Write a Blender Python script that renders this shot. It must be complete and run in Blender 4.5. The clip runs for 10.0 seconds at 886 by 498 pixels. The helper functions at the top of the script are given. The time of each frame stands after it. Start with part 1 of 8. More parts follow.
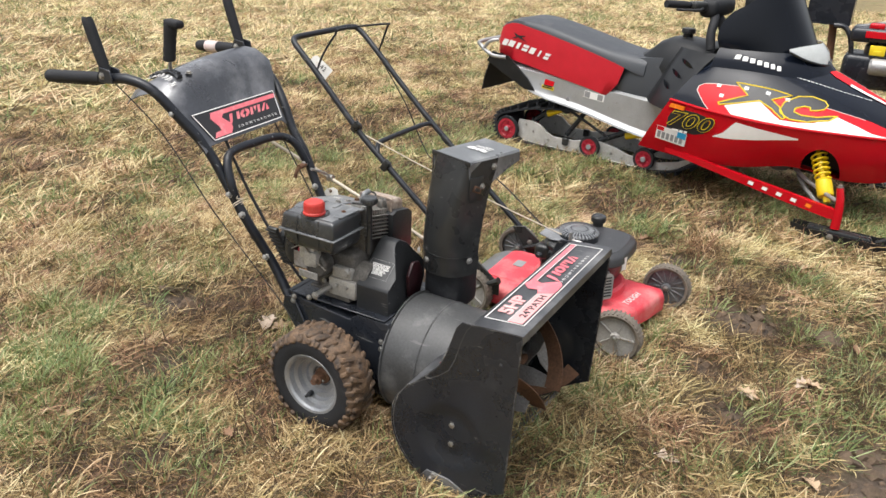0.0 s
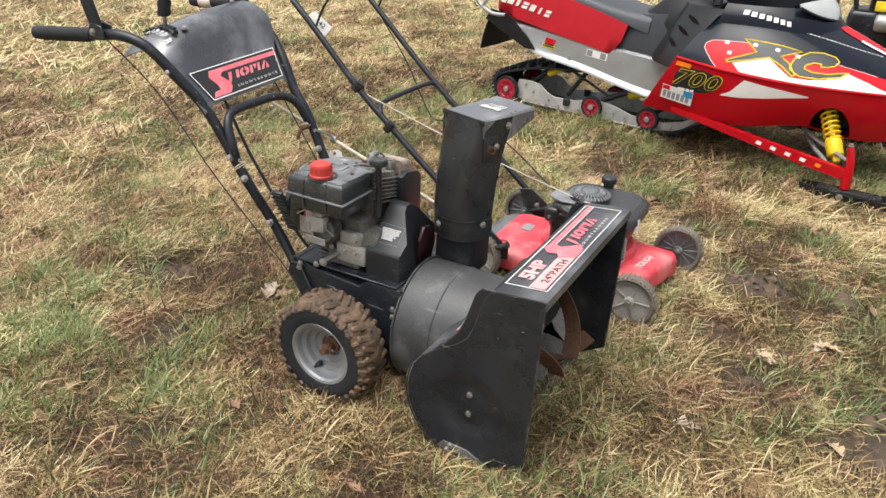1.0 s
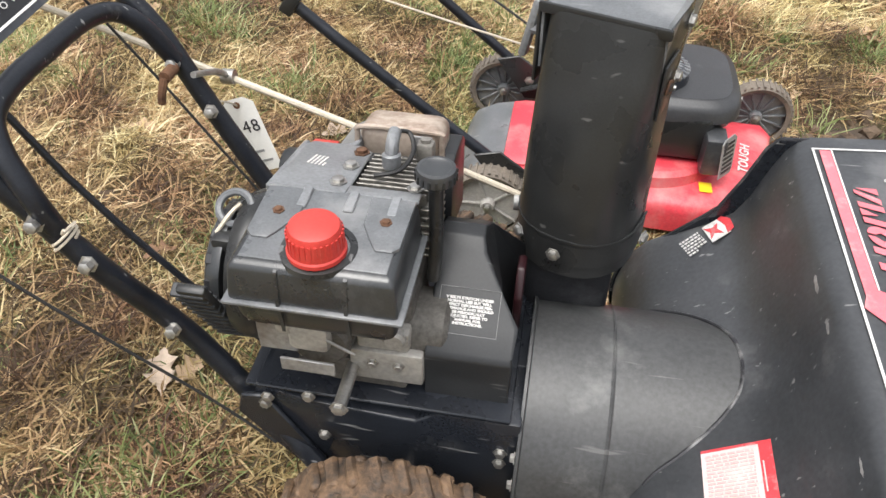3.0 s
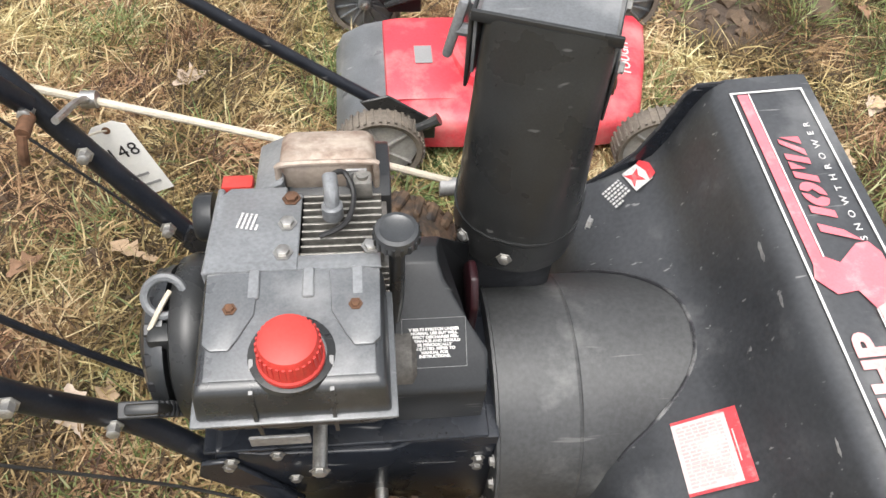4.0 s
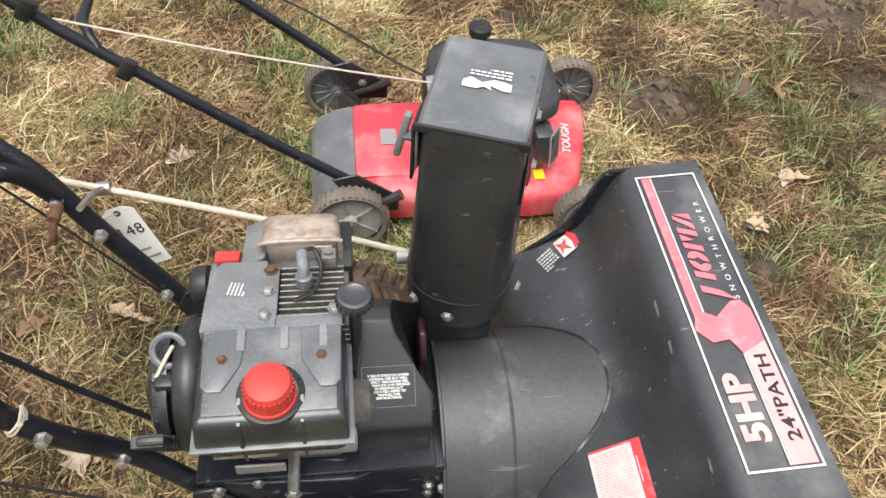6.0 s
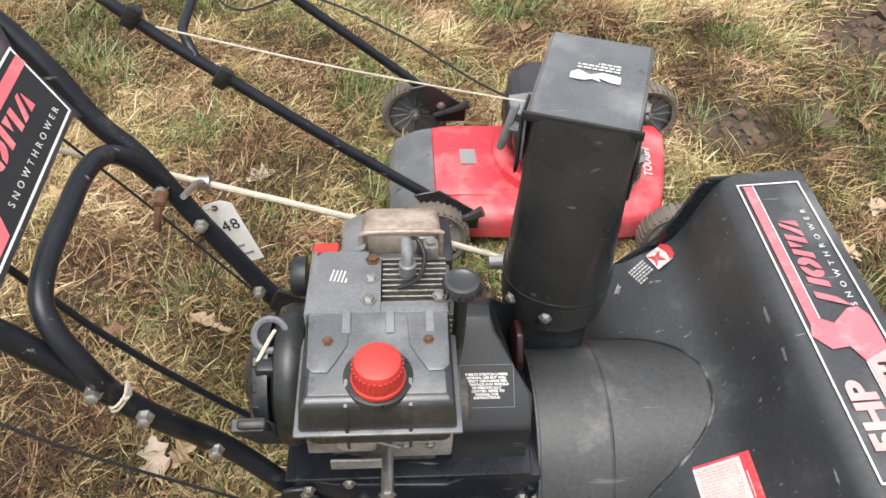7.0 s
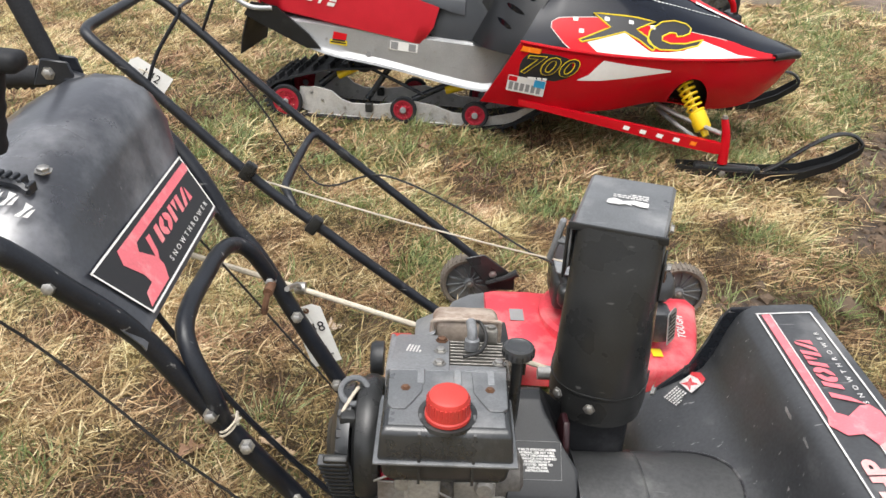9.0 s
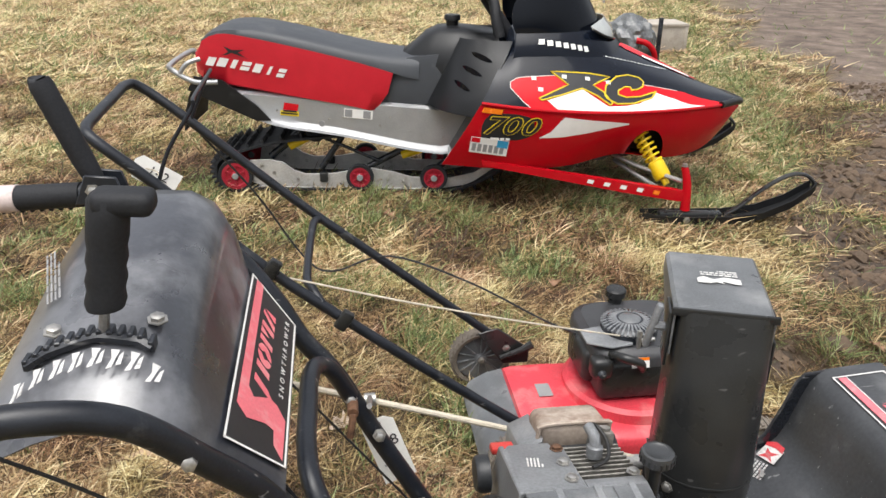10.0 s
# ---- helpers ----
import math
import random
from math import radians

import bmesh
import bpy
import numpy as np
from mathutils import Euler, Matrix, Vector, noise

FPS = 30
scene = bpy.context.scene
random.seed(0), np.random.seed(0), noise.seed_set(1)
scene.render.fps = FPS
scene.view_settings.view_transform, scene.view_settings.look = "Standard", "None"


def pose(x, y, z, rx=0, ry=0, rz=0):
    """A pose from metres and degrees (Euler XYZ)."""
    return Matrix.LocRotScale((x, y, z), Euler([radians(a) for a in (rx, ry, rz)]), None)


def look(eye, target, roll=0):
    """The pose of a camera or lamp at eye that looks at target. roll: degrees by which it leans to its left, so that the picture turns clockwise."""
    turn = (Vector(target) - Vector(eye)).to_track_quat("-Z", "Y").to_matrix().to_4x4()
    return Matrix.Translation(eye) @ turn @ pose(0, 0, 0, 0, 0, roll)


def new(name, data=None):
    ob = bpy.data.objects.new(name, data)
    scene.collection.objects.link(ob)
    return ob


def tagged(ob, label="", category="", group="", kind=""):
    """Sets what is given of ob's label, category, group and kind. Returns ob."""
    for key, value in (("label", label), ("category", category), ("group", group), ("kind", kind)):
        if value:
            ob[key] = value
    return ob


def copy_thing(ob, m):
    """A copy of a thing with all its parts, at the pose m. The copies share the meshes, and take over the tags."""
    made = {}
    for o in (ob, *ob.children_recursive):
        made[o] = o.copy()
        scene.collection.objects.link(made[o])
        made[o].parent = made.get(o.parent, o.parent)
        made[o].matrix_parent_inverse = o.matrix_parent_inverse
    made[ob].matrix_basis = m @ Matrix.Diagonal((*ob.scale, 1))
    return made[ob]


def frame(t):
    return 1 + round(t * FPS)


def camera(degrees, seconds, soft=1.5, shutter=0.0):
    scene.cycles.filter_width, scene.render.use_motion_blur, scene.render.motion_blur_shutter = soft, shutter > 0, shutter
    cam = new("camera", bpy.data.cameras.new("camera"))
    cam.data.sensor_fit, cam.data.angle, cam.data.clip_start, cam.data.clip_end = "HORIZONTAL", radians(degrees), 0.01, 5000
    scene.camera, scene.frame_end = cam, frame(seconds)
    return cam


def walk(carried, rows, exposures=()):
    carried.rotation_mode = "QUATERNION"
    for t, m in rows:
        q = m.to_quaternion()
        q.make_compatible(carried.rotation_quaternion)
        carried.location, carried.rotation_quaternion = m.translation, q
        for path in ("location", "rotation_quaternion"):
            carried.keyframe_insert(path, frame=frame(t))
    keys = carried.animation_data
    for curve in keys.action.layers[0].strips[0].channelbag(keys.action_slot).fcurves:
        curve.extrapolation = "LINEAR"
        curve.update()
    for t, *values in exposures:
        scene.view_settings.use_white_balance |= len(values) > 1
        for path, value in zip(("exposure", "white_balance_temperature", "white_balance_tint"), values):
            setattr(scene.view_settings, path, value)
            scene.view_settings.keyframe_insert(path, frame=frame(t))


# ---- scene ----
cam = camera(59.7, 10.0)
PATH = [
    (0, (-0.087, -0.085, 1.464), (-0.979, 1.513, 0.656), 2.6),
    (0.5, (-0.091, -0.082, 1.462), (-0.964, 1.512, 0.625), 2.6),
    (1, (-0.186, -0.048, 1.421), (-1.031, 1.532, 0.532), 2.5),
    (1.5, (-0.382, 0.169, 1.331), (-1.171, 1.735, 0.368), 2.4),
    (2, (-0.625, 0.495, 1.304), (-1.324, 2.04, 0.244), 2.4),
    (2.2, (-0.734, 0.591, 1.27), (-1.369, 2.134, 0.167), 2.0),
    (3.3, (-1.29, 1.089, 1.197), (-1.377, 2.463, -0.254), 1.2),
    (3.5, (-1.312, 1.149, 1.2), (-1.31, 2.453, -0.317), 1.8),
    (4, (-1.342, 1.18, 1.303), (-1.164, 2.356, -0.305), 4.6),
    (4.5, (-1.314, 1.145, 1.396), (-1.048, 2.313, -0.206), 6.4),
    (5, (-1.307, 1.08, 1.466), (-1.019, 2.307, -0.086), 6.2),
    (5.2, (-1.311, 1.064, 1.488), (-1.019, 2.301, -0.056), 5.9),
    (6.3, (-1.325, 1.05, 1.485), (-1.127, 2.357, -0.016), 4.9),
    (6.5, (-1.34, 1.06, 1.468), (-1.165, 2.383, -0.022), 4.4),
    (7, (-1.401, 1.009, 1.403), (-1.28, 2.408, -0.021), 2.7),
    (7.5, (-1.487, 0.873, 1.366), (-1.394, 2.391, 0.066), 1.5),
    (8, (-1.497, 0.766, 1.369), (-1.435, 2.386, 0.196), 1.3),
    (8.5, (-1.461, 0.704, 1.369), (-1.427, 2.407, 0.319), 1.8),
    (9, (-1.447, 0.698, 1.357), (-1.433, 2.462, 0.415), 2.3),
    (9.5, (-1.531, 0.725, 1.346), (-1.482, 2.529, 0.483), 2.4),
    (10, (-1.744, 0.839, 1.382), (-1.492, 2.645, 0.559), 0.9),
]
walk(cam, [(t, look(eye, target, roll)) for t, eye, target, roll in PATH], [(0.0, 0.72), (1.5, 0.71), (2.2, 0.78), (3.3, 0.88), (4.0, 0.94), (4.5, 0.88), (5.2, 0.77), (6.5, 0.75), (8.0, 0.76), (8.5, 0.78), (9.0, 0.71), (9.5, 0.60), (10.0, 0.57)])

# ---- world and light: an even overcast sky ----
SUN_EL, SUN_AZ = 74.0, 205.0
world = bpy.data.worlds.new("overcast_sky")
scene.world = world
world.use_nodes = True
wn = world.node_tree
sky = wn.nodes.new("ShaderNodeTexSky")
sky.sky_type, sky.sun_disc = "NISHITA", False
sky.sun_elevation, sky.sun_rotation = radians(SUN_EL), radians(SUN_AZ)
sky.air_density, sky.dust_density, sky.ozone_density = 1.0, 6.0, 0.6
soften = wn.nodes.new("ShaderNodeHueSaturation")
soften.inputs["Saturation"].default_value = 0.25
wn.links.new(sky.outputs["Color"], soften.inputs["Color"])
wn.links.new(soften.outputs["Color"], wn.nodes["Background"].inputs["Color"])
wn.nodes["Background"].inputs["Strength"].default_value = 0.15
lamp = bpy.data.lights.new("sun", "SUN")
lamp.energy, lamp.angle, lamp.color = 1.05, radians(60), (1.0, 0.985, 0.955)
sun = new("sun", lamp)
sun.matrix_world = pose(0, 0, 20, 90 - SUN_EL, 0, 180 - SUN_AZ)


# ---- materials ----
def material(name, color, rough=0.5, metal=0.0, vary=0.25, scale=18.0, fine=160.0, bump=0.12, dirt=None, dirt_amount=0.0,
             dirt_scale=6.0, coat=0.0, rough_vary=0.15, spec=0.5, scratch=0.0):
    """A surface with colour drift at two scales, fine relief and, where asked, patches of dirt."""
    m = bpy.data.materials.new(name)
    m.use_nodes = True
    nt = m.node_tree
    n, k = nt.nodes, nt.links
    b = n["Principled BSDF"]
    co = n.new("ShaderNodeTexCoord").outputs["Object"]
    big, small = n.new("ShaderNodeTexNoise"), n.new("ShaderNodeTexNoise")
    for node, s, d in ((big, scale, 6), (small, fine, 3)):
        node.inputs["Scale"].default_value, node.inputs["Detail"].default_value = s, d
        k.new(co, node.inputs["Vector"])
    both = n.new("ShaderNodeMath")
    both.operation = "MULTIPLY_ADD"
    both.inputs[1].default_value = 0.45
    k.new(small.outputs["Fac"], both.inputs[0])
    half = n.new("ShaderNodeMath")
    half.operation = "MULTIPLY"
    half.inputs[1].default_value = 0.55
    k.new(big.outputs["Fac"], half.inputs[0])
    k.new(half.outputs[0], both.inputs[2])
    ramp = n.new("ShaderNodeValToRGB")
    ramp.color_ramp.elements[0].position, ramp.color_ramp.elements[1].position = 0.32, 0.68
    ramp.color_ramp.elements[0].color = (*[max(0.0, c * (1 - vary)) for c in color], 1)
    ramp.color_ramp.elements[1].color = (*[min(1.0, c * (1 + vary)) for c in color], 1)
    k.new(both.outputs[0], ramp.inputs["Fac"])
    out = ramp.outputs["Color"]
    if dirt:
        spot = n.new("ShaderNodeTexNoise")
        spot.inputs["Scale"].default_value, spot.inputs["Detail"].default_value, spot.inputs["Roughness"].default_value = dirt_scale, 9, 0.65
        k.new(co, spot.inputs["Vector"])
        edge = n.new("ShaderNodeMapRange")
        edge.inputs["From Min"].default_value, edge.inputs["From Max"].default_value = 0.62 - 0.3 * dirt_amount, 0.78 - 0.22 * dirt_amount
        edge.inputs["To Max"].default_value = min(1.0, 0.35 + dirt_amount)
        k.new(spot.outputs["Fac"], edge.inputs["Value"])
        mix = n.new("ShaderNodeMix")
        mix.data_type = "RGBA"
        k.new(edge.outputs["Result"], mix.inputs["Factor"])
        k.new(out, mix.inputs["A"])
        mix.inputs["B"].default_value = (*dirt, 1)
        out = mix.outputs["Result"]
    if scratch:
        for turn, seed in ((0.4, 3.0), (-0.9, 11.0)):
            mp = n.new("ShaderNodeMapping")
            mp.inputs["Rotation"].default_value = (turn, turn * 0.7, turn)
            mp.inputs["Location"].default_value = (seed, seed, seed)
            mp.inputs["Scale"].default_value = (8.0, 95.0, 60.0)
            k.new(co, mp.inputs["Vector"])
            line = n.new("ShaderNodeTexNoise")
            line.inputs["Scale"].default_value, line.inputs["Detail"].default_value = 1.0, 2
            k.new(mp.outputs["Vector"], line.inputs["Vector"])
            cut = n.new("ShaderNodeMapRange")
            cut.inputs["From Min"].default_value, cut.inputs["From Max"].default_value = 0.715, 0.765
            cut.inputs["To Max"].default_value = scratch
            k.new(line.outputs["Fac"], cut.inputs["Value"])
            sm = n.new("ShaderNodeMix")
            sm.data_type = "RGBA"
            k.new(cut.outputs["Result"], sm.inputs["Factor"])
            k.new(out, sm.inputs["A"])
            sm.inputs["B"].default_value = (0.34, 0.335, 0.325, 1)
            out = sm.outputs["Result"]
    k.new(out, b.inputs["Base Color"])
    rr = n.new("ShaderNodeMapRange")
    rr.inputs["To Min"].default_value, rr.inputs["To Max"].default_value = max(0.03, rough - rough_vary), min(1.0, rough + rough_vary)
    k.new(big.outputs["Fac"], rr.inputs["Value"])
    k.new(rr.outputs["Result"], b.inputs["Roughness"])
    b.inputs["Metallic"].default_value = metal
    b.inputs["Coat Weight"].default_value = coat
    b.inputs["Specular IOR Level"].default_value = spec
    if bump:
        bp = n.new("ShaderNodeBump")
        bp.inputs["Strength"].default_value, bp.inputs["Distance"].default_value = bump, 0.004
        k.new(both.outputs[0], bp.inputs["Height"])
        k.new(bp.outputs["Normal"], b.inputs["Normal"])
    return m


DUST = (0.165, 0.163, 0.160)
MUD = (0.115, 0.072, 0.042)
BLACK = material("black_paint", (0.0165, 0.019, 0.0245), 0.28, 0, 0.4, 9, 220, 0.05, (0.10, 0.10, 0.10), 0.10, 7, scratch=0.6, spec=0.5)
EDGE = material("chipped_black_edge", (0.03, 0.03, 0.034), 0.4, 0.1, 0.4, 14, 200, 0.1, (0.42, 0.42, 0.41), 0.34, 15)
DRUM = material("grey_dusted_black_steel", (0.042, 0.043, 0.044), 0.46, 0, 0.45, 7, 150, 0.05, (0.21, 0.21, 0.205), 0.45, 4.5, scratch=0.22, spec=0.6)
BLACK_DUSTY = material("dusty_black_paint", (0.036, 0.038, 0.042), 0.40, 0, 0.45, 7, 150, 0.05, (0.215, 0.215, 0.215), 0.40, 3.6, scratch=0.6, spec=0.9)
PANEL = material("faded_black_panel_paint", (0.034, 0.037, 0.047), 0.32, 0, 0.4, 6, 150, 0.02, (0.33, 0.335, 0.355), 0.46, 2.2, scratch=0.3, coat=0.35, spec=1.0)
COVER = material("satin_black_cover_plastic", (0.021, 0.0225, 0.0245), 0.40, 0, 0.3, 10, 260, 0.05, (0.09, 0.09, 0.088), 0.14, 7, spec=0.42, scratch=0.35)
LINER = material("maroon_liner_plastic", (0.020, 0.004, 0.006), 0.4, 0, 0.3, 14, 300, 0.06, DUST, 0.06, 9)
COWL = material("charcoal_engine_cowl", (0.040, 0.041, 0.044), 0.4, 0, 0.3, 12, 200, 0.1, DUST, 0.12, 9)
WHEEL_RED = material("dull_red_wheel_plastic", (0.34, 0.010, 0.028), 0.45, 0, 0.2, 20, 200, 0.05, MUD, 0.12, 20)
BLACK_TUBE = material("black_handle_paint", (0.012, 0.014, 0.019), 0.34, 0, 0.4, 22, 300, 0.10, DUST, 0.08, 14, spec=0.42, scratch=0.6)
PLASTIC = material("black_plastic", (0.022, 0.0228, 0.0230), 0.30, 0, 0.3, 14, 400, 0.06, (0.10, 0.10, 0.095), 0.12, 6, spec=0.45, scratch=0.2)
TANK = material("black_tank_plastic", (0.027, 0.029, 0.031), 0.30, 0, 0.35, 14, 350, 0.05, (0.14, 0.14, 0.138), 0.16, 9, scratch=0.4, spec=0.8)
# worn plastic, its base also lifted for the sky reflected on upward faces
PLASTIC_WORN_SKYLIT = material("worn_skylit_black_plastic", (0.112, 0.118, 0.124), 0.32, 0, 0.35, 14, 350, 0.05, (0.27, 0.272, 0.272), 0.36, 9, scratch=0.6, spec=0.85)
RUBBER = material("rubber", (0.017, 0.018, 0.021), 0.66, 0, 0.35, 20, 260, 0.2, (0.075, 0.076, 0.08), 0.18, 9, spec=0.35)
LABEL_WORN = material("sun_bleached_label", (0.60, 0.50, 0.48), 0.55, 0, 0.12, 30, 260, 0.0, (0.42, 0.26, 0.25), 0.3, 45)
TYRE_MUD = material("muddy_tread", (0.122, 0.074, 0.041), 0.70, 0, 0.6, 26, 150, 0.9, (0.024, 0.020, 0.018), 0.58, 34, spec=0.6)
RIM = material("silver_rim_paint", (0.30, 0.31, 0.325), 0.38, 0.55, 0.18, 12, 200, 0.05, (0.2, 0.16, 0.12), 0.12, 12)
STEEL = material("galvanised_steel", (0.42, 0.41, 0.39), 0.42, 0.85, 0.25, 60, 300, 0.1, (0.2, 0.12, 0.07), 0.12, 40)
RUST = material("rusty_steel", (0.13, 0.065, 0.035), 0.82, 0.15, 0.5, 16, 140, 0.4, (0.05, 0.035, 0.028), 0.3, 12)
SCUFFED = material("scuffed_steel", (0.34, 0.335, 0.33), 0.5, 0.6, 0.35, 14, 160, 0.2, (0.11, 0.07, 0.045), 0.3, 9)
CAST = material("dirty_cast_aluminium", (0.120, 0.113, 0.103), 0.6, 0.35, 0.5, 22, 180, 0.3, (0.045, 0.038, 0.033), 0.5, 17)
FINS = material("oily_aluminium_fins", (0.225, 0.215, 0.195), 0.55, 0.5, 0.45, 30, 160, 0.2, (0.06, 0.05, 0.042), 0.36, 25)
SUMP = material("pale_cast_aluminium", (0.40, 0.385, 0.355), 0.5, 0.35, 0.3, 24, 160, 0.2, (0.10, 0.085, 0.07), 0.24, 22)
GREY_SHEET = material("grey_shroud_paint", (0.205, 0.213, 0.222), 0.40, 0.1, 0.3, 12, 200, 0.12, (0.28, 0.28, 0.275), 0.28, 9)
CREAM = material("scorched_cream_metal", (0.42, 0.35, 0.29), 0.6, 0.2, 0.25, 14, 120, 0.25, (0.13, 0.065, 0.04), 0.42, 18)
RED_CAP = material("red_plastic_cap", (0.52, 0.045, 0.036), 0.45, 0, 0.15, 24, 260, 0.12, (0.35, 0.1, 0.06), 0.08, 20)
MOWER_RED = material("faded_red_deck_paint", (0.62, 0.050, 0.070), 0.42, 0, 0.2, 8, 160, 0.08, (0.60, 0.25, 0.24), 0.42, 7)
SLED_RED = material("gloss_red_gelcoat", (0.47, 0.005, 0.012), 0.12, 0, 0.1, 5, 200, 0.02, (0.3, 0.05, 0.04), 0.04, 9, coat=0.0, rough_vary=0.05, spec=0.24)
SEAT_RED = material("red_seat_vinyl", (0.54, 0.010, 0.024), 0.42, 0, 0.12, 12, 420, 0.16)
SEAT_BLACK = material("charcoal_seat_vinyl", (0.05, 0.055, 0.063), 0.5, 0, 0.16, 10, 420, 0.2, DUST, 0.08, 6)
SLED_BLACK = material("gloss_black_cowling", (0.006, 0.0085, 0.015), 0.09, 0, 0.3, 5, 200, 0.02, DUST, 0.02, 6, coat=0.0, rough_vary=0.04, spec=0.22)
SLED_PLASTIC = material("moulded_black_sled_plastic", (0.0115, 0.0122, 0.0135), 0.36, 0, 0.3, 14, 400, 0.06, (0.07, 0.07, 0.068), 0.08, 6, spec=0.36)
SMOKE = material("dark_tinted_windscreen", (0.005, 0.0065, 0.010), 0.05, 0, 0.2, 5, 200, 0.0, rough_vary=0.02, spec=0.22)
ALU = material("bare_aluminium_tunnel", (0.385, 0.39, 0.395), 0.34, 0.4, 0.14, 10, 240, 0.08, (0.30, 0.295, 0.285), 0.24, 5, scratch=0.5)
RAIL_ALU = material("muddy_aluminium_rail", (0.55, 0.54, 0.52), 0.5, 0.3, 0.25, 18, 200, 0.12, MUD, 0.22, 9)
YELLOW = material("yellow_spring_paint", (0.78, 0.55, 0.01), 0.34, 0, 0.12, 20, 240, 0.04, MUD, 0.06, 20)
WHITE = material("white_decal", (0.80, 0.79, 0.76), 0.45, 0, 0.06, 30, 300, 0.0, (0.45, 0.42, 0.38), 0.06, 30)
WHITE_WORN = material("worn_white_print", (0.66, 0.65, 0.63), 0.5, 0, 0.15, 40, 300, 0.0, (0.07, 0.07, 0.07), 0.30, 70)
PINK = material("sun_faded_red_decal", (0.72, 0.16, 0.19), 0.5, 0, 0.12, 26, 300, 0.0, (0.72, 0.42, 0.40), 0.3, 22)
PINK_PALE = material("pale_faded_red_decal", (0.74, 0.36, 0.35), 0.5, 0, 0.12, 26, 300, 0.0, (0.75, 0.62, 0.58), 0.3, 18)
DECAL_RED = material("red_decal", (0.60, 0.010, 0.018), 0.22, 0, 0.08, 30, 300, 0.0, rough_vary=0.05, spec=0.2)
BAND_RED = material("worn_red_warning_print", (0.58, 0.045, 0.055), 0.45, 0, 0.2, 40, 300, 0.0, (0.40, 0.30, 0.29), 0.34, 60)
DECAL_BLACK = material("black_decal", (0.018, 0.018, 0.02), 0.4, 0, 0.2, 30, 300, 0.0)
DECAL_YELLOW = material("yellow_decal", (0.80, 0.60, 0.02), 0.4, 0, 0.08, 30, 300, 0.0)
DECAL_BLUE = material("blue_decal", (0.03, 0.30, 0.55), 0.4, 0, 0.08, 30, 300, 0.0)
DECAL_GREY = material("grey_decal", (0.26, 0.26, 0.26), 0.5, 0, 0.1, 30, 300, 0.0)
AMBER = material("amber_lens", (0.85, 0.20, 0.01), 0.25, 0, 0.1, 30, 300, 0.0, coat=0.3)
LENS = material("clear_headlight_lens", (0.48, 0.50, 0.49), 0.12, 0.1, 0.1, 20, 200, 0.0, coat=0.6)
PAPER = material("white_card_tag", (0.80, 0.79, 0.75), 0.7, 0, 0.05, 30, 200, 0.05, (0.5, 0.45, 0.38), 0.1, 25)
ROPE = material("pale_cord", (0.56, 0.50, 0.40), 0.85, 0, 0.2, 60, 300, 0.2)
CABLE = material("black_cable_sheath", (0.02, 0.02, 0.02), 0.5, 0, 0.2, 40, 300, 0.05)
GREY_WHEEL = material("dirty_grey_wheel_plastic", (0.37, 0.355, 0.33), 0.62, 0, 0.25, 22, 200, 0.15, (0.16, 0.13, 0.1), 0.25, 14)
GREY_TYRE = material("muddy_grey_tyre", (0.155, 0.132, 0.108), 0.85, 0, 0.4, 20, 200, 0.3, (0.25, 0.20, 0.145), 0.36, 12)
BEIGE = material("weathered_beige_board", (0.40, 0.36, 0.31), 0.8, 0, 0.2, 10, 100, 0.2, (0.25, 0.21, 0.17), 0.2, 7)
WRAP = material("clear_plastic_wrap", (0.13, 0.137, 0.14), 0.16, 0, 0.5, 16, 60, 0.5, (0.06, 0.06, 0.06), 0.3, 10, coat=0.5)


# ---- mesh tools ----
INV = {}


def thing(name, m, label, category, group="", kind="", authored=None):
    """A top-level Empty at the pose m. Its parts are drawn in the world's metres, or in its own where authored is given."""
    ob = tagged(new(name), label, category, group, kind)
    ob.empty_display_size = 0.05
    ob.matrix_basis = m
    INV[ob.name] = m.inverted() if authored is None else authored
    return ob


def finish(bm, name, mats, angle=38):
    bmesh.ops.recalc_face_normals(bm, faces=bm.faces)
    me = bpy.data.meshes.new(name)
    bm.to_mesh(me)
    bm.free()
    for mm in mats if isinstance(mats, (list, tuple)) else [mats]:
        me.materials.append(mm)
    me.polygons.foreach_set("use_smooth", [True] * len(me.polygons))
    me.set_sharp_from_angle(angle=radians(angle))
    return me


def part(name, bm, mats, parent, label="", angle=38):
    """One mesh object under a thing or under a part."""
    inv = INV[parent.name]
    bm.transform(inv)
    ob = new(name, finish(bm, name, mats, angle))
    ob.parent = parent
    INV[ob.name] = inv
    return tagged(ob, label)


def join(*bms):
    base = bms[0]
    for o in bms[1:]:
        me = bpy.data.meshes.new("tmp")
        o.to_mesh(me)
        o.free()
        base.from_mesh(me)
        bpy.data.meshes.remove(me)
    return base


def raw(verts, faces):
    bm = bmesh.new()
    vs = [bm.verts.new(v) for v in verts]
    for fc in faces:
        try:
            bm.faces.new([vs[i] for i in fc])
        except ValueError:
            pass
    return bm


def bevel(bm, width, seg=2, angle=30):
    if width <= 0:
        return bm
    bmesh.ops.recalc_face_normals(bm, faces=bm.faces)
    es = [e for e in bm.edges if len(e.link_faces) == 2 and e.calc_face_angle(0) > radians(angle)]
    bmesh.ops.bevel(bm, geom=es, offset=width, segments=seg, affect="EDGES", profile=0.5, clamp_overlap=True)
    return bm


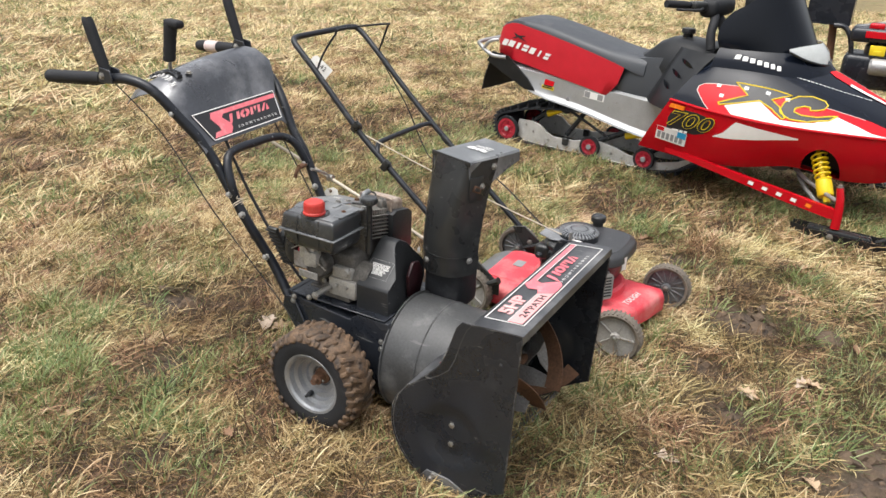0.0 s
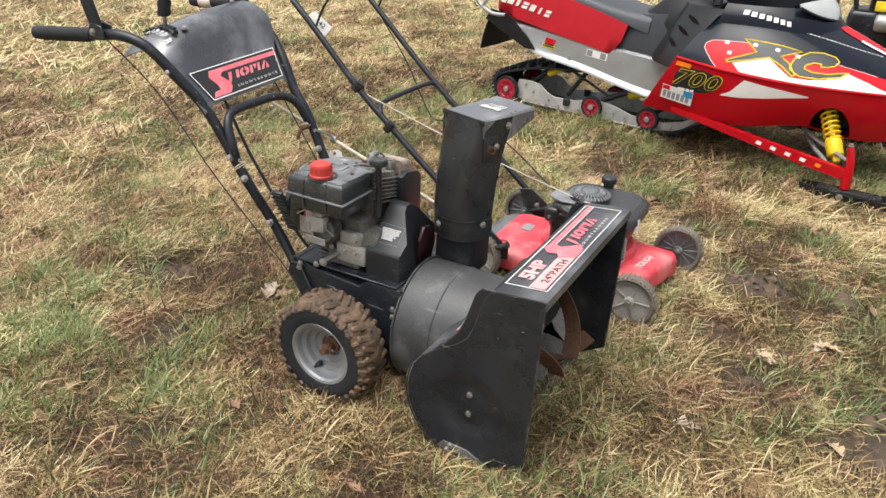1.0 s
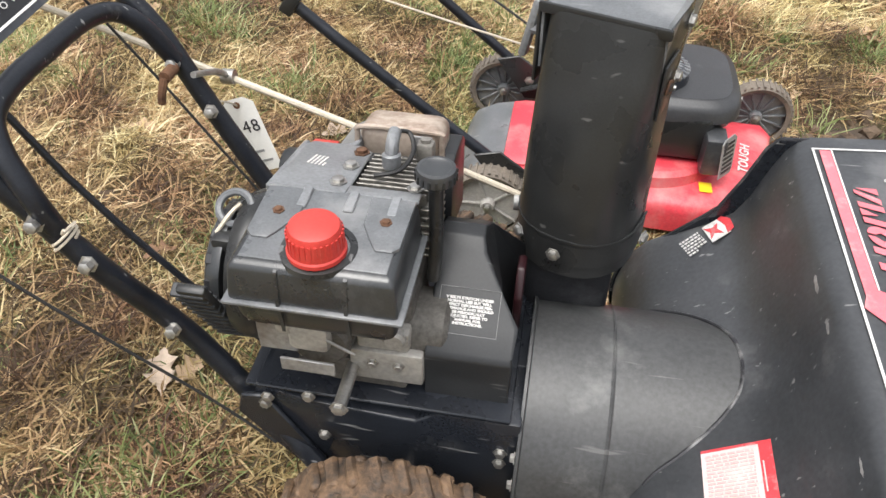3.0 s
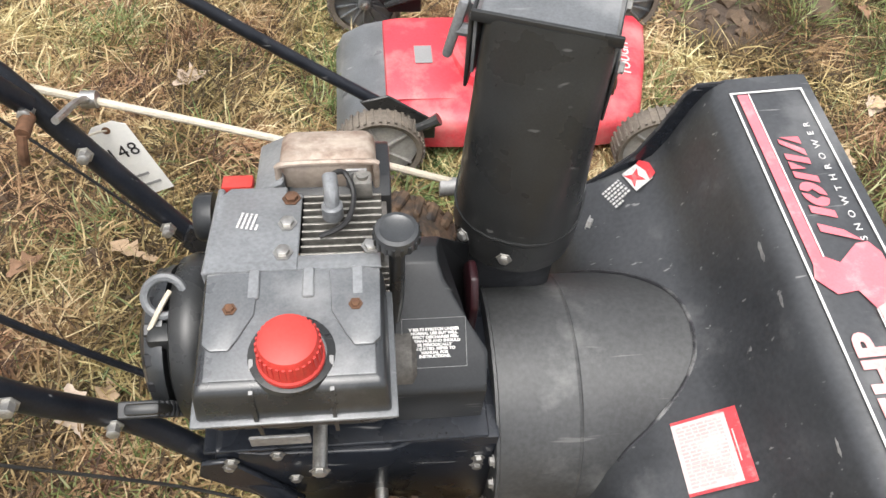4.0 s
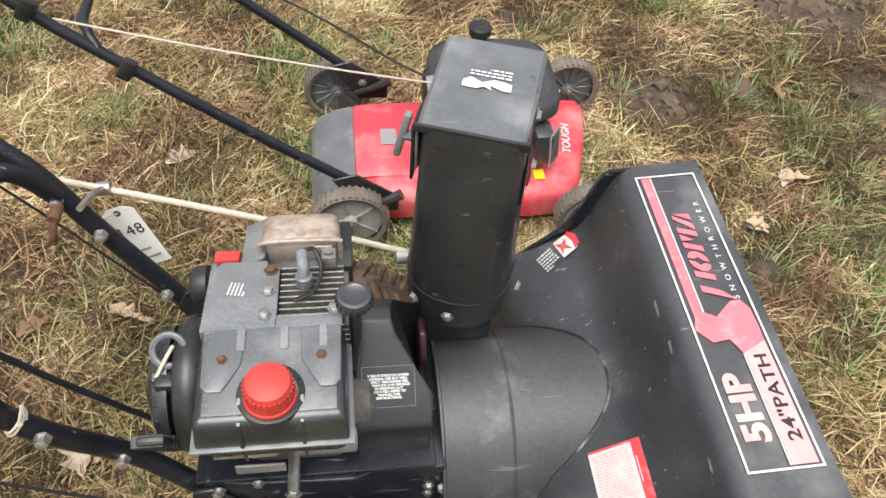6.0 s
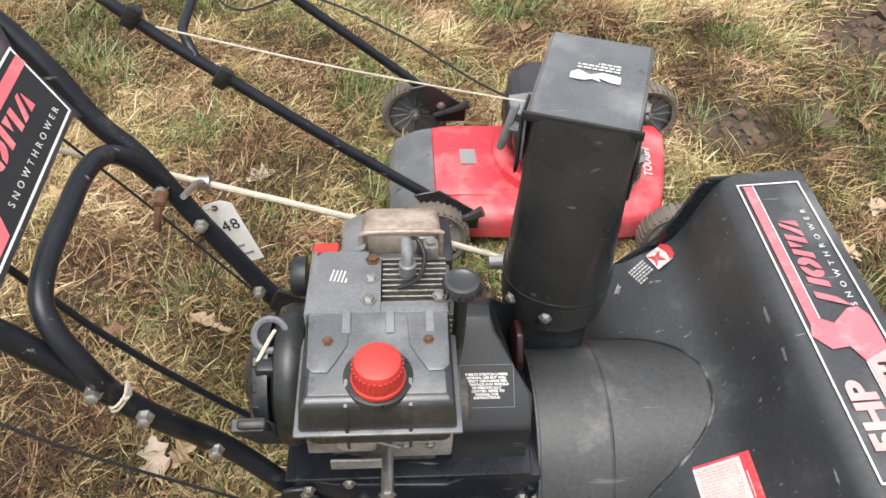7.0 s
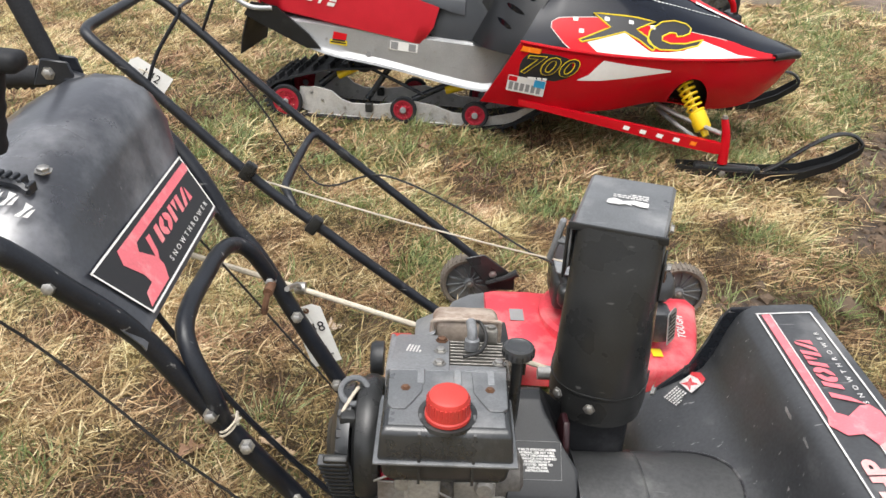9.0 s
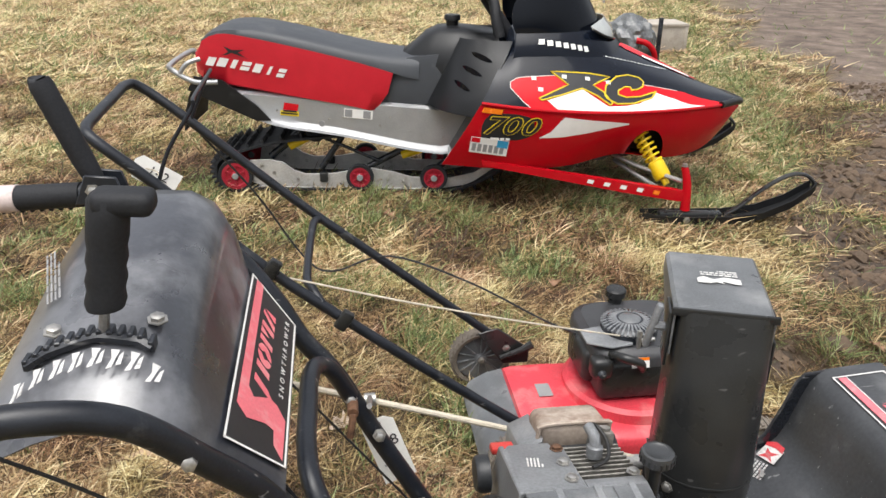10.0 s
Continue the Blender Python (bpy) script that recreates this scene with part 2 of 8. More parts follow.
def box(c, s, bev=0.0, seg=2, turn=None):
    x, y, z = (v / 2 for v in s)
    bm = raw([(a * x, b * y, d * z) for a in (-1, 1) for b in (-1, 1) for d in (-1, 1)],
             [(0, 1, 3, 2), (4, 6, 7, 5), (0, 4, 5, 1), (2, 3, 7, 6), (0, 2, 6, 4), (1, 5, 7, 3)])
    bevel(bm, bev, seg)
    m = Matrix.Translation(c)
    if turn:
        m = m @ Euler([radians(a) for a in turn]).to_matrix().to_4x4()
    bm.transform(m)
    return bm


def lift(p, axis, h):
    return (h, p[0], p[1]) if axis == "x" else (p[0], h, p[1]) if axis == "y" else (p[0], p[1], h)


def prism(pts, axis, a, b, bev=0.0, seg=2, angle=30):
    """A flat outline drawn out along an axis from a to b. Outline in (y,z) for x, (x,z) for y, (x,y) for z."""
    n = len(pts)
    vs = [lift(p, axis, a) for p in pts] + [lift(p, axis, b) for p in pts]
    fs = [tuple(range(n)), tuple(range(2 * n - 1, n - 1, -1))] + [(i, i + n, (i + 1) % n + n, (i + 1) % n) for i in range(n)]
    return bevel(raw(vs, fs), bev, seg, angle)


def lathe(profile, axis, c, seg=28, start=0.0, sweep=360.0, squash=1.0):
    """Turns (radius, height) pairs about an axis through c."""
    full = sweep >= 360
    steps = seg if full else seg + 1
    vs, fs, rows = [], [], len(profile)
    for i in range(steps):
        a = radians(start + sweep * i / seg)
        for r, h in profile:
            u, v = r * math.cos(a), r * math.sin(a) * squash
            vs.append((c[0] + h, c[1] + u, c[2] + v) if axis == "x" else (c[0] + u, c[1] + h, c[2] + v) if axis == "y" else (c[0] + u, c[1] + v, c[2] + h))
    for i in range(seg):
        j = (i + 1) % steps
        for q in range(rows - 1):
            fs.append((i * rows + q, j * rows + q, j * rows + q + 1, i * rows + q + 1))
    bm = raw(vs, fs)
    bmesh.ops.remove_doubles(bm, verts=bm.verts, dist=1e-5)
    return bm


def cyl(c, r, h, axis="z", seg=20, bev=0.0):
    e = min(bev, r * 0.4, h * 0.4)
    if e > 0:
        pr = [(0, -h / 2), (r - e, -h / 2), (r, -h / 2 + e), (r, h / 2 - e), (r - e, h / 2), (0, h / 2)]
    else:
        pr = [(0, -h / 2), (r, -h / 2), (r, h / 2), (0, h / 2)]
    return lathe(pr, axis, c, seg)


def spline(pts, steps=6, closed=False):
    pts = [Vector(p) for p in pts]
    if len(pts) < 3 or steps < 2:
        return pts
    n, out = len(pts), []
    for i in range(n if closed else n - 1):
        p0 = pts[(i - 1) % n] if closed or i > 0 else pts[0]
        p1, p2 = pts[i], pts[(i + 1) % n]
        p3 = pts[(i + 2) % n] if closed or i + 2 < n else pts[-1]
        for s in range(steps):
            u = s / steps
            out.append(0.5 * ((2 * p1) + (p2 - p0) * u + (2 * p0 - 5 * p1 + 4 * p2 - p3) * u * u + (3 * p1 - p0 - 3 * p2 + p3) * u ** 3))
    if not closed:
        out.append(pts[-1])
    return out


def tube(pts, r, seg=10, steps=6, closed=False, flat=1.0):
    """A round tube along a smooth line through the points; r may be a list, one for each point."""
    line = spline(pts, steps, closed)
    n = len(line)
    if isinstance(r, (list, tuple)):
        rad = [r[min(int(i * (len(r) - 1) / max(1, n - 1)), len(r) - 2)] * (1 - (i * (len(r) - 1) / max(1, n - 1)) % 1) +
               r[min(int(i * (len(r) - 1) / max(1, n - 1)) + 1, len(r) - 1)] * ((i * (len(r) - 1) / max(1, n - 1)) % 1) for i in range(n)]
        rad[-1] = r[-1]
    else:
        rad = [r] * n
    bm, rings, up = bmesh.new(), [], None
    for i, p in enumerate(line):
        a = line[(i - 1) % n] if closed or i else p
        b = line[(i + 1) % n] if closed or i < n - 1 else p
        d = (b - a).normalized()
        if up is None:
            up = d.orthogonal().normalized() if abs(d.z) > 0.95 else Vector((0, 0, 1)).cross(d).cross(d).normalized()
        up = (up - d * up.dot(d)).normalized()
        side = d.cross(up)
        rings.append([bm.verts.new(p + (up * math.cos(t) * flat + side * math.sin(t)) * rad[i]) for t in (2 * math.pi * q / seg for q in range(seg))])
    for i in range(n if closed else n - 1):
        A, B = rings[i], rings[(i + 1) % n]
        for q in range(seg):
            bm.faces.new((A[q], A[(q + 1) % seg], B[(q + 1) % seg], B[q]))
    if not closed:
        bm.faces.new(rings[0][::-1])
        bm.faces.new(rings[-1])
    return bm


def loft(rings, caps=True, closed=True):
    """A skin over rings of points, all with the same count."""
    n = len(rings[0])
    bm = bmesh.new()
    vs = [[bm.verts.new(p) for p in rg] for rg in rings]
    for A, B in zip(vs, vs[1:]):
        for q in range(n if closed else n - 1):
            bm.faces.new((A[q], A[(q + 1) % n], B[(q + 1) % n], B[q]))
    if caps and closed:
        bm.faces.new(vs[0][::-1])
        bm.faces.new(vs[-1])
    bmesh.ops.remove_doubles(bm, verts=bm.verts, dist=1e-5)
    return bm


def sheet(rows, thick):
    """A sheet over a grid of points, given a thickness."""
    bm = loft(rows, False, False)
    bmesh.ops.recalc_face_normals(bm, faces=bm.faces)
    bmesh.ops.solidify(bm, geom=bm.faces[:], thickness=thick)
    return bm


def bolt(p, d, r=0.007, h=0.006):
    """A hexagon head on a washer, at p, pointing along d."""
    bm = join(lathe([(0, 0), (r * 1.45, 0), (r * 1.45, 0.0015), (r, 0.0015), (r, h), (r * 0.8, h + 0.001), (0, h + 0.001)], "z", (0, 0, 0), 6))
    q = Vector(d).to_track_quat("Z", "Y").to_matrix().to_4x4()
    bm.transform(Matrix.Translation(p) @ q)
    return bm


def plane_frame(o, right, up):
    """The pose that carries flat (x, y) drawings onto the plane at o."""
    r = Vector(right).normalized()
    n = r.cross(Vector(up)).normalized()
    u = n.cross(r)
    return Matrix(((r.x, u.x, n.x, o[0]), (r.y, u.y, n.y, o[1]), (r.z, u.z, n.z, o[2]), (0, 0, 0, 1)))


def flat(outlines, m, thick=0.0006, lift_off=0.0012):
    """Thin cut-outs of film: outlines in (x, y) laid on the plane m."""
    bms = [prism(o, "z", lift_off, lift_off + thick) for o in outlines]
    bm = join(*bms)
    bm.transform(m)
    return bm


def rect(x0, y0, x1, y1, slant=0.0):
    return [(x0, y0), (x1, y0), (x1 + slant, y1), (x0 + slant, y1)]


def border(x0, y0, x1, y1, w):
    return [rect(x0, y0, x1, y0 + w), rect(x0, y1 - w, x1, y1), rect(x0, y0 + w, x0 + w, y1 - w), rect(x1 - w, y0 + w, x1, y1 - w)]


def letters(text, size, m, spacing=1.0, shear=0.0, lift_off=0.0014, thick=0.0003, bold=0.0, stretch=1.0):
    cu = bpy.data.curves.new("lettering", "FONT")
    cu.body, cu.size, cu.space_character, cu.shear, cu.extrude, cu.offset = text, size, spacing, shear, thick, bold
    cu.align_x, cu.align_y, cu.resolution_u = "CENTER", "CENTER", 3
    ob = bpy.data.objects.new("lettering", cu)
    me = bpy.data.meshes.new_from_object(ob)
    bm = bmesh.new()
    bm.from_mesh(me)
    bpy.data.objects.remove(ob)
    bpy.data.curves.remove(cu)
    bpy.data.meshes.remove(me)
    bm.transform(m @ Matrix.Translation((0, 0, lift_off + thick)) @ Matrix.Diagonal((stretch, 1, 1, 1)))
    return bm


def bars(w, h, rows, m, rng, fill=0.55, gap=0.12):
    """Lines of unreadable print: short bars in rows."""
    out = []
    for i in range(rows):
        y = h / 2 - (i + 0.5) * h / rows
        x = -w / 2
        end = w / 2 * (1 if i < rows - 1 else rng.uniform(-0.3, 0.5))
        while x < end:
            l = rng.uniform(0.08, 0.2) * w
            out.append(rect(x, y - fill * h / rows / 2, min(x + l, end), y + fill * h / rows / 2))
            x += l + gap * h / rows + 0.02 * w
    return flat(out, m)


# ---- ground: one sheet of soil under the straw ----
def field(x, y, cell, seed):
    """Smooth random values from 0 to 1 over the plan, with lumps of about the given size."""
    table = np.random.default_rng(seed).uniform(0, 1, (256, 256))
    out, amp, total = np.zeros(np.shape(x)), 1.0, 0.0
    for o in range(3):
        u, v = np.asarray(x) / cell + 57.3 * o + 100, np.asarray(y) / cell + 31.7 * o + 100
        i, j = np.floor(u).astype(int), np.floor(v).astype(int)
        fu, fv = u - i, v - j
        fu, fv = fu * fu * (3 - 2 * fu), fv * fv * (3 - 2 * fv)
        g = lambda a, b: table[a % 256, b % 256]
        out += amp * ((g(i, j) * (1 - fu) + g(i + 1, j) * fu) * (1 - fv) + (g(i, j + 1) * (1 - fu) + g(i + 1, j + 1) * fu) * fv)
        total += amp
        amp, cell = amp * 0.5, cell * 0.47
    return np.clip((out / total - 0.5) * 1.5 + 0.5, 0, 1)


MUD_SPOTS = [(0.13, 2.20, 0.17), (0.27, 2.18, 0.36), (0.42, 2.85, 0.22), (0.42, 3.40, 0.38), (-1.99, 1.42, 0.15), (-0.34, 2.88, 0.20), (-0.42, 2.47, 0.15), (-0.27, 2.22, 0.11), (-1.70, 1.05, 0.12), (-2.3, 1.75, 0.15), (0.72, 4.38, 0.36), (1.0, 4.2, 0.3), (0.55, 3.9, 0.3), (1.25, 4.7, 0.5), (2.3, 5.4, 0.7), (-0.75, 3.35, 0.16)]


def mud(x, y):
    """How bare the soil is, 0 to 1: worn spots and the dirt track to the right."""
    x, y = np.asarray(x, float), np.asarray(y, float)
    m = np.zeros(x.shape)
    wob = (field(x, y, 0.5, 3) - 0.5)
    for a, b, r in MUD_SPOTS:
        d = np.hypot(x - a, y - b) / r
        m = np.maximum(m, np.clip(1.35 - d - wob * 0.9, 0, 1))
    track = (x - (1.27 + 0.30 * (y - 5.0)) + wob * 1.3) * 1.5
    m = np.maximum(m, np.clip(track * 1.1, 0, 1) * np.clip((y - 2.3 + wob * 1.6) / 0.9, 0, 1) * 0.97)
    m = np.maximum(m, np.clip((field(x, y, 0.38, 5) - 0.66) * 3, 0, 0.5))
    return np.clip(m, 0, 1)


GREEN_SPOTS = [(-2.27, 3.21, 0.16), (-0.24, 2.22, 0.16), (0.03, 3.22, 0.22), (-0.12, 3.35, 0.18), (-0.01, 2.36, 0.16), (-0.60, 3.42, 0.16), (-1.55, 3.55, 0.18), (-0.05, 2.05, 0.16), (0.28, 2.63, 0.16), (0.20, 2.98, 0.15), (-0.58, 3.27, 0.17), (-0.79, 2.95, 0.14), (2.6, 10.0, 0.7), (2.23, 8.5, 0.6), (2.0, 7.5, 0.5), (1.73, 6.5, 0.45), (1.47, 5.75, 0.4), (0.73, 4.87, 0.35), (-2.81, 1.72, 0.11), (-2.38, 1.66, 0.12), (-1.94, 1.49, 0.12), (-1.98, 0.95, 0.14), (-2.4, 3.13, 0.14), (-1.75, 1.15, 0.10), (-1.06, 1.30, 0.14), (-1.34, 2.25, 0.18), (-0.25, 1.87, 0.13), (-1.96, 2.92, 0.13), (-3.2, 3.0, 0.4), (-0.4, 4.4, 0.5), (-1.5, 4.4, 0.6), (-2.0, 2.2, 0.14)]


def verge(x, y):
    """The greener strip beside the dirt track, 0 to 1."""
    x, y = np.asarray(x, float), np.asarray(y, float)
    return np.exp(-((x - (0.92 + 0.30 * (y - 5.0))) / 0.34) ** 2) * np.clip((y - 4.3) / 0.5, 0, 1)


def green(x, y):
    x, y = np.asarray(x, float), np.asarray(y, float)
    g = np.clip((field(x, y, 0.36, 7) - 0.46) * 3.4, 0, 1) * 0.80 + 0.36
    wob = field(x, y, 0.2, 8) - 0.5
    for a, b, r in GREEN_SPOTS:
        g = np.maximum(g, np.clip(1.5 - np.hypot(x - a, y - b) / r - wob * 1.6, 0, 1))
    g = g * (0.30 + 1.15 * np.clip((field(x, y, 0.12, 9) - 0.30) * 2.2, 0, 1))
    return np.clip(np.maximum(g, verge(x, y)), 0, 1)


BROWN_SPOTS = [(-1.35, 1.22, 0.24), (-1.08, 1.25, 0.20), (-0.50, 1.60, 0.22), (-0.20, 1.82, 0.24), (-2.42, 2.36, 0.26), (-1.85, 2.75, 0.28), (-1.70, 3.0, 0.24), (-2.30, 2.25, 0.26), (-1.1, 3.86, 0.3), (-0.38, 2.87, 0.26), (-0.20, 2.90, 0.26), (-0.44, 2.43, 0.24), (-0.26, 2.58, 0.22), (-0.62, 1.85, 0.16), (0.05, 2.70, 0.28), (-1.78, 3.20, 0.36), (-1.95, 2.35, 0.24), (-2.4, 3.5, 0.4), (-1.75, 2.1, 0.24), (-2.13, 1.84, 0.20), (-1.35, 2.25, 0.22), (-2.5, 2.7, 0.35), (-1.0, 3.45, 0.30), (-0.36, 3.23, 0.22), (-0.26, 2.2, 0.18), (-1.82, 1.35, 0.22), (-1.5, 1.05, 0.28), (-3.4, 3.6, 0.6), (-2.6, 5.0, 0.6), (0.46, 3.03, 0.3), (0.21, 2.41, 0.2)]


def litter(x, y):
    """Where rotted brown litter shows instead of bright straw, 0 to 1."""
    x, y = np.asarray(x, float), np.asarray(y, float)
    g = np.clip((field(x, y, 0.30, 51) - 0.52) * 3.5, 0, 1) * 0.8
    wob = field(x, y, 0.25, 52) - 0.5
    for a, b, r in BROWN_SPOTS:
        g = np.maximum(g, np.clip(1.45 - np.hypot(x - a, y - b) / r - wob * 1.5, 0, 1))
    return np.clip(g, 0, 1)


def height(x, y):
    """The ground's level: hummocks of a few centimetres."""
    x, y = np.asarray(x, float), np.asarray(y, float)
    return 0.030 * (field(x, y, 0.42, 1) - 0.5) + 0.012 * (field(x, y, 0.09, 2) - 0.5) - 0.014 + mud(x, y) * (0.016 * (field(x, y, 0.06, 6) - 0.5) - 0.004)


def soil_material():
    m = bpy.data.materials.new("soil_and_thatch")
    m.use_nodes = True
    n, k = m.node_tree.nodes, m.node_tree.links
    b = n["Principled BSDF"]
    co = n.new("ShaderNodeTexCoord").outputs["Object"]

    def tex(scale, detail):
        t = n.new("ShaderNodeTexNoise")
        t.inputs["Scale"].default_value, t.inputs["Detail"].default_value, t.inputs["Roughness"].default_value = scale, detail, 0.62
        k.new(co, t.inputs["Vector"])
        return t.outputs["Fac"]

    def ramp(src, stops):
        r = n.new("ShaderNodeValToRGB")
        while len(r.color_ramp.elements) < len(stops):
            r.color_ramp.elements.new(0.5)
        for e, (p, c) in zip(r.color_ramp.elements, stops):
            e.position, e.color = p, (*c, 1)
        k.new(src, r.inputs["Fac"])
        return r.outputs["Color"]

    thatch = ramp(tex(26, 10), [(0.3, (0.045, 0.03, 0.017)), (0.5, (0.11, 0.07, 0.036)), (0.7, (0.24, 0.165, 0.085))])
    sod = ramp(tex(14, 10), [(0.3, (0.032, 0.023, 0.017)), (0.5, (0.066, 0.047, 0.034)), (0.7, (0.12, 0.088, 0.064))])
    far = ramp(tex(2.2, 8), [(0.35, (0.17, 0.145, 0.06)), (0.5, (0.33, 0.265, 0.125)), (0.65, (0.21, 0.215, 0.08))])
    a = n.new("ShaderNodeAttribute")
    a.attribute_name = "bare"
    mix = n.new("ShaderNodeMix")
    mix.data_type = "RGBA"
    k.new(a.outputs["Fac"], mix.inputs["Factor"])
    mix0 = n.new("ShaderNodeMix")
    mix0.data_type = "RGBA"
    mix0.inputs["Factor"].default_value = 0.55
    k.new(thatch, mix0.inputs["A"])
    k.new(far, mix0.inputs["B"])
    k.new(mix0.outputs["Result"], mix.inputs["A"])
    dry = ramp(tex(3.2, 10), [(0.32, (0.070, 0.051, 0.040)), (0.52, (0.15, 0.113, 0.091)), (0.7, (0.25, 0.195, 0.160))])
    a2 = n.new("ShaderNodeAttribute")
    a2.attribute_name = "dry"
    mix2 = n.new("ShaderNodeMix")
    mix2.data_type = "RGBA"
    k.new(a2.outputs["Fac"], mix2.inputs["Factor"])
    k.new(sod, mix2.inputs["A"])
    k.new(dry, mix2.inputs["B"])
    k.new(mix2.outputs["Result"], mix.inputs["B"])
    k.new(mix.outputs["Result"], b.inputs["Base Color"])
    b.inputs["Roughness"].default_value = 0.92
    bp = n.new("ShaderNodeBump")
    bp.inputs["Strength"].default_value, bp.inputs["Distance"].default_value = 0.9, 0.02
    k.new(tex(40, 8), bp.inputs["Height"])
    k.new(bp.outputs["Normal"], b.inputs["Normal"])
    return m


gx = np.concatenate([[-400, -120, -45, -24, -16, -12, -9, -7.5, -6.2], np.arange(-5.4, 3.0, 0.045), [3.2, 3.6, 4.2, 5, 6, 7.5, 9.5, 13, 22, 60, 400]])
gy = np.concatenate([[-400, -120, -40, -15, -7, -3.5, -1.8, -0.9], np.arange(-0.4, 7.4, 0.045), [7.7, 8.1, 8.6, 9.3, 10.2, 11.5, 13.5, 16.5, 22, 40, 120, 400]])
GX, GY = np.meshgrid(gx, gy, indexing="ij")
GZ = height(GX, GY)
near_w = (np.abs(GX + 1) < 14) & (GY < 20)
GZ = np.where(near_w, GZ, -0.01)
nx, ny = GX.shape
quads = [(i * ny + j, (i + 1) * ny + j, (i + 1) * ny + j + 1, i * ny + j + 1) for i in range(nx - 1) for j in range(ny - 1)]
gm = bpy.data.meshes.new("ground")
gm.from_pydata(np.stack([GX, GY, GZ], -1).reshape(-1, 3).tolist(), [], quads)
gm.attributes.new("bare", "FLOAT", "POINT").data.foreach_set("value", np.where((GX > -5.4) & (GX < 9) & (GY > -0.4) & (GY < 20), mud(GX, GY), 0.12).reshape(-1).astype(np.float32))
gm.attributes.new("dry", "FLOAT", "POINT").data.foreach_set("value", np.clip((GX - (1.1 + 0.30 * (GY - 5.0))) * 1.4, 0, 1).reshape(-1).astype(np.float32))
gm.materials.append(soil_material())
gm.polygons.foreach_set("use_smooth", [True] * len(gm.polygons))
ground = tagged(new("ground", gm), "brown soil and thatch of a worn grass field", "ground", kind="structure")


# ---- the snow blower ----
YC = 1.712
blower = thing("snow_blower", Matrix.Translation((-1.2, YC, 0)), "black walk-behind snow blower with muddy tyres on matted grass", "snow blower")
NEAR, FAR = 1.396, 2.027
AX, AZ = -0.868, 0.182

# side plates with their pressed dishes
arc = [(AX + 0.182 * math.cos(radians(a)), AZ + 0.182 * math.sin(radians(a))) for a in range(158, 316, 8)]
SIDE = [(-0.688, 0.545), (-0.76, 0.541), (-0.848, 0.534), (-0.862, 0.515), (-0.88, 0.455), (-0.905, 0.392), (-0.925, 0.368)] + arc + [(-0.702, 0.07), (-0.695, 0.28)]


def side_plate(y, out):
    bm = bmesh.new()
    rim = [bm.verts.new((x, y, z)) for x, z in SIDE]
    edges = [bm.edges.new((rim[i - 1], rim[i])) for i in range(len(rim))]
    rings = []
    for r, d in ((0.112, 0.0), (0.100, 0.0012), (0.085, 0.0065), (0.068, 0.0130), (0.052, 0.0160), (0.040, 0.0150), (0.030, 0.0146)):
        rings.append([bm.verts.new((AX + r * math.cos(a), y - out * d, AZ + r * math.sin(a))) for a in [2 * math.pi * k / 40 for k in range(40)]])
    edges += [bm.edges.new((rings[0][i - 1], rings[0][i])) for i in range(40)]
    bmesh.ops.triangle_fill(bm, use_beauty=True, use_dissolve=False, edges=edges)
    for A, B in zip(rings, rings[1:]):
        for i in range(40):
            bm.faces.new((A[i - 1], A[i], B[i], B[i - 1]))
    bm.faces.new(rings[-1])
    bmesh.ops.recalc_face_normals(bm, faces=bm.faces)
    bmesh.ops.solidify(bm, geom=bm.faces[:], thickness=0.004)
    return bm


near_plate = part("side_plate", side_plate(NEAR, -1), BLACK, blower)
far_plate = part("side_plate", side_plate(FAR, 1), BLACK, blower)
for pl, y, o in ((near_plate, NEAR, -1), (far_plate, FAR, 1)):
    for z in (AZ + 0.03, AZ - 0.03):
        part("bolt", bolt((AX, y - o * 0.0125, z), (0, o, 0), 0.0085), STEEL, pl)
    part("plate_edge", tube([(x, y + o * 0.001, z) for x, z in SIDE], 0.0032, 6, 1, True), EDGE, pl, "chipped rolled edge")
    part("bolt", bolt((-0.735, y + o * 0.003, 0.452), (0, o, 0), 0.005, 0.003), BLACK, pl)
    part("bolt", bolt((-0.795, y + o * 0.003, 0.415), (0, o, 0), 0.005, 0.003), BLACK, pl)
    shoe = prism([(-0.945, -0.004), (-0.92, -0.008), (-0.82, -0.008), (-0.80, -0.002), (-0.80, 0.020), (-0.86, 0.048), (-0.93, 0.050), (-0.95, 0.024)], "y", y + o * 0.004, y + o * 0.009, 0.001, 1)
    foot = prism([(-0.99, 0.012), (-0.93, -0.002), (-0.80, -0.002), (-0.74, 0.016), (-0.742, 0.02), (-0.80, 0.003), (-0.93, 0.003), (-0.988, 0.017)], "y", y + o * 0.004, y + o * 0.04, 0.001, 1)
    sh = part("skid_shoe", shoe, BLACK_DUSTY, blower)
    part("bolt", bolt((-0.905, y + o * 0.009, 0.045), (0, o, 0), 0.007), STEEL, sh)
    part("bolt", bolt((-0.915, y + o * 0.009, 0.028), (0, o, 0), 0.006), STEEL, sh)

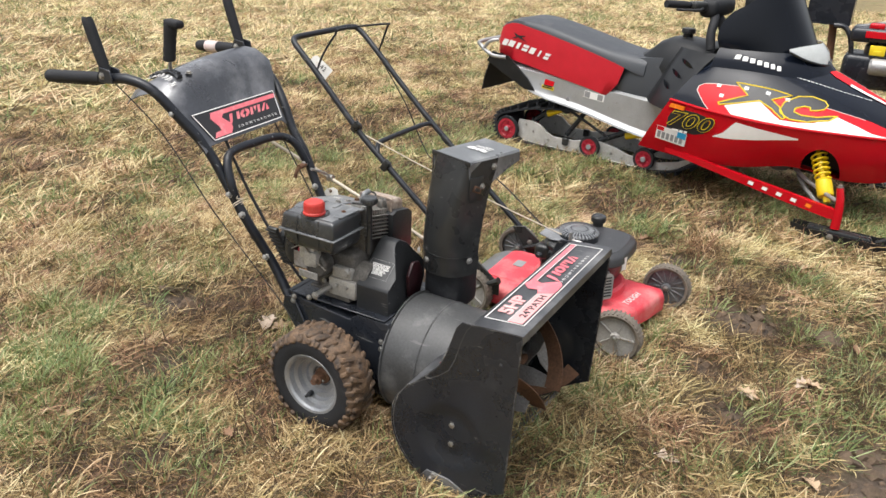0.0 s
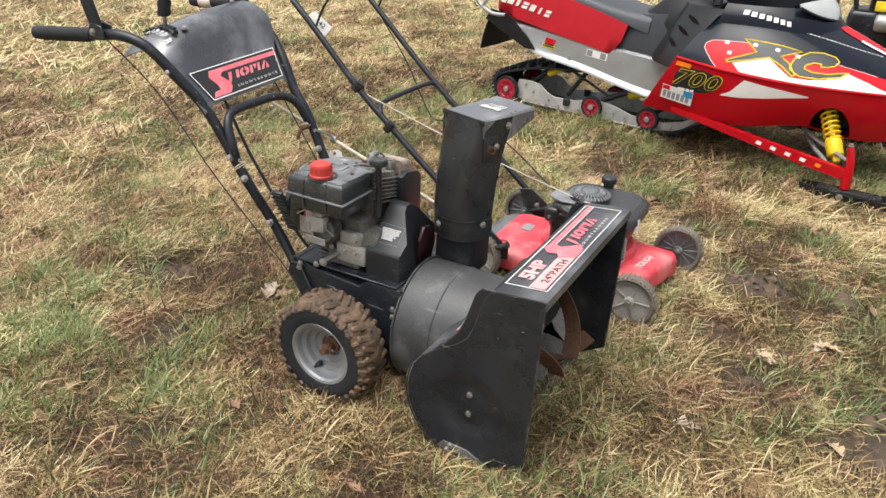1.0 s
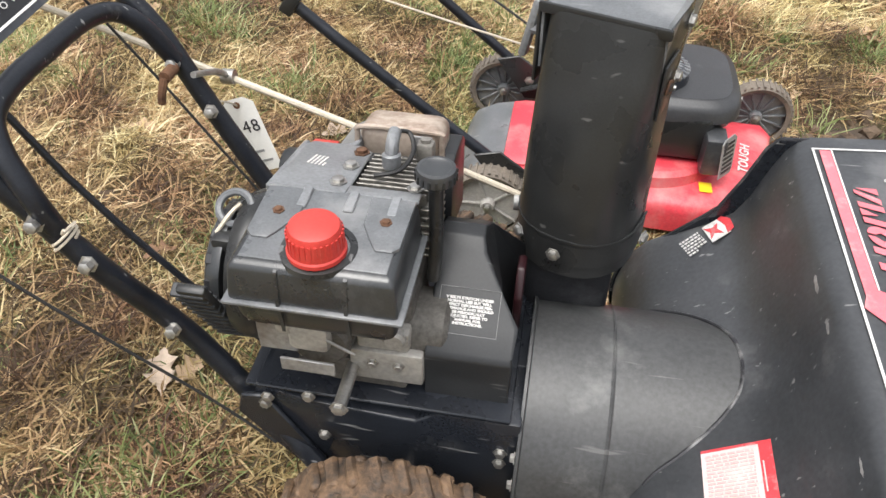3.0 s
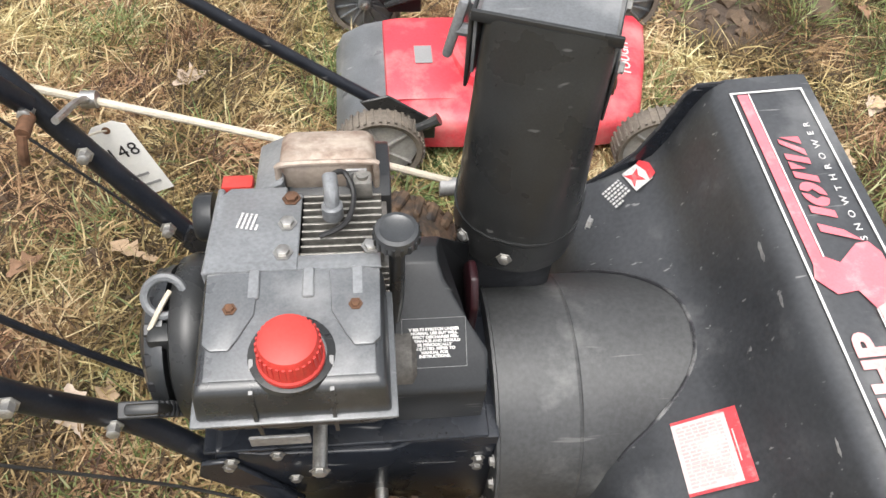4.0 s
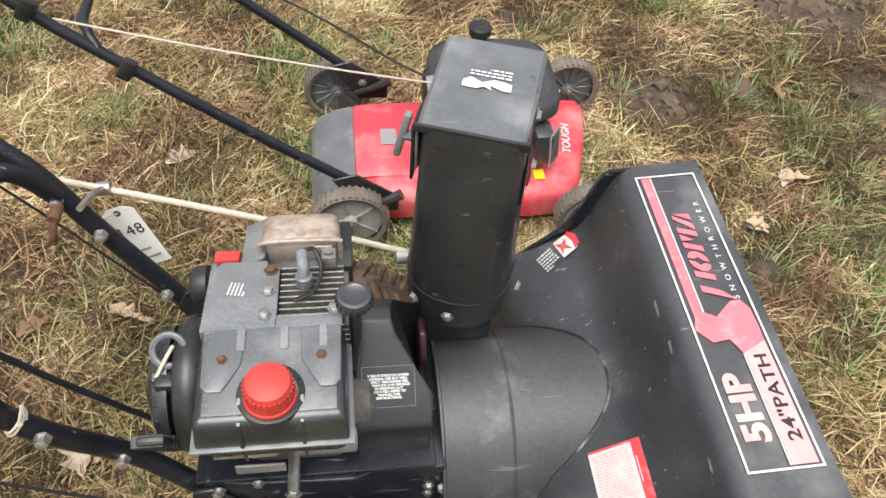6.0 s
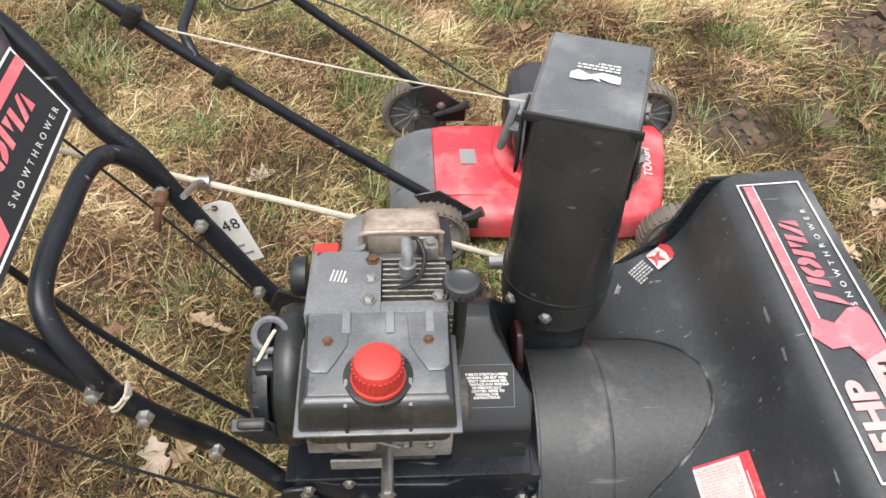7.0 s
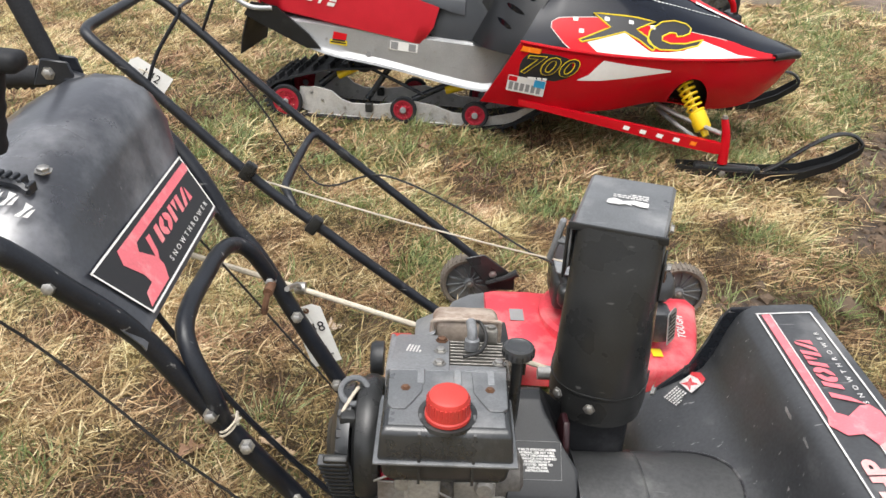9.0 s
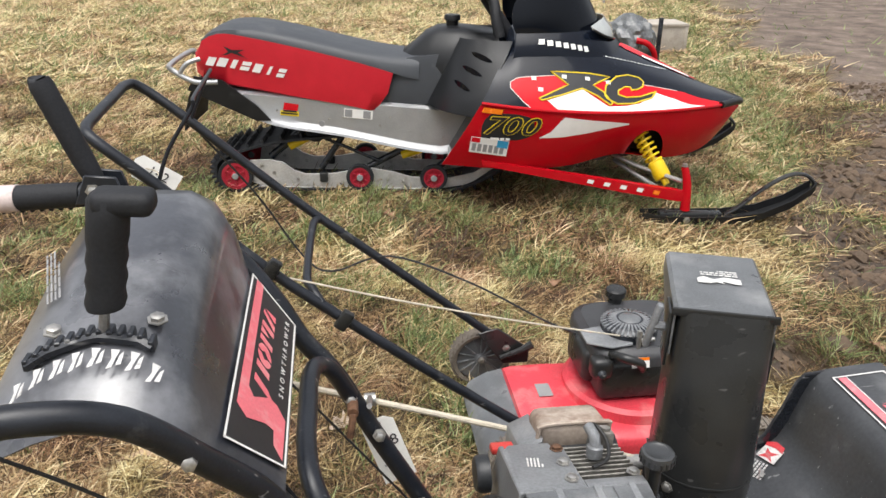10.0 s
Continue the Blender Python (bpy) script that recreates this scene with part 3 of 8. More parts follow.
# wrapped back sheet: top plate, shoulder and the curve behind the auger
back = [(-0.684, 0.525), (-0.685, 0.5475), (-0.70, 0.549), (-0.76, 0.5445), (-0.806, 0.5405), (-0.823, 0.535), (-0.835, 0.52), (-0.848, 0.485), (-0.864, 0.425), (-0.880, 0.388), (-0.905, 0.364), (-0.955, 0.332), (-1.005, 0.296), (-1.03, 0.26)]
back += [(AX + 0.178 * math.cos(radians(a)), AZ + 0.178 * math.sin(radians(a))) for a in range(164, 293, 8)]
ys = [NEAR - 0.004, NEAR + 0.02] + [NEAR + 0.02 + (FAR - NEAR - 0.04) * i / 6 for i in range(1, 6)] + [FAR - 0.02, FAR + 0.004]
housing = part("auger_housing", sheet([[(x, y, z) for x, z in back] for y in ys], 0.003), BLACK_DUSTY, blower, "dusty black curved steel auger housing")
part("scraper_bar", box((-0.795, YC, 0.004), (0.006, FAR - NEAR - 0.02, 0.02), 0.001), SCUFFED, blower, "worn steel scraper bar")

rc_ = random.Random(21)
for y, ln in ((1.62, 0.030), (1.66, 0.012), (1.735, 0.020), (1.80, 0.040), (1.515, 0.026), (1.468, 0.014), (1.56, 0.018)):
    sx, cz = rc_.uniform(-0.010, 0.012), rc_.uniform(0.5, 0.9)
    chip = [(ln * math.cos(a) * rc_.uniform(0.6, 1.0), 0.0045 * cz * math.sin(a) * rc_.uniform(0.5, 1.2)) for a in [k * math.pi / 6 for k in range(12)]]
    part("paint_chip", flat([chip], plane_frame((-0.843 + sx * 0.28, y, 0.5005 + sx), (0.04, 1, 0.1), (0.30, 0, 0.95)), 0.0003, 0.0012), SCUFFED, housing, "bare scuffed steel patch")

# impeller drum
DX0, DX1, DR, DZ = -1.188, -0.86, 0.181, 0.19
drum = lathe([(0.0, DX0), (DR + 0.006, DX0), (DR + 0.006, DX0 + 0.004), (DR, DX0 + 0.006), (DR, -1.072), (DR + 0.002, -1.069), (DR, -1.066), (DR, DX1), (DR - 0.02, DX1)], "x", (0, YC, DZ), 64)
drum_ob = part("impeller_drum", drum, DRUM, blower, "dusty scuffed black steel drum", 20)
for a in (150, 165, 195, 210, 235):
    part("bolt", bolt((DX0 - 0.001, YC + (DR - 0.012) * math.cos(radians(a)), DZ + (DR - 0.012) * math.sin(radians(a))), (-1, 0, 0), 0.007), STEEL, drum_ob)

bz, bx = [p[1] for p in back[8:14]][::-1], [p[0] for p in back[8:14]][::-1]
bead = [(float(np.interp(DZ + DR * math.sin(radians(a)), bz, bx)) + 0.0015, YC + (DR + 0.0015) * math.cos(radians(a)), DZ + (DR + 0.0015) * math.sin(radians(a))) for a in range(26, 156, 5)]
part("weld_bead", tube(bead, 0.0028, 6, 2), EDGE, drum_ob, "scuffed bright weld seam")

# auger: two pairs of ribbon flights on a shaft
part("auger_shaft", cyl((AX, YC, AZ), 0.013, FAR - NEAR - 0.05, "y", 14), RUST, blower)


def flight(y0, y1, turns, phase, r0, r1):
    rows = []
    n = int(30 * abs(turns)) + 6
    for i in range(n + 1):
        a = phase + 2 * math.pi * turns * i / n
        y = y0 + (y1 - y0) * i / n
        rows.append([(AX + r * math.cos(a), y, AZ + r * math.sin(a)) for r in (r0, (r0 + r1) / 2, r1)])
    return sheet(rows, 0.004)


for y0, y1 in ((NEAR + 0.02, YC - 0.05), (FAR - 0.02, YC + 0.05)):
    for ph in (2.6, 2.6 + math.pi):
        part("auger_flight", flight(y0, y1, -0.42, ph, 0.116, 0.164), RUST, blower, "rusty worn ribbon auger flight")
    for u in (0.10, 0.52, 0.90):
        y = y0 + (y1 - y0) * u
        a = 2.6 - 2 * math.pi * 0.44 * u
        for b in (a, a + math.pi):
            arm = prism([(-0.016, -0.022), (0.016, -0.024), (0.06, -0.034), (0.116, -0.030), (0.122, 0.004), (0.06, 0.020), (0.016, 0.022), (-0.016, 0.020)], "z", -0.002, 0.002, 0.0008, 1)
            arm.transform(Matrix.Translation((AX, y, AZ)) @ Matrix.Rotation(-b, 4, "Y") @ Matrix.Rotation(radians(58), 4, "X"))
            part("auger_arm", arm, SCUFFED, blower, "scuffed silver steel paddle arm")
part("gear_case", lathe([(0, -0.055), (0.022, -0.055), (0.03, -0.03), (0.047, -0.014), (0.047, 0.014), (0.03, 0.03), (0.022, 0.055), (0, 0.055)], "y", (AX, YC, AZ), 24), RUST, blower)
part("impeller_shaft", cyl((-1.0, YC, AZ), 0.012, 0.27, "x", 12), RUST, blower)
for i in range(4):
    a = radians(45 + 90 * i)
    bl = box((0, 0.085, 0), (0.07, 0.15, 0.005), 0.001)
    bl.transform(Matrix.Translation((-1.0, YC, DZ)) @ Euler((a, 0, 0)).to_matrix().to_4x4())
    part("impeller_blade", bl, SCUFFED, blower)

# printed film on the top plate
TOP = plane_frame((-0.7565, 1.718, 0.5456), (0, 1, 0), (-1, 0, -0.082))
HW, HH = 0.281, 0.054
band = part("decal_border", flat(border(-HW, -HH, HW, HH, 0.0032), TOP), WHITE_WORN, housing, "thin white printed border")
part("stripe", flat([[(0.275, 0.044), (-0.030, 0.044), (-0.050, 0.050), (-0.075, 0.030), (-0.072, 0.004), (-0.098, -0.008), (-0.275, -0.008), (-0.275, -0.046), (-0.075, -0.046),
                      (-0.048, -0.047), (-0.020, -0.046), (-0.002, -0.036), (-0.004, -0.020), (-0.030, 0.010), (-0.018, 0.029), (0.275, 0.029)][::-1]], TOP), PINK, housing, "sun-faded red zigzag stripe")
part("stripe", flat([[(-0.275, -0.046), (-0.080, -0.046), (-0.098, -0.009), (-0.275, -0.009)]], TOP, 0.0006, 0.0022), PINK_PALE, housing, "pale faded red panel")
part("stripe_edge", flat([rect(-0.02, 0.0265, 0.275, 0.0285), rect(-0.275, -0.008, -0.10, -0.0062)], TOP, 0.0006, 0.0022), WHITE_WORN, housing)
part("lettering", letters("5HP", 0.050, TOP @ Matrix.Translation((-0.185, 0.019, 0)), 1.0, 0, bold=0.0022, stretch=1.25), PINK_PALE, housing, "pale block lettering")
part("lettering", letters("24\"PATH", 0.026, TOP @ Matrix.Translation((-0.172, -0.030, 0.0012)), 1.05, 0, bold=0.0006, stretch=1.35), DECAL_BLACK, housing)
part("lettering", letters("SNOWTHROWER", 0.0125, TOP @ Matrix.Translation((0.105, -0.034, 0)), 2.1, 0, stretch=1.25), WHITE_WORN, housing)
SL = 0.4


def slant(pts):
    """An outline leaning to the right."""
    return [(x + SL * y, y) for x, y in pts]


def half_oval(cx, cy, rx, ry, side):
    arc_ = [(cx + side * (0.0025 + rx * math.cos(a)), cy + ry * math.sin(a)) for a in [math.pi * (k / 10 - 0.5) for k in range(11)]]
    return slant(arc_ + [(cx + side * 0.0025, cy + ry * 0.45), (cx + side * (0.0025 + rx * 0.35), cy), (cx + side * 0.0025, cy - ry * 0.45)])


emblem = [slant([(0.012, -0.032), (0.024, -0.014), (0.026, 0.016), (0.013, 0.016)]), slant(rect(0.044, -0.014, 0.056, 0.016)), half_oval(0.080, 0.001, 0.018, 0.016, -1), half_oval(0.080, 0.001, 0.018, 0.016, 1),
          slant(rect(0.105, -0.014, 0.116, 0.016)), slant([(0.120, 0.016), (0.127, -0.004), (0.134, 0.016)]), slant(rect(0.138, -0.014, 0.149, 0.016)), slant([(0.154, -0.014), (0.166, -0.014), (0.176, 0.016), (0.168, 0.016)]), slant([(0.176, -0.014), (0.190, -0.014), (0.181, 0.012)])]
for o in emblem:
    part("emblem_bar", flat([o], TOP), PINK, housing, "faded red slanted emblem bar")

# warning labels on the sloping shoulder
rg = random.Random(3)
LAB = plane_frame((-0.918, 1.527, 0.3605), (0.82, 0, 0.545), (0, 1, 0))
part("warning_label", flat([rect(-0.042, -0.046, 0.030, 0.046)], LAB), LABEL_WORN, housing, "white warning label with a red band")
part("warning_band", flat([rect(0.030, -0.048, 0.046, 0.048), rect(-0.042, 0.046, 0.046, 0.050), rect(-0.042, -0.050, 0.046, -0.046)], LAB), BAND_RED, housing)
part("printed_text", bars(0.060, 0.084, 17, LAB @ Matrix.Translation((-0.006, 0, 0.0009)), rg, 0.6), PINK_PALE, housing)
part("printed_text", bars(0.010, 0.060, 1, LAB @ Matrix.Translation((0.038, 0, 0.0012)), rg, 0.7), LABEL_WORN, housing)
LAB2 = plane_frame((-0.923, 1.985, 0.3530), (0.75, 0.40, 0.525), (-0.42, 0.90, -0.29))
part("warning_label", flat([[(0.006, -0.022), (0.040, -0.024), (0.046, 0.020), (0.010, 0.024)]], LAB2, 0.0006, 0.004), WHITE_WORN, housing, "small worn white and red warning label")
part("warning_band", flat([[(0.034, -0.024), (0.048, -0.020), (0.054, 0.004), (0.046, 0.022), (0.038, 0.020), (0.040, -0.004)], [(0.008, -0.016), (0.019, -0.006), (0.030, -0.018), (0.027, 0.0), (0.034, 0.012), (0.021, 0.008), (0.010, 0.018), (0.014, 0.001)]], LAB2, 0.0006, 0.005), BAND_RED, housing)
part("printed_text", bars(0.036, 0.046, 6, LAB2 @ Matrix.Translation((-0.018, 0.0, 0.003)), rg, 0.5), WHITE_WORN, housing)

# ---- discharge chute ----
CX, CY = -1.139, 1.860
part("chute_collar", box((CX - 0.006, CY + 0.012, 0.385), (0.132, 0.132, 0.18), 0.022, 3), RUBBER, blower, "black steel chute base")
D = Vector((0.315, 0.949, 0))       # way the spout blows
R = Vector((0.949, -0.315, 0))      # across it
PHI = math.degrees(math.atan2(R.y, R.x))


def u_ring(c, w, depth, z, round_r, out, front=0.03):
    """Half a ring round the closed side of the chute, open towards the blowing side."""
    pts = []
    hw = w / 2 + out
    pts.append(c + R * -hw + D * front)
    for i in range(13):
        a = math.pi + math.pi * i / 12
        ex = 2.0 / round_r
        ca, sa = math.cos(a), math.sin(a)
        pts.append(c + R * (hw * math.copysign(abs(ca) ** ex, ca)) + D * ((depth * 0.45 + out) * math.copysign(abs(sa) ** ex, sa)))
    pts.append(c + R * hw + D * front)
    return [Vector((p.x, p.y, z)) for p in pts]


rows = []
for z, w, dp, rr, off in ((0.432, 0.172, 0.196, 2.1, 0.0), (0.47, 0.173, 0.196, 2.2, 0.0), (0.52, 0.170, 0.195, 2.5, 0.0), (0.60, 0.163, 0.185, 3.0, 0.006), (0.68, 0.155, 0.17, 4.5, 0.018), (0.745, 0.152, 0.16, 6.5, 0.034), (0.789, 0.150, 0.15, 8.0, 0.042)):
    rows.append(u_ring(Vector((CX, CY, 0)) + D * off, w, dp, z, rr, 0.0, 0.028 + 0.03 * max(0.0, (z - 0.5) / 0.29)))
chute = part("chute", sheet(rows, 0.003), PLASTIC, blower, "black plastic discharge chute with a tilted hood")
part("clamp_band", sheet([u_ring(Vector((CX, CY, 0)), 0.177, 0.200, z, 2.1, 0.0) for z in (0.452, 0.456, 0.486, 0.490)], 0.003), PLASTIC, chute)
part("clamp_band", sheet([u_ring(Vector((CX, CY, 0)), 0.179, 0.202, z, 2.2, 0.0) for z in (0.494, 0.4975)], 0.003), PLASTIC, chute)
for q in ((-1.172, 1.761, 0.482), (-1.052, 1.810, 0.490), (-1.222, 1.80, 0.486)):
    part("bolt", bolt(q, (q[0] - CX, q[1] - CY, 0), 0.0075), STEEL, chute)
# hood: a shallow lid with turned-down sides
HC = Vector((-1.149, 1.843, 0.792))
HD = (D * 0.985 + Vector((0, 0, 0.03))).normalized()


def hood_pt(u, v, w):
    return HC + R * u + HD * v + Vector((0, 0, w))


hrows = []
for v, drop in ((0.0, 0.016), (0.004, 0.088), (0.03, 0.100), (0.055, 0.104), (0.080, 0.092), (0.11, 0.074), (0.15, 0.056), (0.185, 0.042), (0.212, 0.034)):
    hrows.append([hood_pt(-0.079, v, -drop), hood_pt(-0.079, v, -0.006), hood_pt(-0.073, v, 0.0), hood_pt(0.073, v, 0.0), hood_pt(0.079, v, -0.006), hood_pt(0.079, v, -drop)])
# worn plastic, painted paler than the chute for the sky on its top
hood = part("hood", sheet(hrows, 0.0035), PLASTIC_WORN_SKYLIT, chute, "black plastic chute hood")
part("hood_lip", box(HC + Vector((0, 0, -0.004)) - D * 0.002, (0.166, 0.006, 0.014), 0.002, 2, (0, 0, PHI)), PLASTIC, hood)
HOODTOP = plane_frame(HC + HD * 0.118 + Vector((0, 0, 0.001)), -R, -HD)
part("printed_text", bars(0.062, 0.022, 3, HOODTOP @ Matrix.Translation((-0.004, -0.016, 0)), rg, 0.5), WHITE_WORN, hood)
part("pictogram", flat([[(-0.038, 0.003), (-0.012, -0.002), (0.006, 0.008), (0.024, -0.001), (0.034, 0.008), (0.034, 0.022), (0.014, 0.024), (0.002, 0.017), (-0.010, 0.022), (-0.006, 0.012), (-0.024, 0.020), (-0.038, 0.020)]], HOODTOP), WHITE_WORN, hood, "worn white pictogram")
part("pivot_bolt", bolt(HC + R * 0.081 + HD * 0.10 + Vector((0, 0, -0.03)), R, 0.008), STEEL, hood)
# front stop with a slotted latch, and the wing knob on the far side
latch = box((0, 0, 0), (0.004, 0.055, 0.075), 0.006, 2)
latch.transform(Matrix.Translation(HC + R * 0.083 + HD * 0.03 + Vector((0, 0, -0.085))) @ Euler((0, 0, radians(PHI))).to_matrix().to_4x4())
lt = part("hood_latch", latch, PLASTIC, hood)
part("slot_plate", box(HC + R * 0.087 + HD * 0.03 + Vector((0, 0, -0.086)), (0.003, 0.036, 0.020), 0.002, 1, (-24, 0, PHI)), RUST, lt, "rusty slotted plate")
part("slot", box(HC + R * 0.0885 + HD * 0.03 + Vector((0, 0, -0.086)), (0.003, 0.020, 0.010), 0.001, 1, (-24, 0, PHI)), DECAL_BLACK, lt)
part("bolt", bolt(HC + R * 0.088 + HD * 0.048 + Vector((0, 0, -0.078)), R, 0.007), STEEL, lt)
knob_at = HC - R * 0.105 + HD * 0.035 + Vector((0, 0, -0.055))
part("wing_knob", join(box(knob_at, (0.012, 0.016, 0.085), 0.005, 2, (0, 12, PHI)), tube([knob_at, knob_at + R * 0.03], 0.008, 8, 1)), GREY_SHEET, hood, "blue-grey plastic wing knob")
part("hood_wall", box(HC - R * 0.083 + HD * 0.03 + Vector((0, 0, -0.06)), (0.005, 0.06, 0.10), 0.004, 2, (0, 0, PHI)), PLASTIC, hood)

# ---- wheels ----
WR, WX, WZ = 0.166, -1.345, 0.164


def wheel(y, out):
    w = thing("wheel", Matrix.Translation((WX, y, WZ)), "", "", authored=Matrix())
    INV[w.name] = Matrix()
    prof = [(0.086, -0.045), (0.096, -0.052), (0.118, -0.056), (0.140, -0.055), (0.150, -0.047), (0.155, -0.02), (0.156, 0.0), (0.155, 0.02), (0.150, 0.047), (0.140, 0.055), (0.118, 0.056), (0.096, 0.052), (0.086, 0.045)]
    part("tyre", lathe(prof, "y", (0, 0, 0), 48), RUBBER, w, "black rubber tyre with a dusty sidewall")
    rngl = random.Random(5)
    lugs = bmesh.new()
    for side in (-1, 1):
        for i in range(31):
            a = 2 * math.pi * (i + (0.5 if side > 0 else 0)) / 31
            b = box((0, 0, 0), (0.015 + rngl.uniform(0, 0.006), 0.05, 0.014), 0.005, 1, (rngl.uniform(-4, 4), 0, side * (24 + rngl.uniform(-7, 7))))
            b.transform(Matrix.Rotation(-a, 4, "Y") @ Matrix.Translation((rngl.uniform(-0.002, 0.002), side * 0.027, 0.1575 + rngl.uniform(-0.002, 0.004))))
            lugs = join(lugs, b)
            b = box((0, 0, 0), (0.014 + rngl.uniform(0, 0.006), 0.018, 0.022 + rngl.uniform(-0.004, 0.006)), 0.004, 1, (side * 32, 0, 0))
            b.transform(Matrix.Rotation(-a, 4, "Y") @ Matrix.Translation((0, side * 0.049, 0.146)))
            lugs = join(lugs, b)
    part("tread", lugs, TYRE_MUD, w, "mud-caked tread lugs")
    cake = lathe([(0.138, -0.0565), (0.148, -0.052), (0.154, -0.043), (0.158, -0.030), (0.160, -0.015), (0.1605, 0.0), (0.160, 0.015), (0.158, 0.030), (0.154, 0.043), (0.148, 0.052), (0.138, 0.0565)], "y", (0, 0, 0), 110)
    for v in cake.verts:
        f = 1.012 + 0.055 * noise.noise(v.co * 34) + 0.045 * noise.noise(v.co * 90)
        v.co.x, v.co.z = v.co.x * f, v.co.z * f
    part("mud_cake", cake, TYRE_MUD, w, "", 60)
    rim = lathe([(0.0, 0.012), (0.030, 0.012), (0.033, 0.004), (0.050, 0.002), (0.053, -0.006), (0.067, -0.009), (0.070, -0.024), (0.081, -0.029), (0.084, -0.045), (0.090, -0.051), (0.097, -0.053), (0.099, -0.050), (0.092, -0.044), (0.086, -0.03), (0.086, 0.045), (0.0, 0.04)], "y", (0, 0, 0), 44)
    r = part("rim", rim, RIM, w, "silver-painted steel rim", 24)
    part("hub", lathe([(0.0, -0.040), (0.009, -0.040), (0.010, -0.037), (0.010, -0.024), (0.017, -0.022), (0.018, 0.0), (0.026, 0.004), (0.026, 0.012), (0.0, 0.012)], "y", (0, 0, 0), 20), RUST, r, "rusty steel wheel hub", 24)
    part("axle_pin", cyl((0, -0.016, 0), 0.003, 0.046, "x", 8), STEEL, r)
    part("valve_stem", join(cyl((-0.026, -0.022, -0.058), 0.008, 0.022, "y", 10, 0.003), cyl((-0.026, -0.036, -0.058), 0.005, 0.012, "y", 8)), RUBBER, r)
    return w


w1 = wheel(1.455, -1)
w2 = copy_thing(w1, pose(WX, 1.975, WZ, 0, 40, 180))
for w in (w1, w2):
    w.parent = blower
    w.location = w.location - blower.location
part("axle", cyl((WX, YC, WZ), 0.010, 0.46, "y", 12), STEEL, blower)

# ---- chassis ----
chassis = [(-1.185, 0.075), (-1.185, 0.335), (-1.30, 0.335), (-1.33, 0.31), (-1.50, 0.325), (-1.555, 0.345), (-1.565, 0.28), (-1.49, 0.115), (-1.44, 0.085)]
part("chassis", prism(chassis, "y", 1.575, 1.875, 0.005, 2), BLACK, blower, "black steel chassis with dried mud")
for x, z in ((-1.475, 0.345), (-1.535, 0.33), (-1.54, 0.315), (-1.46, 0.26), (-1.21, 0.27), (-1.21, 0.245)):
    part("bolt", bolt((x, 1.574 if x > -1.45 else 1.567, z), (0, -1, 0), 0.007), STEEL, blower)
part("engine_plate", prism([(-1.57, 1.575), (-1.20, 1.575), (-1.20, 1.87), (-1.57, 1.87)], "z", 0.336, 0.342, 0.002, 1), BLACK, blower)
part("handle_bracket", prism([(-1.455, 0.17), (-1.50, 0.17), (-1.585, 0.285), (-1.575, 0.325), (-1.54, 0.33)], "y", 1.566, 1.574, 0.002, 1), BLACK, blower)
part("handle_bracket", prism([(-1.45, 0.20), (-1.52, 0.20), (-1.62, 0.385), (-1.60, 0.43), (-1.555, 0.40)], "y", 1.875, 1.882, 0.002, 1), BLACK, blower)

# ---- engine ----
part("crankcase", join(box((-1.415, 1.684, 0.42), (0.15, 0.130, 0.16), 0.018, 3), box((-1.40, 1.614, 0.372), (0.11, 0.03, 0.05), 0.006, 2), cyl((-1.45, 1.590, 0.46), 0.042, 0.05, "y", 22, 0.006),
                       cyl((-1.325, 1.66, 0.42), 0.05, 0.06, "x", 24, 0.006)), CAST, blower, "oily cast aluminium crankcase")
part("sump", join(box((-1.372, 1.609, 0.392), (0.100, 0.026, 0.058), 0.005, 2), box((-1.376, 1.612, 0.440), (0.07, 0.024, 0.036), 0.005, 2)), SUMP, blower, "pale oily aluminium sump")
part("sump_flange", prism([(-1.50, 1.604), (-1.345, 1.604), (-1.345, 1.76), (-1.50, 1.76)], "z", 0.362, 0.372, 0.003, 1), CAST, blower)
for x in (-1.485, -1.44, -1.39, -1.355):
    part("bolt", bolt((x, 1.600 if x < -1.43 else 1.5965, 0.40), (0, -1, 0), 0.006), STEEL, blower)
part("oil_drain", join(cyl((-1.418, 1.565, 0.385), 0.009, 0.076, "y", 12), bolt((-1.418, 1.527, 0.385), (0, -1, 0), 0.009)), STEEL, blower)
part("carburettor", join(box((-1.47, 1.580, 0.505), (0.06, 0.05, 0.05), 0.006, 2), cyl((-1.47, 1.576, 0.47), 0.022, 0.03, "z", 18, 0.004), box((-1.455, 1.564, 0.485), (0.05, 0.03, 0.05), 0.008, 2)), SUMP, blower, "pale aluminium carburettor")
part("primer", cyl((-1.508, 1.585, 0.490), 0.012, 0.03, "x", 16, 0.004), WHEEL_RED, blower)
# fuel tank: lower shell, seam and top shell with raised pads
TX0, TX1, TY0, TY1 = -1.523, -1.328, 1.503, 1.645
lower = loft([[(x0, y0, z), (x1, y0, z), (x1, y1, z), (x0, y1, z)] for x0, x1, y0, y1, z in ((TX0 + 0.02, TX1 - 0.015, TY0 + 0.02, TY1, 0.535), (TX0 + 0.008, TX1 - 0.008, TY0 + 0.008, TY1, 0.55), (TX0 + 0.004, TX1 - 0.004, TY0 + 0.003, TY1, 0.588))])
tank = part("fuel_tank", bevel(lower, 0.010, 3), TANK, blower, "worn black plastic fuel tank")
part("seam", box(((TX0 + TX1) / 2, (TY0 + TY1) / 2 - 0.001, 0.588), (TX1 - TX0 + 0.008, TY1 - TY0 + 0.006, 0.005), 0.002), PLASTIC_WORN_SKYLIT, tank)
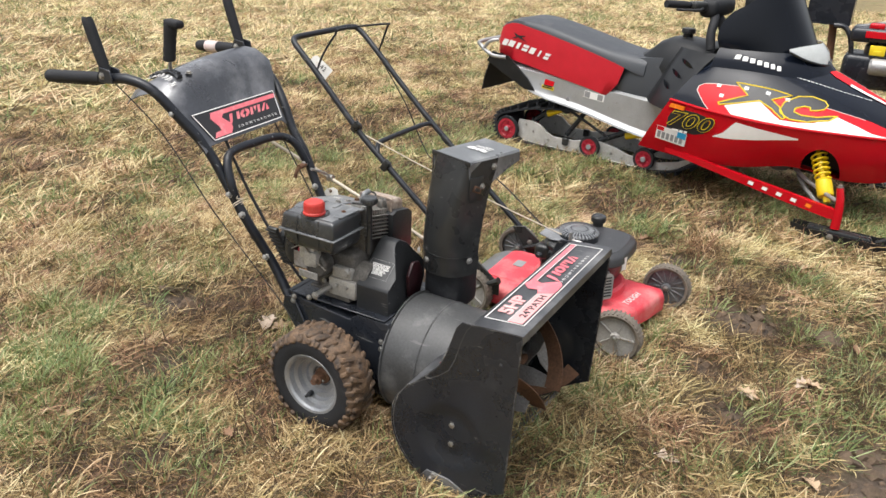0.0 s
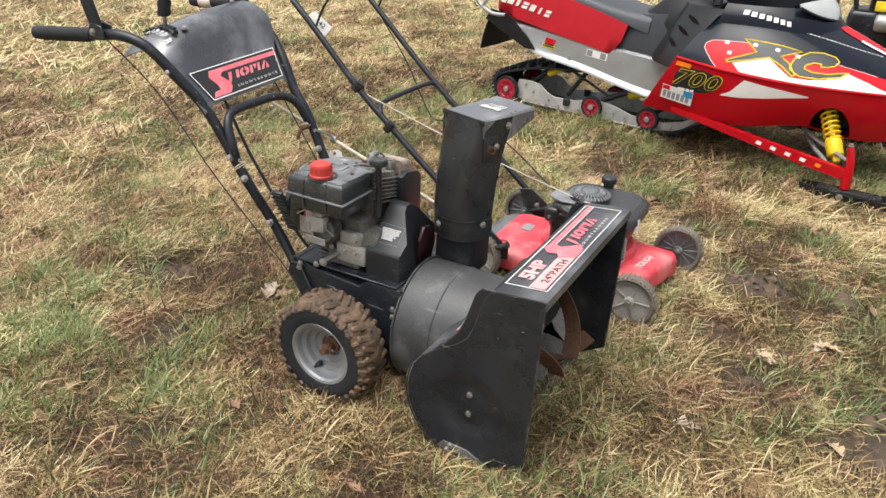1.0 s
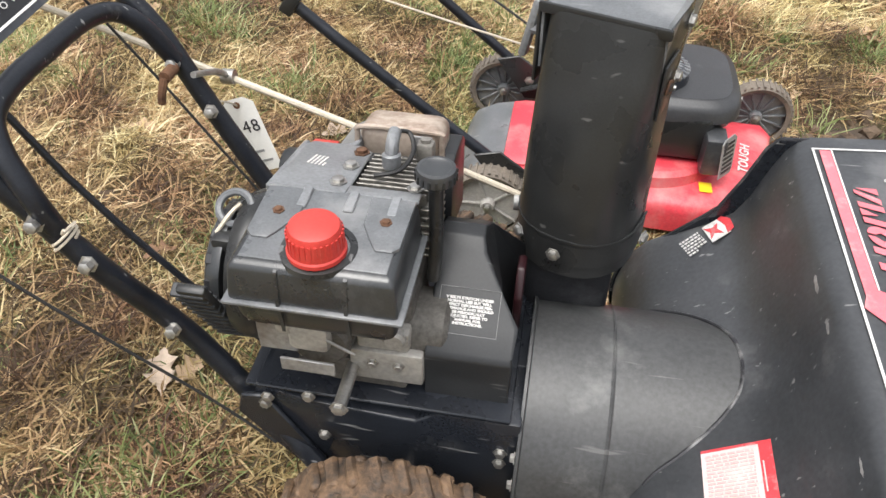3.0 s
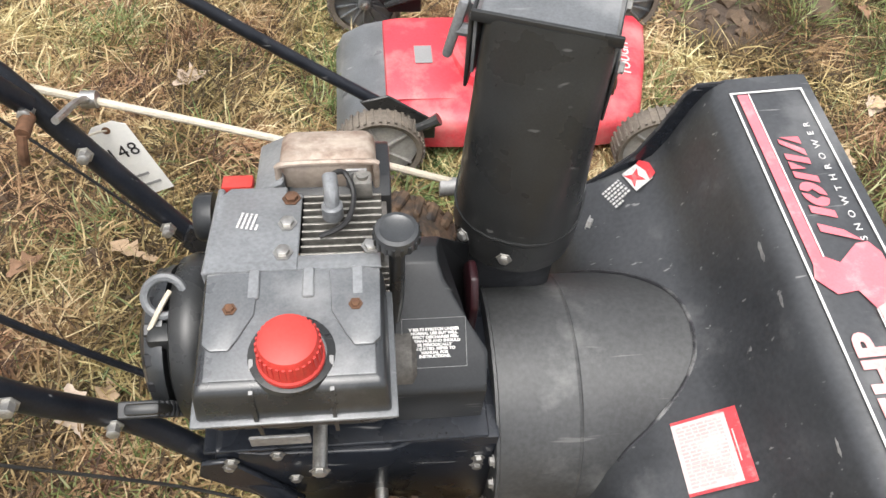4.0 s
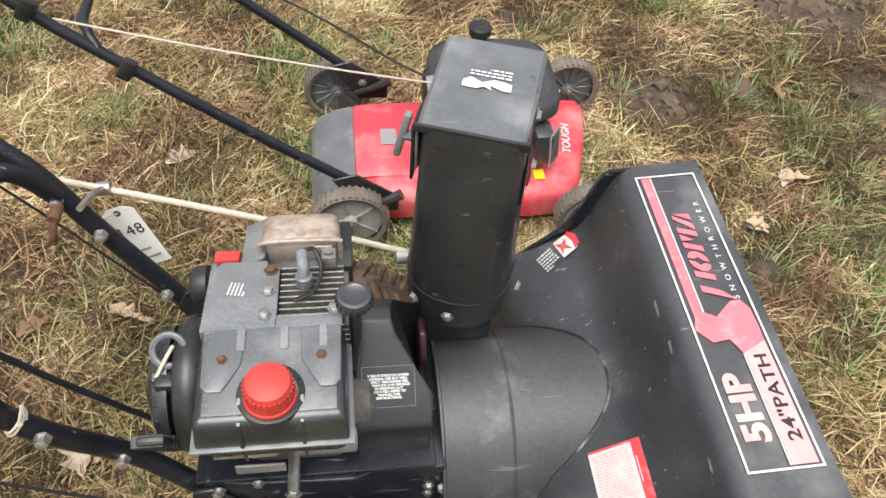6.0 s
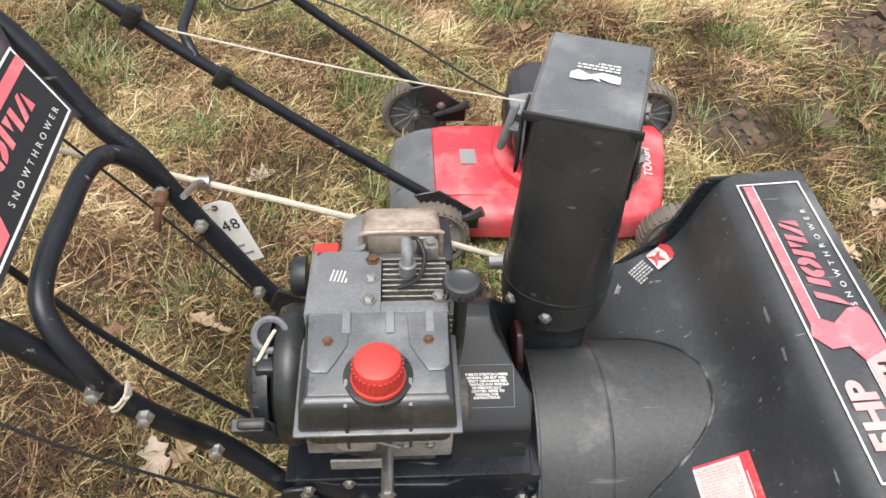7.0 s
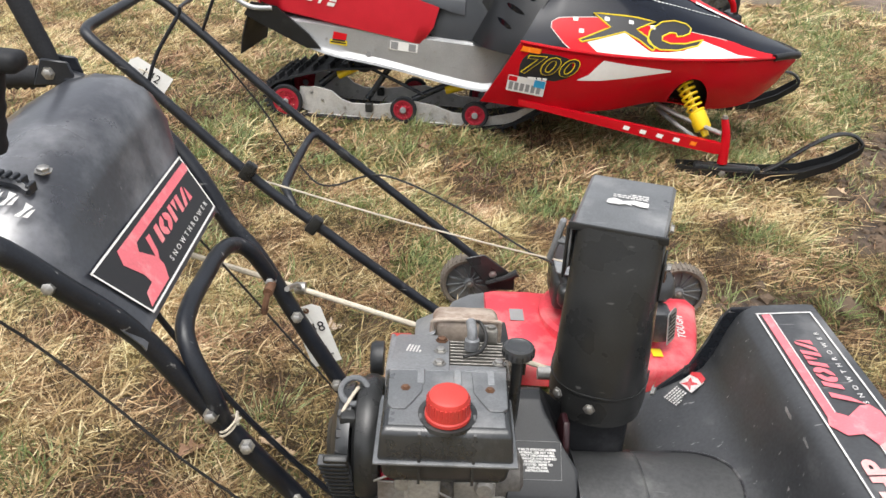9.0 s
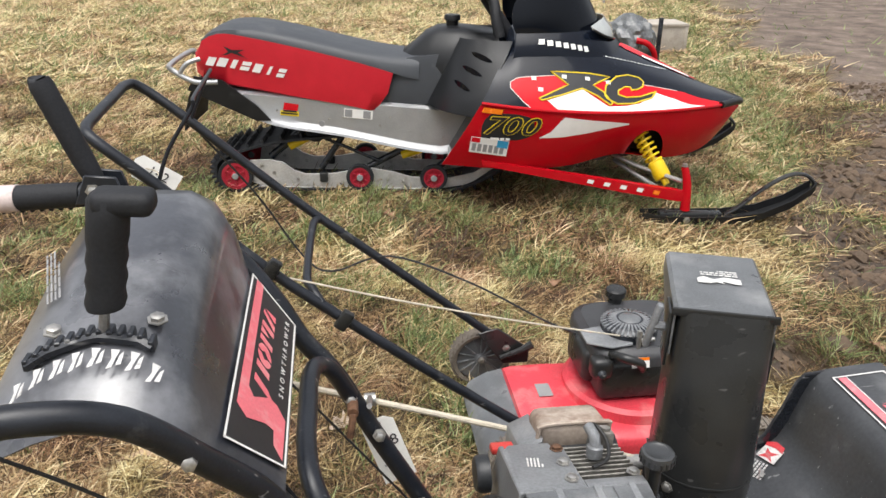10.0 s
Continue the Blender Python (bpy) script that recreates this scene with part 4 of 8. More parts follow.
upper = loft([[(x0, y0, z), (x1, y0, z), (x1, y1, z), (x0, y1, z)] for x0, x1, y0, y1, z in ((TX0 + 0.002, TX1 - 0.002, TY0 + 0.001, TY1, 0.590), (TX0 + 0.006, TX1 - 0.006, TY0 + 0.007, TY1, 0.634), (TX0 + 0.012, TX1 - 0.012, TY0 + 0.014, TY1, 0.6405))])
part("tank_top", bevel(upper, 0.008, 3), TANK, tank)
# thin plate over the dark tank: sky reflection painted as a paler plastic
part("skylit_tank_top", prism([(TX0 + 0.016, TY0 + 0.018), (TX1 - 0.016, TY0 + 0.018), (TX1 - 0.016, TY1), (TX0 + 0.016, TY1)], "z", 0.637, 0.6418, 0.002, 2), PLASTIC_WORN_SKYLIT, tank, "scuffed grey tank top with sky reflection put into its colour")
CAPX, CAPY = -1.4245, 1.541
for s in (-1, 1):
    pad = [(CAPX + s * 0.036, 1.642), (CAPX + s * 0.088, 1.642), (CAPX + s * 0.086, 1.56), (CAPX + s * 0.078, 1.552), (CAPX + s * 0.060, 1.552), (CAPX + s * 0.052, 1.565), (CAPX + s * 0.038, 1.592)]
    pd = part("pad", prism(pad, "z", 0.638, 0.6445, 0.002, 2), PLASTIC_WORN_SKYLIT, tank)
    part("screw", bolt((CAPX + s * 0.062, 1.598, 0.6445), (0, 0, 1), 0.005, 0.003), RUST, pd)
part("filler_neck", lathe([(0.043, 0.636), (0.042, 0.6425), (0.036, 0.6440), (0.034, 0.644), (0.033, 0.639)], "z", (CAPX, CAPY + 0.006, 0), 32), PLASTIC, tank)
for x in (CAPX - 0.038, CAPX + 0.038):
    part("strap", prism([(TY0 + 0.004, 0.545), (TY0 - 0.0015, 0.59), (TY0 + 0.006, 0.635), (CAPY, 0.6455), (CAPY, 0.642), (TY0 + 0.010, 0.634)], "x", x - 0.002, x + 0.002), TANK, tank)
cap = lathe([(0.0, 0.683), (0.022, 0.6825), (0.027, 0.680), (0.029, 0.675), (0.0305, 0.652), (0.0325, 0.650), (0.0325, 0.645), (0.0, 0.645)], "z", (CAPX, CAPY, 0), 40)
cap_ob = part("fuel_cap", cap, RED_CAP, tank, "faded red plastic fuel cap")
ribs = bmesh.new()
for i in range(30):
    a = 2 * math.pi * i / 30
    ribs = join(ribs, box((CAPX + 0.0297 * math.cos(a), CAPY + 0.0297 * math.sin(a), 0.663), (0.002, 0.003, 0.022), 0, 1, (0, 0, math.degrees(a))))
part("grip_ribs", ribs, RED_CAP, cap_ob)
# shroud and cylinder
def lean(bm):
    """The engine's top falls away towards the muffler."""
    for v in bm.verts:
        d = max(0.0, v.co.y - 1.65)
        v.co.y, v.co.z = v.co.y + 0.2 * d, v.co.z - 0.28 * d
    return bm


shroud = [(-1.515, 1.645), (-1.422, 1.645), (-1.422, 1.752), (-1.440, 1.755), (-1.440, 1.765), (-1.505, 1.765), (-1.517, 1.75)]
sh = part("shroud", lean(join(prism(shroud, "z", 0.636, 0.641, 0.0015, 1), prism([(1.645, 0.40), (1.645, 0.641), (1.765, 0.641), (1.80, 0.55), (1.80, 0.42)], "x", -1.520, -1.512, 0.002, 1),
                         prism([(-1.422, 1.645), (-1.335, 1.645), (-1.335, 1.664), (-1.422, 1.664)], "z", 0.636, 0.641, 0.001, 1))), GREY_SHEET, blower, "dusty grey sheet-metal engine shroud")
part("printed_text", lean(bars(0.022, 0.026, 5, plane_frame((-1.478, 1.712, 0.641), (0.2, 1, 0), (-1, 0.2, 0)), rg, 0.5)), WHITE_WORN, sh)
for x in (-1.465, -1.41, -1.36):
    part("rib", lean(box((x, 1.628, 0.643), (0.012, 0.036, 0.004), 0.0015, 1)), GREY_SHEET, sh)
for p, mm in (((-1.434, 1.745, 0.641), RUST), ((-1.436, 1.708, 0.641), STEEL), ((-1.438, 1.668, 0.641), STEEL), ((-1.345, 1.672, 0.641), STEEL)):
    part("bolt", lean(bolt(p, (0, 0, 1), 0.0075)), mm, sh)
fins = part("cylinder", lean(box((-1.378, 1.708, 0.55), (0.075, 0.08, 0.14), 0.006)), CAST, blower, "aluminium cylinder with cooling fins")
for i in range(9):
    part("fin", lean(box((-1.376, 1.669 + 0.0105 * i, 0.595), (0.090, 0.0032, 0.082), 0.001, 1)), FINS, fins)
for i in range(7):
    part("fin", lean(box((-1.333 + 0.002, 1.708, 0.545 + 0.012 * i), (0.012, 0.096, 0.003), 0.0008, 1)), FINS, fins)
part("spark_plug", lean(join(cyl((-1.386, 1.716, 0.652), 0.012, 0.022, "z", 14, 0.002), tube([(-1.386, 1.716, 0.658), (-1.386, 1.722, 0.675), (-1.388, 1.742, 0.682)], 0.0085, 10, 3))), GREY_SHEET, blower)
part("plug_lead", lean(tube([(-1.388, 1.742, 0.682), (-1.372, 1.752, 0.676), (-1.362, 1.73, 0.660), (-1.372, 1.70, 0.648), (-1.40, 1.685, 0.645)], 0.0032, 8, 5)), CABLE, blower)
part("head_lug", lean(join(box((-1.352, 1.757, 0.648), (0.022, 0.022, 0.028), 0.004), cyl((-1.352, 1.757, 0.664), 0.007, 0.006, "z", 12))), FINS, blower)
# muffler in a cream shield
part("muffler", lean(bevel(prism([(1.768, 0.50), (1.768, 0.615), (1.79, 0.630), (1.845, 0.632), (1.862, 0.62), (1.862, 0.50)], "x", -1.443, -1.318), 0.003, 2)), COVER, blower, "black boxed muffler")
part("muffler_shield", lean(box((-1.393, 1.812, 0.636), (0.116, 0.066, 0.060), 0.017, 4)), CREAM, blower, "scorched cream metal muffler shield")
part("shield_tab", lean(join(box((-1.359, 1.774, 0.642), (0.026, 0.004, 0.042), 0.006, 2, (12, 0, 0)), cyl((-1.359, 1.770, 0.650), 0.009, 0.006, "y", 16))), SCUFFED, blower, "scuffed steel tab with a hole")
part("shield_lip", lean(tube([(-1.451, 1.780, 0.612), (-1.451, 1.780, 0.650), (-1.440, 1.780, 0.664), (-1.345, 1.780, 0.664), (-1.336, 1.780, 0.655), (-1.336, 1.780, 0.612)], 0.004, 8, 4)), CREAM, blower)
part("muffler_plate", lean(prism([(-1.482, 0.50), (-1.482, 0.625), (-1.445, 0.645), (-1.445, 0.50)], "y", 1.77, 1.855, 0.003, 1)), GREY_SHEET, blower)
part("choke_tab", lean(box((-1.505, 1.795, 0.615), (0.038, 0.022, 0.014), 0.004, 2)), RED_CAP, blower, "red plastic control tab")
# oil filler
part("oil_tube", tube([(-1.322, 1.668, 0.50), (-1.318, 1.665, 0.56), (-1.318, 1.664, 0.655)], 0.009, 12, 3), PLASTIC, blower)
oil = part("oil_cap", lathe([(0.0, 0.678), (0.014, 0.678), (0.018, 0.680), (0.0225, 0.679), (0.0240, 0.675), (0.0240, 0.664), (0.019, 0.659), (0.0, 0.659)], "z", (-1.318, 1.664, 0), 28), TANK, blower, "black knurled plastic oil cap")
for i in range(18):
    a = 2 * math.pi * i / 18
    part("grip_rib", box((-1.318 + 0.0242 * math.cos(a), 1.664 + 0.0242 * math.sin(a), 0.6695), (0.0024, 0.003, 0.010), 0, 1, (0, 0, math.degrees(a))), PLASTIC, oil)
# recoil starter on the rear of the engine
rec = part("recoil_starter", lathe([(0.0, -0.022), (0.080, -0.022), (0.094, -0.016), (0.099, -0.004), (0.099, 0.008), (0.092, 0.020), (0.0, 0.020)], "x", (-1.545, 1.655, 0.50), 40), PLASTIC, blower, "black recoil starter housing")
cov = part("starter_cover", lathe([(0.0, -0.034), (0.030, -0.034), (0.040, -0.026), (0.066, -0.022), (0.082, -0.014), (0.088, 0.0), (0.088, 0.006), (0.0, 0.006)], "x", (-1.577, 1.655, 0.495), 40), TANK, rec, "worn black slotted starter cover")
for i in range(16):
    a = 2 * math.pi * i / 16
    part("slot", box((-1.584, 1.655 + 0.078 * math.cos(a), 0.495 + 0.078 * math.sin(a)), (0.016, 0.014, 0.015), 0.002, 1, (math.degrees(a), 0, 0)), DECAL_BLACK, cov)
A0, A1 = Vector((-1.590, 1.536, 0.562)), Vector((-1.578, 1.602, 0.418))
tilt_ = math.degrees(math.atan2((A1 - A0).y, -(A1 - A0).z))
vs_ = part("vent_strip", box((A0 + A1) / 2, (0.036, 0.012, (A1 - A0).length), 0.004, 2, (tilt_, 0, 0)), PLASTIC, rec, "slotted black plastic vent strip")
for i in range(10):
    part("vent_rib", box(A0.lerp(A1, (i + 0.7) / 10.4), (0.042, 0.018, 0.0055), 0.0015, 1, (tilt_, 0, 0)), COVER, vs_)
loop_ = part("pull_loop", tube([(-1.568 + 0.021 * math.cos(a), 1.652 + 0.017 * math.sin(a), 0.592 + 0.012 * math.sin(a)) for a in [k * math.pi / 5 for k in range(10)]], 0.0052, 8, 3, True), PLASTIC_WORN_SKYLIT, blower, "worn black pull loop with pale cord")
part("cord", tube([(-1.562, 1.656, 0.596), (-1.570, 1.640, 0.592), (-1.584, 1.622, 0.574)], 0.0028, 6, 3), ROPE, loop_)
part("loop_guide", box((-1.572, 1.618, 0.566), (0.030, 0.026, 0.022), 0.006, 2), PLASTIC, rec)
part("throttle_bracket", join(box((-1.50, 1.562, 0.47), (0.05, 0.004, 0.05), 0.001, 1), box((-1.46, 1.548, 0.435), (0.07, 0.004, 0.022), 0.001, 1)), SCUFFED, blower)
part("throttle_rod", tube([(-1.53, 1.556, 0.50), (-1.48, 1.55, 0.525), (-1.44, 1.552, 0.49), (-1.40, 1.556, 0.46)], 0.002, 6, 4), STEEL, blower)
part("starter_cup", cyl((-1.36, 1.603, 0.448), 0.016, 0.02, "y", 16, 0.004), SUMP, blower)
part("breather_disc", lathe([(0, -0.01), (0.026, -0.01), (0.03, -0.004), (0.03, 0.012), (0, 0.012)], "x", (-1.545, 1.79, 0.555), 24), COVER, blower)
# belt cover with its printed notice
cover = [(1.606, 0.286), (1.602, 0.420), (1.608, 0.429), (1.640, 0.452), (1.672, 0.477), (1.712, 0.513), (1.730, 0.525), (1.752, 0.528), (1.780, 0.512), (1.808, 0.455), (1.812, 0.40), (1.77, 0.30), (1.72, 0.27)]
bc = part("belt_cover", bevel(loft([[(-1.322, y, z) for y, z in cover], [(-1.208 - 0.056 * max(0.0, min(1.0, (z - 0.452) / 0.065)), y, z) for y, z in cover]]), 0.0028, 2, 24), COVER, blower, "black plastic belt cover with white printed notice", 22)
part("cover_lip", prism([(-1.326, 0.300), (-1.318, 0.280), (-1.262, 0.262), (-1.212, 0.280), (-1.206, 0.300)], "y", 1.603, 1.612, 0.002, 1), COVER, bc)
part("guard_liner", prism([(1.72, 0.36), (1.715, 0.43), (1.74, 0.468), (1.775, 0.462), (1.800, 0.42), (1.79, 0.35)], "x", -1.218, -1.206, 0.004, 2), LINER, bc, "dark maroon plastic guard edge")
part("notice", letters("V BELTS STRETCH UNDER\nNORMAL USE BUT WILL\nAFFECT DISCHARGE PER-\nFORMANCE AND SHOULD\nBE PERIODICALLY\nADJUSTED. REFER TO\nMANUAL FOR\nINSTRUCTIONS.", 0.0048, plane_frame((-1.272, 1.652, 0.4615), (1, 0, 0), (0, 0.788, 0.616)), 1.0, 0, bold=0.0003, stretch=1.12), WHITE_WORN, bc, "white printed notice")
part("notice_border", flat(border(-0.040, -0.031, 0.040, 0.031, 0.0005), plane_frame((-1.272, 1.652, 0.4615), (1, 0, 0), (0, 0.788, 0.616))), DECAL_GREY, bc)
part("bolt", bolt((-1.226, 1.603, 0.290), (0, -1, 0), 0.0065, 0.006), BLACK, bc)
part("bolt", bolt((-1.292, 1.603, 0.284), (0, -1, 0), 0.006), RUST, bc)

# ---- handlebars ----
NEAR_BAR = [(-1.475, 1.560, 0.19), (-1.560, 1.592, 0.275), (-1.646, 1.600, 0.40), (-1.716, 1.565, 0.546), (-1.785, 1.556, 0.662), (-1.838, 1.539, 0.763), (-1.896, 1.501, 0.851), (-1.957, 1.462, 0.934), (-2.03, 1.438, 0.961), (-2.107, 1.427, 0.955), (-2.325, 1.398, 0.938)]
FAR_BAR = [(-1.545, 1.888, 0.28), (-1.616, 1.896, 0.398), (-1.707, 1.906, 0.561), (-1.765, 1.911, 0.676), (-1.816, 1.914, 0.745), (-1.858, 1.927, 0.816), (-1.921, 1.949, 0.888), (-2.006, 1.966, 0.945), (-2.107, 1.985, 0.975), (-2.325, 2.014, 0.958)]
for s, y0, pts in ((1, 1.535, NEAR_BAR), (-1, 1.877, FAR_BAR)):
    rise = 0.0 if s > 0 else 0.020
    bar = part("handlebar", tube(pts, 0.0155, 14, 5), BLACK_TUBE, blower, "black painted steel handlebar tube")
    gx = [(-2.13, y0 - s * 0.111, 0.953 + rise), (-2.325, y0 - s * 0.137, 0.938 + rise), (-2.336, y0 - s * 0.1385, 0.937 + rise)]
    grip = part("grip", tube(gx, [0.019, 0.020, 0.015], 14, 3), RUBBER, bar, "black rubber grip")
    if s < 0:
        part("grip_tape", tube([(-2.225, y0 + 0.1235, 0.9455 + rise), (-2.29, y0 + 0.1325, 0.941 + rise)], 0.0208, 14, 1), LABEL_WORN, grip, "pale tape round the grip")
    for i in range(12):
        part("grip_rib", box((-2.15 - 0.0145 * i, y0 - s * (0.1135 + 0.0019 * i), 0.934 + rise - 0.0011 * i), (0.007, 0.016, 0.008), 0.002, 1), RUBBER, grip)
    for q in ((-1.907, 1.486, 0.866), (-1.757, 1.543, 0.628), (-1.712, 1.546, 0.570), (-1.655, 1.58, 0.43)) if s > 0 else ((-1.745, 1.890, 0.643), (-1.700, 1.886, 0.570), (-1.63, 1.877, 0.425)):
        part("bolt", bolt(q, (0.1, -1, 0.25), 0.008, 0.013), STEEL, bar)
    base = (-2.107, y0 - s * 0.108, 0.955 + rise)
    lev = part("clutch_lever", tube([(base[0] + 0.004, base[1], base[2] + 0.012), (base[0] - 0.012, base[1] - s * 0.002, base[2] + 0.05), (base[0] - 0.0505, base[1] - s * 0.004, base[2] + 0.160), (base[0] - 0.0535, base[1] - s * 0.004, base[2] + 0.170)], [0.012, 0.0165, 0.0172, 0.009], 14, 4), RUBBER, blower, "black rubber-sleeved clutch lever")
    part("lever_bracket", join(prism([(base[0] - 0.03, base[2] - 0.012), (base[0] + 0.045, base[2] - 0.008), (base[0] + 0.035, base[2] + 0.03), (base[0] - 0.01, base[2] + 0.035)], "y", base[1] - 0.019, base[1] - 0.014, 0.002, 1),
                               prism([(base[0] - 0.03, base[2] - 0.012), (base[0] + 0.045, base[2] - 0.008), (base[0] + 0.035, base[2] + 0.03), (base[0] - 0.01, base[2] + 0.035)], "y", base[1] + 0.014, base[1] + 0.019, 0.002, 1)), BLACK, lev)
    part("bolt", bolt((base[0], base[1] - 0.019, base[2] + 0.01), (0, -1, 0), 0.008), STEEL, lev)
    part("control_cable", tube([(base[0] + 0.03, base[1], base[2] - 0.01), (-1.95, y0 - s * 0.06, 0.80), (-1.78, y0 - s * 0.04, 0.58), (-1.60, y0 - s * 0.005, 0.36), (-1.52, y0, 0.27)], 0.0022, 6, 6), CABLE, blower)
loop_pts = [(-1.745, 1.560, 0.596), (-1.757, 1.553, 0.660), (-1.781, 1.566, 0.711), (-1.796, 1.593, 0.738), (-1.803, 1.648, 0.746), (-1.803, 1.714, 0.747), (-1.802, 1.800, 0.746), (-1.792, 1.855, 0.733), (-1.770, 1.878, 0.705), (-1.745, 1.897, 0.645)]
part("brace_loop", tube(loop_pts, 0.0135, 14, 6), BLACK_TUBE, blower, "black bent tube brace")
part("loop_bolt", join(cyl((-1.742, 1.868, 0.640), 0.009, 0.03, "y", 12), tube([(-1.742, 1.852, 0.640), (-1.745, 1.842, 0.622), (-1.748, 1.840, 0.606)], 0.006, 8, 3)), RUST, blower, "rusty bolt with a bent end")
part("tie", tube([(-1.738 + 0.0185 * math.cos(a) * 0.7, 1.557 + 0.0185 * math.sin(a), 0.590 + 0.0185 * math.cos(a) * 0.5 + 0.0012 * a) for a in [k * 0.7 for k in range(20)]] + [(-1.720, 1.534, 0.625), (-1.712, 1.530, 0.636)], 0.0018, 6, 2), ROPE, blower, "pale knotted twine")

# ---- control panel ----
crown = [(-2.115, 0.925), (-2.10, 0.950), (-2.05, 0.978), (-2.00, 0.993), (-1.955, 0.990), (-1.925, 0.972), (-1.905, 0.935), (-1.886, 0.866), (-1.826, 0.787), (-1.822, 0.779)]


def panel_z(x, u, z):
    """The panel sags towards its sides and stands higher on the far one."""
    k = max(0.0, min(1.0, (z - 0.868) / 0.09))
    return z - 0.022 * k * abs(u) ** 2.2 + 0.026 * k * u


prow = []
for i in range(15):
    u = -1 + 2 * i / 14
    row = []
    for x, z in crown:
        k = max(0.0, min(1.0, (z - 0.79) / 0.17))
        row.append((x, YC - 0.004 + u * (0.186 + 0.040 * k), panel_z(x, u, z) + 0.009 * u - (0.02 if abs(u) > 0.99 else 0)))
    prow.append(row)
panel = part("control_panel", sheet(prow, 0.003), PANEL, blower, "sun-faded black sheet-metal control panel")
PAN = plane_frame((-1.8540, 1.714, 0.8262), (0, 1, 0.045), (-0.60, 0, 0.79))
PT, PB, PH, BW = 0.182, 0.153, 0.0485, 0.003
part("decal_field", flat([[(-PB, -PH), (PB, -PH), (PT, PH), (-PT, PH)]], PAN, 0.0004, 0.0022), DECAL_BLACK, panel)
part("decal_border", flat([[(-PB, -PH), (PB, -PH), (PB, -PH + BW), (-PB, -PH + BW)], [(-PT, PH - BW), (PT, PH - BW), (PT, PH), (-PT, PH)], [(-PB, -PH), (-PB + BW, -PH), (-PT + BW, PH), (-PT, PH)], [(PB - BW, -PH), (PB, -PH), (PT, PH), (PT - BW, PH)]], PAN, 0.0005, 0.0030), WHITE, panel, "white printed border")
part("stripe", flat([[(0.177, 0.038), (0.177, 0.024), (-0.068, 0.024), (-0.080, 0.014), (-0.058, -0.012), (-0.060, -0.026), (-0.076, -0.042), (-0.146, -0.042), (-0.132, -0.026), (-0.108, -0.024), (-0.108, -0.010), (-0.124, 0.02), (-0.112, 0.038)][::-1]], PAN, 0.0005, 0.0030), PINK, panel, "faded red zigzag stripe")
for o in emblem:
    part("emblem_bar", flat([[(x * 1.02 - 0.066, y * 0.8 + 0.004) for x, y in o]], PAN, 0.0005, 0.0030), PINK, panel, "faded red slanted emblem bar")
part("lettering", letters("SNOWTHROWER", 0.0115, PAN @ Matrix.Translation((0.05, -0.031, 0.002)), 1.9, 0, stretch=1.25), WHITE_WORN, panel)
# shift gate, numbers and lever
def panel_top(x, y):
    """The panel's level at a plan point near its crown."""
    return panel_z(x, (y - YC + 0.004) / 0.226, float(np.interp(x, [c[0] for c in crown[:8]], [c[1] for c in crown[:8]])))


gate_pts = [(-2.070 + 0.0105 * i, 1.563 - 0.0003 * (i - 5.5) ** 2, panel_top(-2.070 + 0.0105 * i, 1.567) + 0.001) for i in range(13)]
gg = part("gear_gate", tube(gate_pts, 0.006, 6, 1), BLACK, panel, "toothed black gear gate")
for x, y, z in gate_pts:
    part("gate_tooth", box((x, y + 0.006, z + 0.002), (0.006, 0.018, 0.013), 0.001, 1), BLACK, gg)
for i in range(8):
    x, y = -2.068 + 0.0185 * i, 1.534 - 0.0010 * (i - 3.5) ** 2
    part("gear_mark", flat([[(-0.006, -0.014), (-0.001, -0.012), (0.001, 0.002), (0.003, 0.011), (-0.006, 0.012), (-0.003, 0.0)], [(0.002, -0.010), (0.007, -0.008), (0.007, 0.009), (0.004, 0.004)]],
                           plane_frame((x, y, panel_top(x, y) + 0.001), (1, 0, (panel_top(x + 0.01, y) - panel_top(x - 0.01, y)) / 0.02), (0, 1, (panel_top(x, y + 0.01) - panel_top(x, y - 0.01)) / 0.02)), 0.0005, 0.003), WHITE_WORN, panel, "worn white gear number")
lever = part("shift_lever", tube([(-2.0, 1.570, 0.94), (-1.983, 1.560, 1.02)], 0.0055, 8, 1), SCUFFED, blower, "steel shift lever with a black grip")
gripb = loft([[(-1.985 + 0.18 * (z - 1.0) + r * math.cos(a) * 1.12, 1.558 + r * math.sin(a), z) for a in [2 * math.pi * k / 16 for k in range(16)]] for z, r in
              ((1.003, 0.010), (1.006, 0.0165), (1.015, 0.0185), (1.027, 0.0165), (1.039, 0.0185), (1.050, 0.0165), (1.061, 0.0185), (1.072, 0.017), (1.083, 0.0185), (1.10, 0.0185), (1.122, 0.0185), (1.128, 0.015))])
part("grip", join(gripb, box((-1.950, 1.558, 1.118), (0.058, 0.036, 0.024), 0.009, 3, (0, 4, 0))), RUBBER, lever, "black moulded hand grip")
for p in ((-1.946, 1.595, 0.968), (-2.055, 1.600, 0.957)):
    part("bolt", bolt(p, (0.1, -0.1, 1), 0.008), STEEL if p[1] < 1.65 else BLACK, panel)
part("printed_text", bars(0.12, 0.020, 4, plane_frame((-2.088, 1.715, 0.968), (-0.3, 1, 0.08), (-1, -0.3, -0.5)), rg, 0.5), DECAL_GREY, panel)

